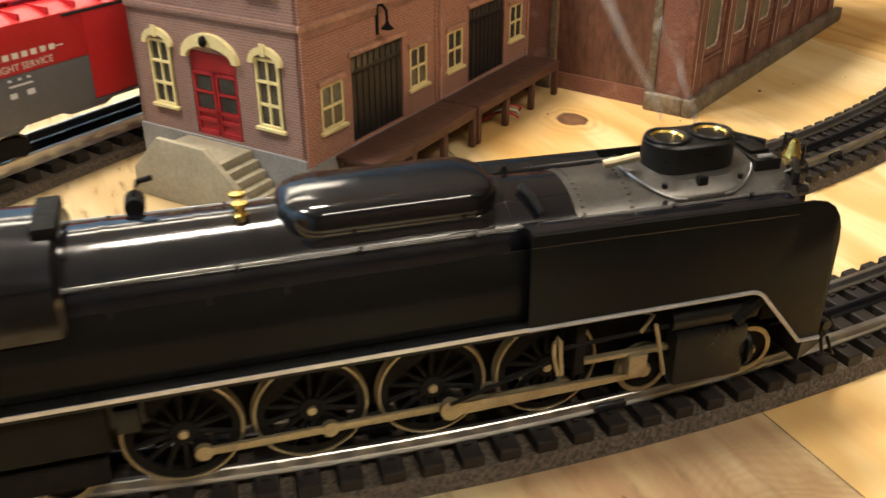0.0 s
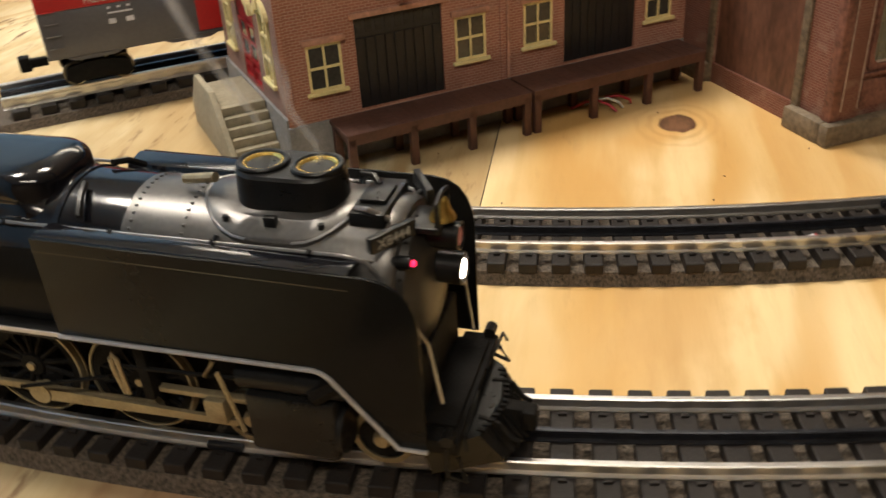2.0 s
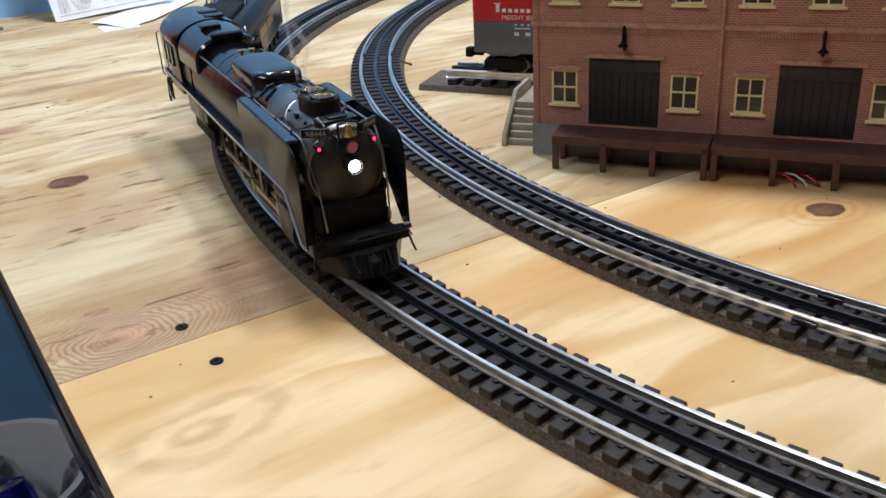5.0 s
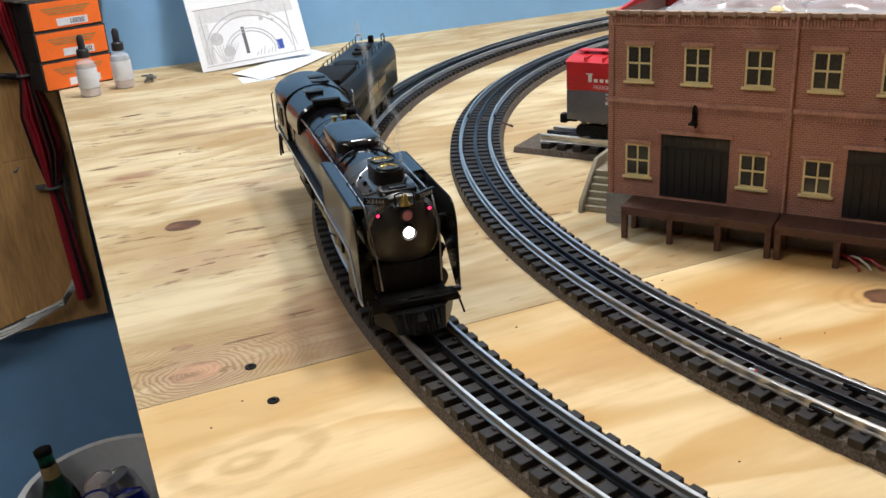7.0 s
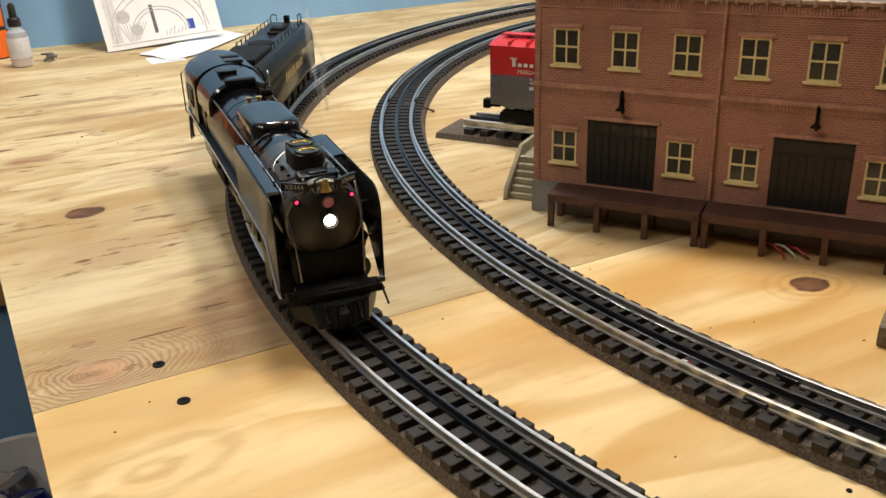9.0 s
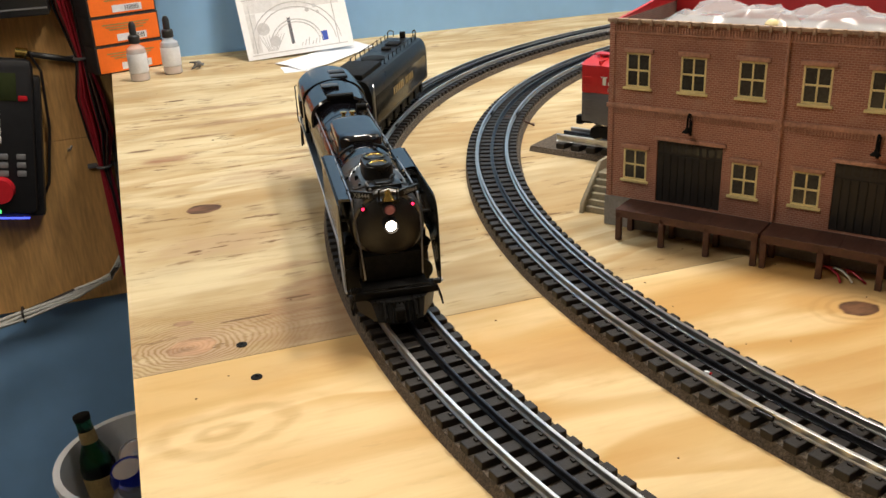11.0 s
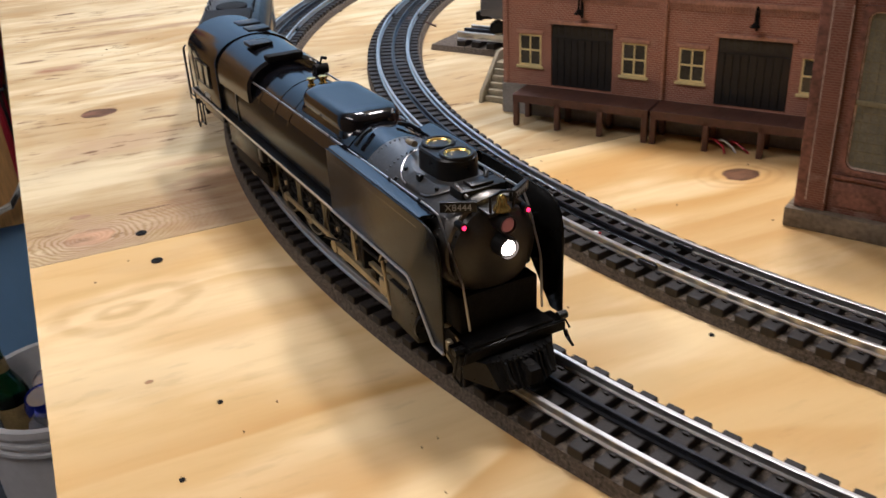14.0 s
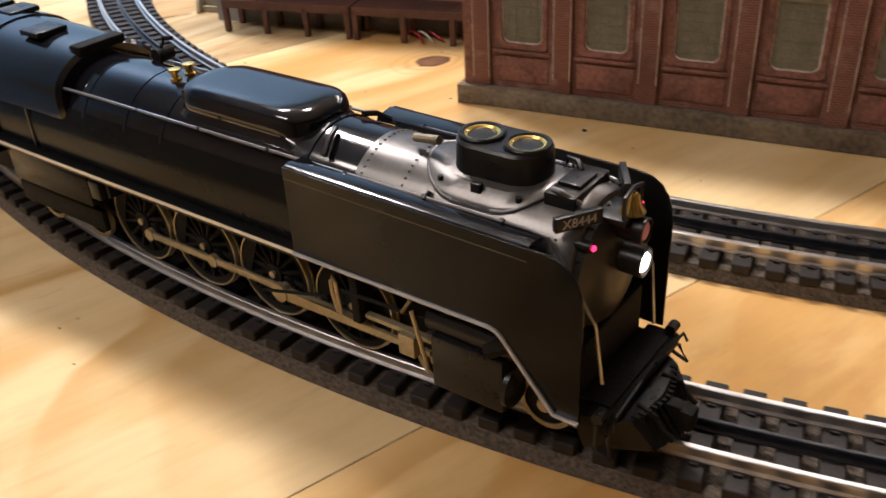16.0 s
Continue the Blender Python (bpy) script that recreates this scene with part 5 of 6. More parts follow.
def build_stairs():
    st = thing("concrete_stairs", STATION @ pose(0, 0, 0), "olive-grey concrete entrance stairs with a solid side wall", "stairs")
    y_low, y_land, y_end = 0.0180, 0.0480, 0.0980
    part("landing", box(-0.0310, -0.0024, y_land, y_end, 0, 0.0330, 0.0004), "concrete", st)
    n = 6
    for k in range(n):
        y = y_low + (y_land - y_low) * k / n
        part("step", box(-0.0310, -0.0024, y, y_land, 0.0330 * k / n, 0.0330 * (k + 1) / n, 0.0003), "concrete", st)
    part("side_wall", plate([(y_low - 0.006, 0.0), (y_end + 0.018, 0.0), (y_end + 0.018, 0.0180), (y_end - 0.006, 0.0420), (y_land + 0.004, 0.0420), (y_low - 0.004, 0.0100)], "x", -0.0352, -0.0312, bevel=0.0006), "concrete", st)


def rounded_frame(x0, x1, z0, z1, rim, r, y0, y1):
    """A flat frame, square outside and round-cornered inside, with its reveal; in the x-z plane, front at y0."""
    a, b, c, d = x0 + rim, x1 - rim, z0 + rim, z1 - rim
    inner, outer = [], []
    for cx, cz, ox, oz, s in ((b - r, d - r, x1, z1, 0), (a + r, d - r, x0, z1, 90), (a + r, c + r, x0, z0, 180), (b - r, c + r, x1, z0, 270)):
        for k in range(6):
            w = radians(s + 18 * k)
            inner.append((cx + r * math.cos(w), cz + r * math.sin(w)))
            p = (ox, cz + (oz - cz) * min(1, k / 2.5)) if s in (0, 180) else (cx + (ox - cx) * min(1, k / 2.5), oz)
            q = (cx + (ox - cx) * min(1, (5 - k) / 2.5), oz) if s in (0, 180) else (ox, cz + (oz - cz) * min(1, (5 - k) / 2.5))
            outer.append(p if k < 3 else q)
    return loft([[(x, y1, z) for x, z in outer], [(x, y0, z) for x, z in outer], [(x, y0 + 0.0002, z) for x, z in inner], [(x, y1, z) for x, z in inner]], caps=False)


def build_engine_house():
    """The weathered brick shed whose long side faces the track."""
    eh = thing("engine_house", ENGINE_HOUSE, "weathered dark red brick model engine house on a stone plinth", "model building")
    length, depth, high = 0.400, 0.185, 0.205
    front = lambda a, d, z: (a, 0.008 - d, z)
    end = lambda a, d, z: (0.008 - d, 0.008 + a, z)
    pitch, first, wide = 0.0588, 0.0290, 0.0365
    wins = [(first + k * pitch - 0.008, first + k * pitch + wide - 0.008) for k in range(6)]
    L = length - 0.016
    holes = [(a, b, 0.0420, 0.1500) for a, b in wins]
    fw = part("front_wall", wall_with_holes(L, high, holes, lambda a, d, z: front(a + 0.008, d, z), 0.005), "brick_old", eh, smooth=False)
    for a, b in wins:
        a, b = a + 0.008, b + 0.008
        framed(fw, "window", a + 0.0030, b - 0.0030, 0.0445, 0.1480, 0, lambda x, d, z: front(x, d - 0.0012, z), (6, 16), "mullion", "net", bar=0.0006, proud=0.0002)
        part("window_surround", rounded_frame(a, b, 0.0420, 0.1500, 0.0034, 0.0060, 0.0066, 0.0112), "old_trim", fw)
        part("inner_surround", rounded_frame(a + 0.0030, b - 0.0030, 0.0450, 0.1470, 0.0014, 0.0045, 0.0084, 0.0112), "rubbed", fw, "pale rubbed inner edge")
        part("transom_bar", box(a + 0.0030, b - 0.0030, 0.0080, 0.0100, 0.0880, 0.0915, 0.0003), "mullion", fw)
        part("sunk_panel", box(a - 0.0010, b + 0.0010, 0.0070, 0.0080, 0.0185, 0.0360, 0.0004), "old_trim", fw)
        part("window_sill", box(a - 0.0025, b + 0.0025, 0.0056, 0.0080, 0.0385, 0.0410, 0.0004), "old_trim", fw)
    for k in range(7):
        x = first + k * pitch - (pitch - wide) / 2
        x = max(x, 0.0135)
        part("pilaster", box(x - 0.0064, x + 0.0064, 0.0046, 0.0080, 0.0140, high, 0.0005), "brick_old", eh)
        for e, top in ((-0.0062, 0.168), (0.0056, 0.150)):
            part("rubbed_edge", box(x + e, x + e + 0.0006, 0.0043, 0.0047, 0.020 + 0.004 * (k % 3), top - 0.012 * (k % 2)), "rubbed", eh, "pale rubbed pilaster edge", smooth=False)
    ew = part("end_wall", wall_with_holes(depth - 0.016, high, [(0.0330, 0.1200, 0.0140, 0.1600)], lambda a, d, z: end(a, d, z), 0.005), "brick_old", eh, smooth=False)
    part("steel_door", box(0.0100, 0.0115, 0.0410, 0.1280, 0.0, 0.1600), "brown_door", ew, "streaked brown steel door", smooth=False)
    part("door_post", box(0.0058, 0.0082, 0.0350, 0.0412, 0.0, 0.1650, 0.0004), "plinth", ew, "pale rubbed door post")
    part("door_post", box(0.0058, 0.0082, 0.1280, 0.1340, 0.0, 0.1650, 0.0004), "plinth", ew)
    part("corner_post", box(0.0046, 0.0120, 0.0046, 0.0120, 0.0140, high, 0.0006), "old_trim", eh, "rubbed red corner post")
    part("back_wall", box(0.008, length - 0.008, depth - 0.012, depth - 0.008, 0, high), "brick_old", eh, smooth=False)
    part("far_wall", box(length - 0.012, length - 0.008, 0.013, depth - 0.012, 0, high), "brick_old", eh, smooth=False)
    part("roof", box(0.004, length - 0.004, 0.004, depth - 0.004, high, high + 0.004, 0.0006), "roof", eh)
    part("plinth", box(0.0, length, 0.0, 0.0078, 0.0, 0.0140, 0.0012), "plinth", eh, "grimy stone plinth")
    part("plinth", box(0.0, 0.0078, 0.0080, 0.0405, 0.0, 0.0140, 0.0012), "plinth", eh)
    part("plinth", box(0.0, 0.0078, 0.1285, depth - 0.008, 0.0, 0.0140, 0.0012), "plinth", eh)


def build_roof_clutter():
    film = thing("plastic_film", STATION @ pose(0.02, 0.004, 0.1785), "crumpled clear plastic film lying on the station roof", "plastic film")
    rnd = random.Random(11)
    bm = bmesh.new()
    nx, ny = 26, 12
    grid = []
    for i in range(nx):
        row = []
        for j in range(ny):
            x, y = 0.015 + 0.19 * i / (nx - 1), 0.006 + 0.085 * j / (ny - 1)
            h = 0.010 + 0.016 * abs(noise.noise(Vector((x * 22, y * 22, 1.3)))) + 0.006 * noise.noise(Vector((x * 70, y * 70, 4.0)))
            edge = min(i, nx - 1 - i, j, ny - 1 - j)
            row.append(bm.verts.new((x + rnd.uniform(-0.002, 0.002), y + rnd.uniform(-0.002, 0.002), max(0.0012, h * min(1, 0.25 + edge * 0.4)))))
        grid.append(row)
    for i in range(nx - 1):
        for j in range(ny - 1):
            bm.faces.new((grid[i][j], grid[i + 1][j], grid[i + 1][j + 1], grid[i][j + 1]))
    part("film", bm, "film", film)
    vent = thing("roof_vent", STATION @ pose(0.1310, 0.020, 0.1735), "small cream mushroom vent on the flat roof", "roof vent")
    part("pipe", rod((0, 0, 0), (0, 0, 0.0120), 0.0030, 12), "plinth", vent)
    part("cap", lathe([(0.0062, 0.0), (0.0066, 0.0022), (0.0050, 0.0042), (0.0034, 0.0052), (0.0001, 0.0056)], 16), "cream", vent, at=pose(0, 0, 0.0120))
    # loose wires behind the platform
    for k, (x, mat, nm) in enumerate(((0.2060, "wire_red", "red"), (0.2140, "wire_white", "pale"), (0.2230, "wire_red", "red"))):
        w = thing("loose_wire", STATION @ pose(x, -0.024, 0.0011), f"short {nm} loose wire on the plywood under the platform", "wire", "loose wires")
        part("strand", tube([(-0.012 + 0.003 * k, 0.012, 0.0), (-0.006, 0.004, 0.006), (0.0, -0.002, 0.0075), (0.007, -0.005, 0.004), (0.010, -0.010 + 0.004 * k, 0.0002)], 0.0009, 6), mat, w)


# ---- the boxcar ----
def build_boxcar():
    car = thing("boxcar", SIDING @ pose(0.160, 0, 0), "red over grey model boxcar with white lettering on the siding", "model train")
    x0, x1, w = -0.122, 0.128, 0.0290
    part("lower_body", box(x0, x1, -w, w, 0.0440, 0.0768, 0.0006), "car_grey", car, "slate grey lower side")
    part("upper_body", box(x0, x1, -w, w, 0.0770, 0.1080, 0.0006), "car_red", car, "bright red upper side")
    part("roof", loft([[(x, -w - 0.0008, 0.1075), (x, -w * 0.6, 0.1110), (x, 0, 0.1130), (x, w * 0.6, 0.1110), (x, w + 0.0008, 0.1075), (x, 0, 0.1065)] for x in (x0 - 0.001, x1 + 0.001)]), "car_red", car)
    walk_ = part("roof_walk", box(x0 + 0.004, x1 - 0.004, -0.0070, 0.0070, 0.1150, 0.1162), "car_red", car, smooth=False)
    for k in range(12):
        x = x0 + 0.012 + k * 0.0205
        part("cleat", box(x - 0.001, x + 0.001, -0.0070, 0.0070, 0.1120, 0.1150), "car_red", walk_, smooth=False)
        part("roof_rib", box(x + 0.009, x + 0.0105, -w, w, 0.1085, 0.1128), "car_red", car, smooth=False)
    for k in range(4):
        xs = x0 + 0.012 + k * 0.0680
        part("side_sill", plate([(xs, 0.0440), (xs + 0.040, 0.0440), (xs + 0.034, 0.0415), (xs + 0.006, 0.0415)], "y", -w - 0.0002, -w + 0.002), "car_grey", car, smooth=False)
    for s in (-1, 1):
        y = s * (w + 0.0006)
        dr = part("sliding_door", box(-0.0150, 0.0330, min(y, s * w), max(y, s * w), 0.0470, 0.1050, 0.0003), "car_red", car)
        part("door_track", box(-0.030, 0.050, min(y, y + s * 0.001), max(y, y + s * 0.001), 0.1050, 0.1068), "black_card", car, smooth=False)
        part("door_rail", box(-0.020, 0.040, min(y, y + s * 0.001), max(y, y + s * 0.001), 0.0448, 0.0462), "car_grey", car, smooth=False)
        for k in range(6):
            z = 0.052 + k * 0.0085
            part("ladder_rung", rod((x0 + 0.003, y + s * 0.001, z), (x0 + 0.012, y + s * 0.001, z), 0.0005, 5), "car_grey" if z < 0.077 else "car_red", car)
        # script name drawn as a flourish of plain strokes, with the words below it
        if s < 0:
            stroke = bmesh.new()
            for k in range(9):
                x = -0.0960 + k * 0.0066
                box(x, x + 0.0042, y - 0.0002, y, 0.0868, 0.0905 if k else 0.0960, bm=stroke)
            box(-0.0985, -0.0905, y - 0.0002, y, 0.0948, 0.0962, bm=stroke)
            box(-0.0385, -0.0330, y - 0.0002, y, 0.0880, 0.0888, bm=stroke)
            part("script_bar", stroke, "white_paint", car, "white script-size strokes", smooth=False)
            me = letters("FREIGHT SERVICE", 0.0062, 0.0001)
            me.materials.append(M["white_paint"])
            part("lettering", me, None, car, "small white capitals", at=pose(-0.0660, y - 0.0001, 0.0795))
            small = bmesh.new()
            for xa, xb, za, zb in ((-0.0760, -0.0735, 0.0735, 0.0750), (-0.0690, -0.0665, 0.0735, 0.0750), (-0.0625, -0.0600, 0.0735, 0.0750), (-0.0760, -0.0590, 0.0700, 0.0712), (-0.0765, -0.0715, 0.0630, 0.0665), (-0.0645, -0.0590, 0.0630, 0.0665)):
                box(xa, xb, y - 0.0002, y, za, zb, bm=small)
            part("data_bar", small, "label", car, "faint data panel", smooth=False)
    part("underframe", box(x0 + 0.004, x1 - 0.004, -0.0120, 0.0120, 0.0390, 0.0440), "matt", car, smooth=False)
    t_me, w_me = spoked_wheel(0.0086, 0, 0.0030)
    t_me, w_me = finish(t_me, "tyre"), finish(w_me, "matt")
    for xc in (x0 + 0.032, x1 - 0.032):
        for s in (-1, 1):
            tk = part("truck_frame", plate([(xc - 0.024, 0.0270), (xc - 0.018, 0.0230), (xc - 0.008, 0.0260), (xc + 0.008, 0.0260), (xc + 0.018, 0.0230), (xc + 0.024, 0.0270), (xc + 0.022, 0.0350), (xc + 0.008, 0.0385), (xc - 0.008, 0.0385), (xc - 0.022, 0.0350)], "y", s * 0.0215, s * 0.0250, bevel=0.0006), "matt", car)
            for k in (-1, 0, 1):
                part("spring", rod((xc + k * 0.0045, s * 0.0232, 0.0270), (xc + k * 0.0045, s * 0.0232, 0.0350), 0.0018, 8), "matt", tk)
            for dx in (-0.0165, 0.0165):
                wh = part("wheel", w_me, None, car, at=pose(xc + dx, s * 0.0178, 0.0210 + 0.0086))
                part("tyre", t_me, None, wh)
    for s, xe in ((-1, x0), (1, x1)):
        cp = part("coupler", box(min(xe, xe + s * 0.016), max(xe, xe + s * 0.016), -0.0030, 0.0030, 0.0340, 0.0400, 0.0008), "matt", car)
        part("knuckle", box(min(xe + s * 0.012, xe + s * 0.020), max(xe + s * 0.012, xe + s * 0.020), -0.0050, 0.0050, 0.0320, 0.0425, 0.0012), "matt", cp)


build_station()
build_platform(0.0240, 0.1500, "dark brown loading platform on posts along the station front")
build_platform(0.1515, 0.2900, "dark brown loading platform beside the second freight door")
build_stairs()
build_engine_house()
build_roof_clutter()
build_boxcar()


# ---- things at the back of the table and on the wall ----
def build_cartons():
    for k in range(3):
        c = thing("carton", TABLE @ pose(-1.165, -0.020, 0.0505 * k, 0, 0, 112 + (k - 1) * 1.5), "orange cardboard carton with black edges in a stack by the wall", "carton", "orange cartons")
        part("body", box(0, 0.128, 0.0012, 0.060, 0.0004, 0.0500, 0.0008), "black_card", c)
        part("front", box(0.0030, 0.1250, -0.0002, 0.0012, 0.0030, 0.0475), "orange", c, "orange printed face", smooth=False)
        lab = part("label", box(0.044, 0.100, -0.0008, -0.0002, 0.0060, 0.0185), "label", c, "white barcode label", smooth=False)
        bars = bmesh.new()
        rnd = random.Random(k)
        x = 0.068
        while x < 0.094:
            wd = rnd.uniform(0.0006, 0.0018)
            box(x, x + wd, -0.0011, -0.0008, 0.0080, 0.0165, bm=bars)
            x += wd + rnd.uniform(0.0008, 0.0016)
        part("barcode", bars, "ink_dark", lab, smooth=False)
        txt = bmesh.new()
        for i in range(3):
            box(0.020 + 0.006 * i, 0.108 - 0.006 * i, -0.0006, -0.0002, 0.0350 - 0.0045 * i, 0.0372 - 0.0045 * i, bm=txt)
        part("print_bar", txt, "gold", c, "dark print lines", smooth=False)
    flat = thing("cardboard_sheet", TABLE @ pose(-1.190, -0.034, 0.1520, 0, 3, 108), "loose brown and grey cardboard sheets on the carton stack", "cardboard")
    part("sheet", box(-0.010, 0.165, -0.012, 0.050, 0.0, 0.0030, 0.0005), "cork", flat)
    part("sheet", box(-0.004, 0.150, -0.004, 0.052, 0.0032, 0.0100, 0.0005), "tie_wrap", flat)


def build_dropper(u, v, turn, tilt_label):
    d = thing("dropper_bottle", TABLE @ pose(u, v, 0, 0, 0, turn), tilt_label, "bottle", "dropper bottles")
    part("bottle", lathe([(0.0001, 0.0004), (0.0150, 0.0004), (0.0165, 0.0020), (0.0165, 0.0500), (0.0150, 0.0560), (0.0090, 0.0610), (0.0075, 0.0640), (0.0075, 0.0680), (0.0001, 0.0682)], 24), "bottle_clear", d, "clear plastic body")
    part("fluid", lathe([(0.0001, 0.0016), (0.0150, 0.0016), (0.0150, 0.0150), (0.0001, 0.0151)], 20), "fluid", d, "pale amber fluid")
    part("label", lathe([(0.0167, 0.0150), (0.0168, 0.0155), (0.0168, 0.0470), (0.0167, 0.0475)], 24), "label", d, "white printed label")
    cap = part("cap", lathe([(0.0085, 0.0640), (0.0100, 0.0645), (0.0100, 0.0760), (0.0085, 0.0780), (0.0040, 0.0790), (0.0001, 0.0790)], 18), "plastic", d, "black ribbed cap")
    part("dropper_tip", lathe([(0.0060, 0.0785), (0.0058, 0.0960), (0.0030, 0.1010), (0.0001, 0.1015)], 14), "plastic", cap)


def build_papers():
    s = thing("track_plan_sheet", TABLE @ pose(-1.150, 0.246, 0.0012, 0, 0, 92) @ pose(0, 0, 0, -21, 0, 0) @ pose(0, 0, 0, 0, -2.5, 0), "white paper printed with a grey track plan leaning on the wall", "paper")
    part("sheet", box(0, 0.208, 0, 0.0006, 0, 0.270), "paper", s, smooth=False)
    pr = bmesh.new()
    # outline of the plan: nested arches, tables and a legend block
    for rad in (0.086, 0.076, 0.050, 0.044):
        tube([(0.100 + rad * math.cos(radians(a)), -0.0003, 0.020 + rad * 0.92 * math.sin(radians(a))) for a in range(0, 181, 10)], 0.0009, 4, pr)
    for x in (0.020, 0.180):
        rod((x, -0.0003, 0.010), (x, -0.0003, 0.100), 0.0008, 4, pr)
    rod((0.010, -0.0003, 0.008), (0.196, -0.0003, 0.008), 0.0008, 4, pr)
    rod((0.010, -0.0003, 0.112), (0.196, -0.0003, 0.112), 0.0008, 4, pr)
    tagged(part("plan_line", pr, "ink", s), kind="stuff")
    for x, z, r in ((0.040, 0.055, 0.012), (0.058, 0.030, 0.010), (0.130, 0.080, 0.004), (0.145, 0.086, 0.004), (0.150, 0.074, 0.003)):
        part("plan_disc", rod((x, -0.0006, z), (x, 0.0, z), r, 16), "ink", s)
    part("plan_block", box(0.088, 0.094, -0.0006, 0.0, 0.020, 0.070), "ink_dark", s, smooth=False)
    part("plan_block", box(0.148, 0.160, -0.0006, 0.0, 0.018, 0.036), "ink_blue", s, "small blue block", smooth=False)
    part("plan_field", box(0.012, 0.194, -0.0002, 0.0, 0.086, 0.110), "ink_pale", s, "pale grey shaded band", smooth=False)
    part("plan_field", box(0.012, 0.030, -0.0002, 0.0, 0.012, 0.085), "ink_pale", s, smooth=False)
    fan = bmesh.new()
    for k in range(9):
        rod((0.042 + 0.002 * k, -0.0002, 0.012), (0.030 + 0.006 * k, -0.0002, 0.042), 0.0006, 4, fan)
    for k in range(6):
        rod((0.106 + 0.007 * k, -0.0002, 0.014), (0.110 + 0.007 * k, -0.0002, 0.020 + 0.004 * (k % 3)), 0.0008, 4, fan)
    tagged(part("plan_line", fan, "ink", s), kind="stuff")
    # loose sheets: corners on the table in x and y
    for z, corners, label in ((0.0014, ((-0.750, 0.549), (-0.653, 0.564), (-0.670, 0.623), (-0.7825, 0.7675), (-0.853, 0.757)), "white paper sheet lying flat on the plywood"),
                              (0.0003, ((-0.656, 0.5324), (-0.6465, 0.5876), (-0.700, 0.605), (-0.712, 0.545)), "small white note lying under the paper")):
        p = thing("paper_sheet", pose(0, 0, z), label, "paper", "loose papers")
        bm = plate(corners, "z", 0.0, 0.0007)
        bmesh.ops.subdivide_edges(bm, edges=bm.edges[:], cuts=3, use_grid_fill=True)
        for v in bm.verts:
            v.co.z += 0.0012 * (1 + math.sin(v.co.x * 60 + v.co.y * 45)) * (1 if z > 0.001 else 0)
        part("sheet", bm, "paper", p)
    c = thing("crumpled_lead", TABLE @ pose(-1.135, 0.150, 0.0), "small tangle of dark lead wire by the bottles", "wire")
    rnd = random.Random(3)
    part("strand", tube([(rnd.uniform(-0.012, 0.012), rnd.uniform(-0.012, 0.012), rnd.uniform(0.002, 0.014)) for _ in range(16)], 0.0017, 6), "tie_wrap", c)


# wall space: x along the wall towards the table, y out of the wall, z up
WALL = TABLE @ pose(WALL_U, 0, 0, 0, 0, 90)


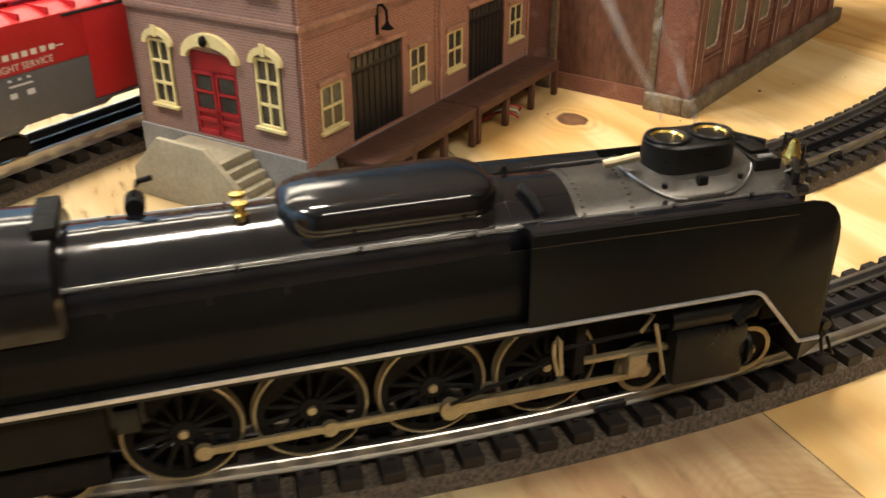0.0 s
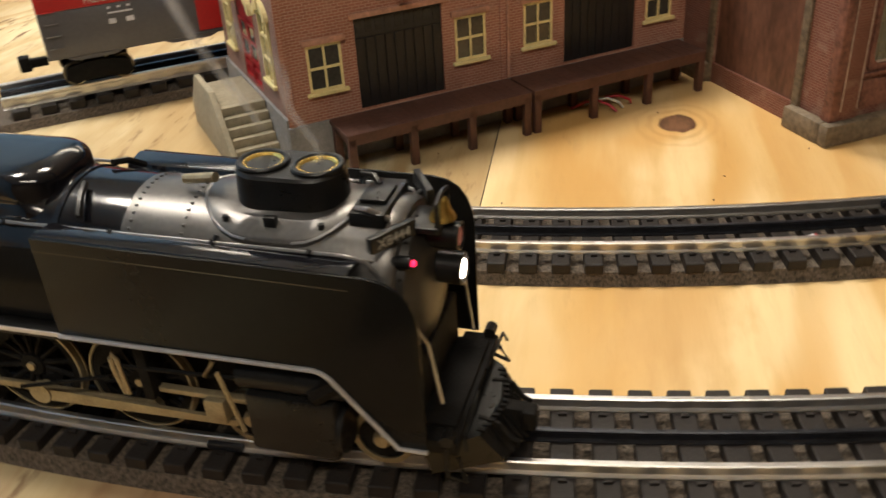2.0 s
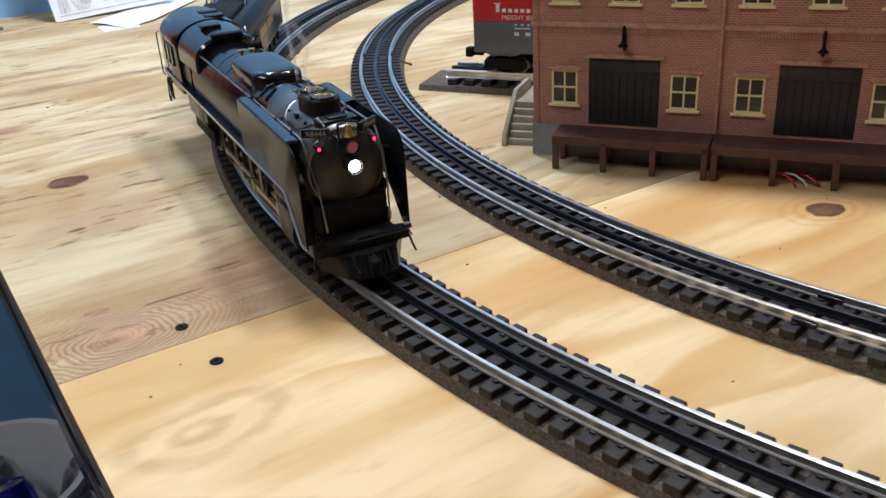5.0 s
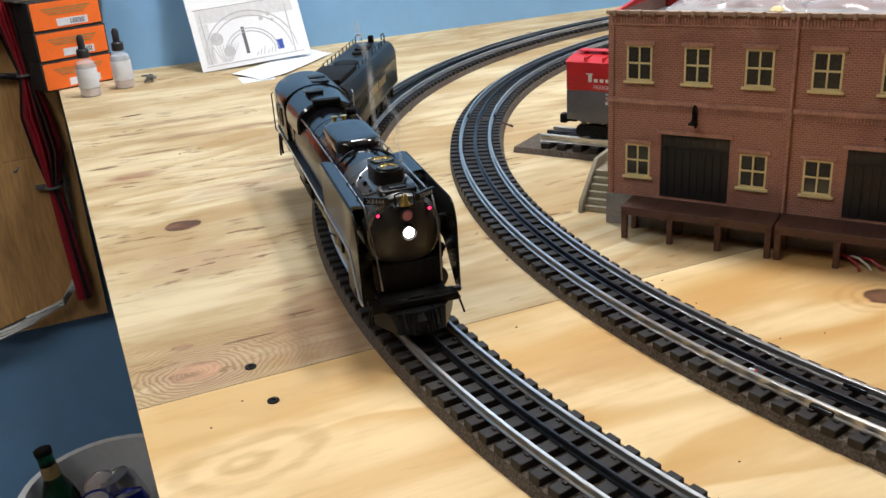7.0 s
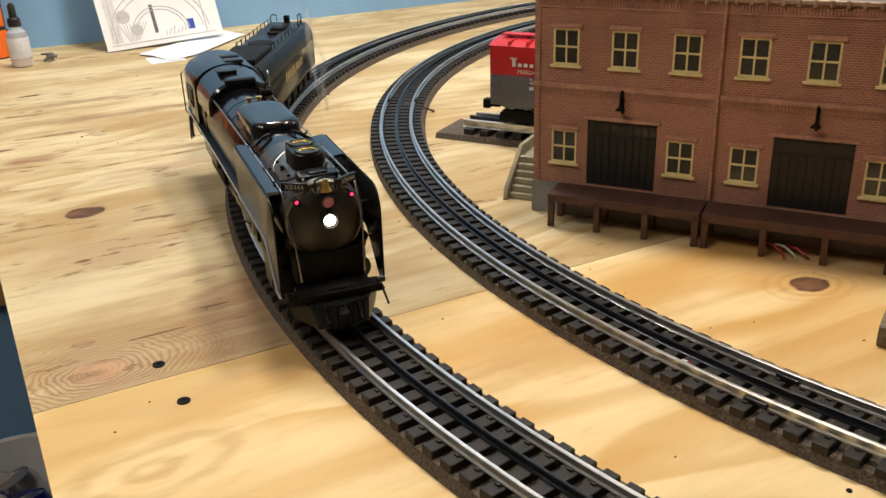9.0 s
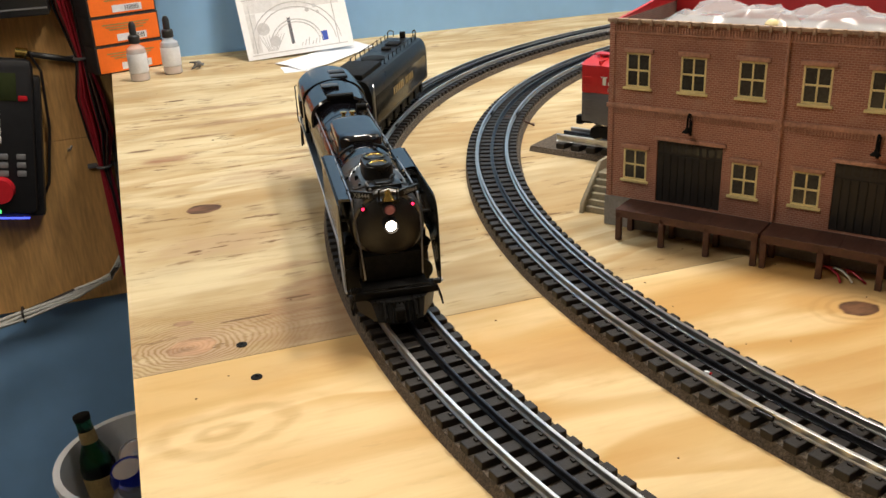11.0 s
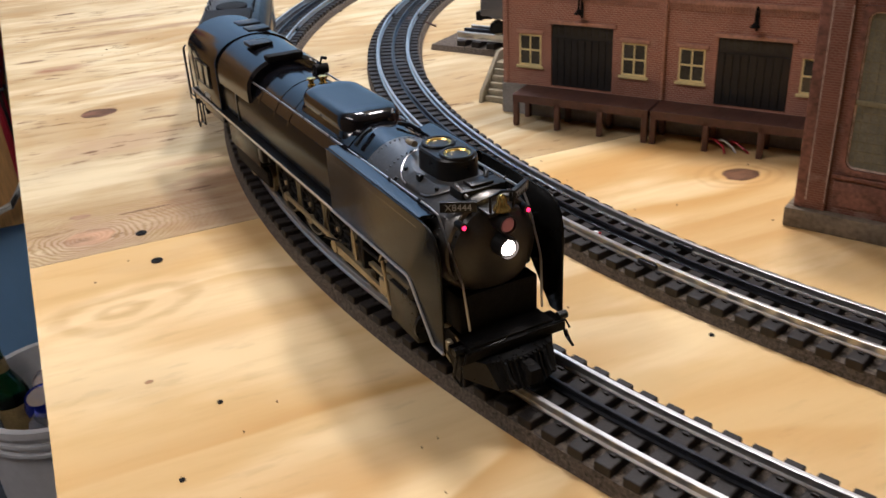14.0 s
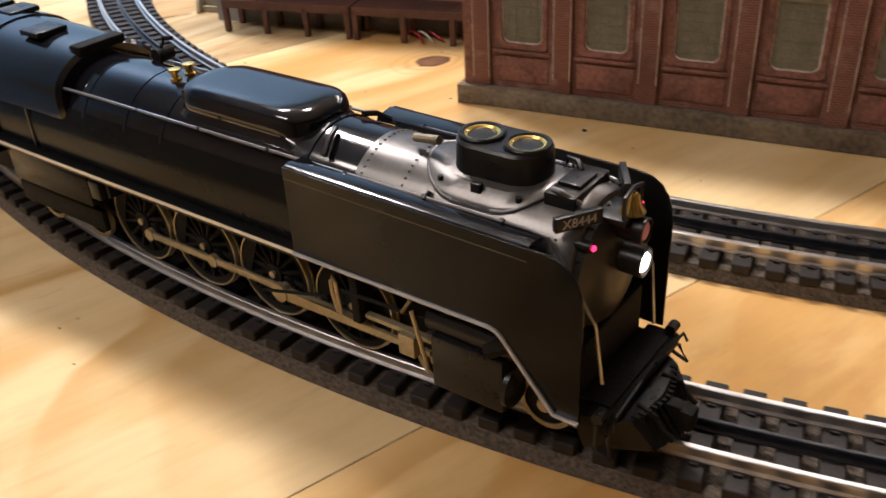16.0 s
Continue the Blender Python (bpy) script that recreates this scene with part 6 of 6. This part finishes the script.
def build_wall_board():
    # here x runs with v, and the room lies towards -y
    bd = thing("wall_board", WALL, "varnished pine board on the blue wall beside the table", "wall board")
    for k, (z0, z1) in enumerate(((-0.470, -0.132), (-0.1315, 0.205), (0.2055, 0.560))):
        part("plank", box(-0.95, -0.001, -0.020, 0.0, z0, z1, 0.0012), "panel_wood", bd, smooth=False)
    front = -0.0205
    wb = thing("wire_bundle", WALL @ pose(0, front, 0), "hanging bundle of dark red and black wires clipped to the board", "wire bundle")
    rnd = random.Random(7)
    for k in range(46):
        a, rr = rnd.uniform(0, 6.28), math.sqrt(rnd.random())
        ox, oy = math.cos(a) * rr, math.sin(a) * rr * 0.7
        pts = []
        for z, cx, sp in ((0.45, -0.072, 0.030), (0.26, -0.066, 0.029), (0.12, -0.056, 0.027), (0.023, -0.049, 0.0090), (-0.05, -0.050, 0.027), (-0.12, -0.044, 0.025), (-0.188, -0.047, 0.0080), (-0.24, -0.045, 0.010), (-0.42, -0.038, 0.014)):
            pts.append((cx + ox * sp + rnd.uniform(-0.002, 0.002), -0.018 + oy * sp, z))
        part("wire", tube(pts, 0.0024, 6), ("wire_red", "wire_brown", "wire_red", "wire_red", "wire_black")[k % 5], wb)
    for z, cx in ((0.023, -0.049), (-0.188, -0.047)):
        clip = thing("cable_clip", WALL @ pose(cx, front, z), "grey plastic cable clip screwed to the board", "cable clip", "cable clips")
        part("ring", tube([(0.0125 * math.cos(a), -0.018 + 0.013 * math.sin(a), 0) for a in [2 * math.pi * k / 16 for k in range(17)]], 0.0030, 6), "tie_wrap", clip)
        part("ear", box(-0.030, -0.012, -0.010, 0.0, -0.004, 0.004, 0.001), "tie_wrap", clip)
        part("ear", box(0.012, 0.030, -0.010, 0.0, -0.004, 0.004, 0.001), "tie_wrap", clip)
    cable = thing("cable_bundle", WALL @ pose(0, front, 0), "sagging bundle of pale grey cables along the board's lower edge", "cable bundle")
    for k in range(15):
        o = [rnd.uniform(-0.012, 0.012) for _ in range(6)]
        pts = [(-0.95, -0.020, -0.60 + o[0]), (-0.60, -0.024 + o[5] * 0.5, -0.545 + o[1]), (-0.36, -0.024, -0.492 + o[2]), (-0.25, -0.024 + o[4] * 0.6, -0.468 + o[3] * 0.6), (-0.14, -0.022, -0.440 + o[4] * 0.7), (-0.075, -0.018, -0.420 + o[1] * 0.5), (-0.045, -0.016, -0.380 + o[2]), (-0.03, -0.012, -0.30), (-0.02, -0.010, -0.10)]
        part("cable", tube(pts, 0.0034, 6), "wire_white" if k < 13 else "wire_black", cable)
    part("wrap", tube([(-0.25, -0.024 + 0.014 * math.cos(a), -0.468 + 0.016 * math.sin(a)) for a in [2 * math.pi * k / 12 for k in range(13)]], 0.0022, 6), "wire_black", cable)
    # hand controller in its wall cradle
    rc = thing("hand_controller", WALL @ pose(-0.222, front - 0.002, -0.108, 0, 9, 0), "black hand controller with keypad and red knob in a wall cradle", "remote control")
    part("cradle", box(-0.078, 0.078, -0.030, 0.0, -0.150, 0.120, 0.006), "plastic", rc, "black plastic cradle")
    body = part("body", box(-0.068, 0.068, -0.056, -0.0305, -0.140, 0.155, 0.015), "plastic", rc)
    part("display", box(-0.045, 0.040, -0.0575, -0.0560, 0.080, 0.130, 0.0005), "screen", body, "dark green display")
    for i in range(3):
        for j in range(4):
            part("key", box(-0.034 + i * 0.0155, -0.0205 + i * 0.0155, -0.0590, -0.0560, 0.0500 - j * 0.0165, 0.0635 - j * 0.0165, 0.0015), "pale_key", body)
    for i in range(4):
        for j in range(3):
            part("key", box(-0.056 + i * 0.030, -0.040 + i * 0.030, -0.0585, -0.0560, -0.030 - j * 0.016, -0.019 - j * 0.016, 0.002), "grey_key", body)
    part("side_key", box(0.042, 0.058, -0.0585, -0.0560, 0.080, 0.090, 0.002), "red_knob", body)
    part("knob", rod((0.004, -0.0560, -0.088), (0.004, -0.0740, -0.088), 0.026, 28, r2=0.023), "red_knob", body, "large red control knob")
    part("status_light", box(-0.004, 0.003, -0.0575, -0.0560, -0.134, -0.128), "green_led", body, smooth=False)
    part("charge_glow", box(-0.006, 0.050, -0.034, -0.0305, -0.1535, -0.1505), "blue_led", rc, "blue glowing slot", smooth=False)
    part("lead", tube([(0.050, -0.02, 0.140), (0.060, -0.03, 0.165), (0.080, -0.02, 0.130), (0.090, -0.006, 0.02), (0.085, -0.005, -0.09), (0.060, -0.006, -0.15)], 0.0028, 6), "wire_black", rc)
    part("plug", rod((0.058, -0.010, 0.158), (0.150, -0.010, 0.150), 0.0055, 10), "plastic", rc)
    part("plug_ring", rod((0.038, -0.010, 0.160), (0.058, -0.010, 0.158), 0.010, 14), "brass", rc, "brass coloured plug ring")
    bx = thing("power_box", WALL @ pose(-0.235, front, 0.110), "black plastic power box on the wall board", "power supply")
    part("case", box(-0.16, 0.150, -0.060, 0.0, 0.0, 0.22, 0.004), "plastic", bx)
    part("seam", box(-0.158, 0.148, -0.0606, -0.0600, 0.012, 0.015), "tie_wrap", bx, smooth=False)
    sc = thing("cup_hook", WALL @ pose(-0.105, front, -0.150), "small steel hook screwed into the board", "hook")
    part("hook", tube([(0, 0, 0), (0, -0.012, 0), (0.004, -0.018, 0.004), (0.008, -0.016, 0.010)], 0.0022, 6), "steel", sc)
    kn = thing("board_screw", WALL @ pose(-0.125, front, -0.020), "round screw head in the pine board", "screw")
    part("head", rod((0, 0, 0), (0, -0.003, 0), 0.007, 14), "panel_wood", kn)


def build_bucket():
    m = TABLE @ pose(-0.850, -0.055, FLOOR_Z)
    b = thing("bucket", m, "white plastic bucket full of empty bottles and cans on the floor", "bucket")
    part("shell", lathe([(0.0001, 0.002), (0.125, 0.002), (0.142, 0.350), (0.139, 0.350), (0.122, 0.008), (0.0001, 0.008)], 40), "bucket", b)
    part("rim", lathe([(0.139, 0.340), (0.151, 0.340), (0.151, 0.352), (0.139, 0.352)], 40), "bucket", b)
    for z in (0.318, 0.300):
        part("rib", lathe([(0.140, z), (0.148, z), (0.148, z + 0.006), (0.140, z + 0.006)], 40), "bucket", b)

    def inside(x, y, z, rx, ry):
        return m @ pose(x, y, z, rx, ry, 0)
    bt = thing("beer_bottle", inside(-0.035, -0.070, 0.190, 6, -6), "green glass bottle with a gold label standing in the bucket", "bottle")
    part("glass", lathe([(0.0001, 0.0), (0.030, 0.0), (0.0305, 0.004), (0.0305, 0.130), (0.026, 0.150), (0.0145, 0.178), (0.0130, 0.215), (0.0140, 0.222), (0.0140, 0.230), (0.0001, 0.230)], 28), "bottle_green", bt)
    part("label", lathe([(0.0308, 0.050), (0.0309, 0.051), (0.0309, 0.115), (0.0308, 0.116)], 28), "gold", bt, "gold oval label")
    part("neck_label", lathe([(0.0150, 0.178), (0.0152, 0.179), (0.0140, 0.200), (0.0138, 0.201)], 20), "gold", bt)
    part("mouth", lathe([(0.0142, 0.221), (0.0146, 0.224), (0.0146, 0.230), (0.0110, 0.2312), (0.0001, 0.2312)], 20), "matt", bt)
    for x, y, z, rx, ry, mat, label in ((0.010, -0.015, 0.235, 8, 12, "can_blue", "blue metal drink can in the bucket"), (0.050, -0.052, 0.215, -14, 10, "can_silver", "dented silver drink can in the bucket"),
                                        (-0.030, 0.045, 0.225, 20, -8, "can_silver", "silver drink can in the bucket"), (0.065, 0.030, 0.230, 5, -20, "can_blue", "blue metal drink can in the bucket"),
                                        (-0.085, 0.000, 0.215, 10, 16, "can_silver", "silver drink can in the bucket"), (0.015, 0.095, 0.215, -20, 5, "can_silver", "silver drink can in the bucket")):
        c = thing("drink_can", inside(x, y, z, rx, ry), label, "can", "empty cans")
        part("can", lathe([(0.0001, 0.0), (0.024, 0.0), (0.033, 0.008), (0.033, 0.105), (0.027, 0.118), (0.0265, 0.121), (0.025, 0.121), (0.024, 0.118), (0.0001, 0.118)], 24), mat, c)
        part("lid", lathe([(0.0001, 0.1182), (0.0240, 0.1182), (0.0240, 0.1188), (0.0001, 0.1188)], 20), "can_silver", c)


build_cartons()
build_dropper(-1.085, 0.048, 20, "clear dropper bottle with a black cap and white label")
build_dropper(-1.118, 0.106, -35, "clear dropper bottle with a black cap standing by the cartons")
build_papers()
build_wall_board()
build_bucket()


def build_scraps():
    """Feeder leads beside the rails, and crumbs on the bare wood."""
    for pts, mat, label in (([(-0.118, 0.640, 0.012), (-0.1065, 0.648, 0.0105), (-0.098, 0.656, 0.0075), (-0.092, 0.667, 0.0012), (-0.100, 0.672, 0.0010)], "wire_brown", "short brown feeder lead soldered to the inner track"),
                            ([(-0.300, 0.612, 0.0125), (-0.2910, 0.6175, 0.0085), (-0.280, 0.6235, 0.0015), (-0.268, 0.6245, 0.0010)], "wire_black", "short black feeder lead beside the outer track")):
        w = thing("feeder_wire", pose(0, 0, 0), label, "wire", "feeder wires")
        part("strand", tube(pts, 0.0013, 6), mat, w)
    rnd = random.Random(21)
    bm = bmesh.new()
    for _ in range(110):
        p = TABLE @ Vector((rnd.uniform(-1.0, 0.9), rnd.uniform(0.01, 0.62), 0.0004))
        bmesh.ops.create_cube(bm, size=1.0, matrix=Matrix.Translation(p) @ Matrix.Rotation(rnd.uniform(0, 6.28), 4, "Z") @ Matrix.Diagonal((rnd.uniform(0.0005, 0.0017), rnd.uniform(0.0004, 0.0008), 0.0006, 1)))
    tagged(part("sawdust_crumbs", bm, "crumb", smooth=False), "dark sawdust crumbs and splinters on the plywood", "debris", kind="stuff")
    sc = thing("red_scrap", pose(0.503, 0.384, RAIL_Z - 0.0055, 0, 0, 20), "small red and white scrap on the inner track sleepers", "scrap")
    part("chip", box(-0.0016, 0.0016, -0.0009, 0.0009, 0.0, 0.0014, 0.0003), "label", sc)
    part("red_end", box(0.0017, 0.0032, -0.0008, 0.0008, 0.0001, 0.0012, 0.0003), "red_knob", sc)


build_scraps()


# ---- tracks ----
def build_loop(name, r, a0, a1, label, joints, out):
    """A curved three-rail track on cork: roadbed, three rails, and each sleeper an object of its own."""
    tr = thing(name, pose(0, 0, 0), label, "model track")
    n = int((a1 - a0) * 1.2)
    angs = [a0 + (a1 - a0) * k / n for k in range(n + 1)]

    def sweep(profile):
        return loft([[arc_point(a, r + d, z) for d, z in profile] for a in angs])
    part("roadbed", sweep([(-0.0335, 0.0003), (-0.0308, 0.0068), (out - 0.0026, 0.0068), (out, 0.0003)]), "cork", tr, "gritty brown cork roadbed", smooth=False)
    for nm, d, mat in (("rail", -0.0170, "rail"), ("rail", 0.0170, "rail"), ("centre_rail", 0.0, "rail_dark")):
        h, w = (0.0, 0.0013) if mat == "rail" else (-0.0006, 0.0010)
        part(nm, sweep([(d - 0.0019, 0.0118), (d - 0.0019, 0.0124), (d - 0.0005, 0.0130), (d - 0.0005, 0.0152), (d - w, 0.0158), (d - w, RAIL_Z - 0.0004 + h), (d - w + 0.0004, RAIL_Z + h),
                        (d + w - 0.0004, RAIL_Z + h), (d + w, RAIL_Z - 0.0004 + h), (d + w, 0.0158), (d + 0.0005, 0.0152), (d + 0.0005, 0.0130), (d + 0.0019, 0.0124), (d + 0.0019, 0.0118)]), mat, tr,
             "bright nickel rail" if mat == "rail" else "blackened centre rail")
    tie = finish(box(-0.0045, 0.0045, -0.0288, 0.0288, 0.0064, 0.0118, 0.0007), "tie", smooth=False)
    count = int(radians(a1 - a0) * r / 0.0151)
    rnd = random.Random(5)
    for k in range(count):
        a = a0 + (a1 - a0) * (k + 0.5) / count
        p = arc_point(a, r)
        part("sleeper", tie, None, tr, at=pose(p.x, p.y, 0, 0, 0, a + rnd.uniform(-0.5, 0.5)))
    clips = bmesh.new()
    for k in range(count):
        a = a0 + (a1 - a0) * (k + 0.5) / count
        p = arc_point(a, r)
        m = pose(p.x, p.y, 0, 0, 0, a)
        for d in (-0.0170, 0.0170):
            for e in (-0.0037, 0.0037):
                bmesh.ops.create_cube(clips, size=1.0, matrix=m @ Matrix.Translation((0, d + e, 0.0123)) @ Matrix.Diagonal((0.003, 0.0016, 0.0012, 1)))
    tagged(part("rail_clip", clips, "tie", tr, smooth=False), kind="stuff")
    for a in joints:
        for d in (-0.0170, 0.0170):
            p = arc_point(a, r + d)
            part("rail_joiner", box(-0.007, 0.007, -0.0026, 0.0026, 0.0120, 0.0152, 0.0005), "rail_dark", tr, at=pose(p.x, p.y, 0, 0, 0, a))
    return tr


def build_siding(name, m, length, label):
    """A straight three-rail siding that ends short on its cork."""
    tr = thing(name, m, label, "model track")
    part("roadbed", loft([[(x, d, z) for d, z in ((-0.0345, 0.0003), (-0.0315, 0.0062), (0.0315, 0.0062), (0.0345, 0.0003))] for x in (-0.028, length)]), "cork", tr, smooth=False)
    for nm, d, mat in (("rail", -0.0170, "rail"), ("rail", 0.0170, "rail"), ("centre_rail", 0.0, "rail_dark")):
        part(nm, loft([[(x, d + a, z) for a, z in ((-0.0026, 0.0126), (-0.0007, 0.0140), (-0.0007, 0.0176), (-0.0017, 0.0184), (-0.0017, 0.0202), (-0.0010, 0.0210),
                                                   (0.0010, 0.0210), (0.0017, 0.0202), (0.0017, 0.0184), (0.0007, 0.0176), (0.0007, 0.0140), (0.0026, 0.0126))] for x in (0.0, length)]), mat, tr)
    tie = finish(box(-0.0055, 0.0055, -0.0278, 0.0278, 0.0060, 0.0126, 0.0007), "tie", smooth=False)
    for k in range(int(length / 0.0195)):
        part("sleeper", tie, None, tr, at=pose(0.010 + k * 0.0195, 0, 0))
    return tr


build_loop("outer_loop_track", R_OUT, -118, 62, "outer curved three-rail track with dark sleepers on cork roadbed", (-14.0, 23.6, -39.3), 0.0318)
build_loop("inner_loop_track", R_IN, -118, 62, "inner curved three-rail track with dark sleepers on cork roadbed", (2.75, -43.0), 0.0300)
build_siding("siding_track", SIDING, 0.62, "short straight siding track on cork under the boxcar")
build_siding("siding_track", pose(-0.300, 1.060, 0, 0, 0, 24.0), 0.62, "short straight siding track further back on the table")


def motions():
    # seconds, place on the loop in degrees, heading's lead over the tangent
    run = [(0.0, -17.0, 0.0), (10.9, -17.0, 0.0), (11.3, -16.72, 0.0), (11.7, -15.70, 0.0), (12.0, -14.45, -0.1), (12.3, -12.95, -0.4), (12.5, -11.8, -0.9), (13.0, -8.65, -0.9),
           (13.5, -5.6, -1.6), (14.0, -2.6, -3.2), (14.5, 0.32, -3.4), (15.0, 3.68, -2.6), (15.5, 7.2, -3.3), (16.0, 11.1, -3.1)]

    def at(deg, r, lead=0.0):
        a = radians(deg)
        return pose(TRAIN_CENTRE.x + r * math.sin(a), TRAIN_CENTRE.y - r * math.cos(a), RAIL_Z + 0.0035, 0, 0, deg + lead)
    walk(engine, [(t, at(d, TRAIN_R, h)) for t, d, h in run])
    walk(tender, [(t, at(d - 24.1, TRAIN_R + 0.014)) for t, d, h in run])
    # the smoke leans and sways, then rises away under the ceiling before the train sets off
    home = at(-17.0, TRAIN_R)
    for k, w in enumerate(wisps):
        rows = [(t, home @ pose(0, 0, 0.0, 0, 0, 7 * math.sin(t * 0.9 + k))) for t in (0.0, 1.0, 2.0, 3.0, 4.0, 5.0, 6.0, 7.0, 8.0)]
        rows += [(9.0, home @ pose(-0.02, 0.02, 0.02)), (10.0, home @ pose(-0.10, 0.06, 0.25)), (11.0, home @ pose(-0.20, 0.10, 0.70)), (12.0, home @ pose(-0.28, 0.12, 1.05)), (16.0, home @ pose(-0.40, 0.20, 1.22))]
        walk(w, rows)
    # distance rolled, at even steps once the train sets off
    ts, ds = [r[0] for r in run], [radians(r[1] + 17.0) * TRAIN_R for r in run]
    for ob, (x, y, z), r, s in SPIN:
        step = 0.2 if r > 0.015 else 0.1
        times = [0.0] + [10.9 + step * k for k in range(int(5.1 / step) + 1)] + [16.0]
        rows = []
        for t in times:
            rows.append((t, pose(x, y, z) @ Matrix.Rotation(np.interp(t, ts, ds) / r - (CRANK_LEAD if r > 0.015 else 0.0), 4, "Y") @ pose(0, 0, 0, 0, 0, 0 if s < 0 else 180)))
        walk(ob, rows if times[-1] - times[-2] > 0.02 else rows[:-2] + rows[-1:])
    times = [0.0] + [10.9 + 0.1 * k for k in range(51)] + [16.0]
    for ob, cr, s in RODS:
        rows = []
        for t in times:
            a = np.interp(t, ts, ds) / DRIVER_R - CRANK_LEAD
            rows.append((t, pose(-cr * math.sin(a), 0, -cr * math.cos(a))))
        walk(ob, rows)


motions()
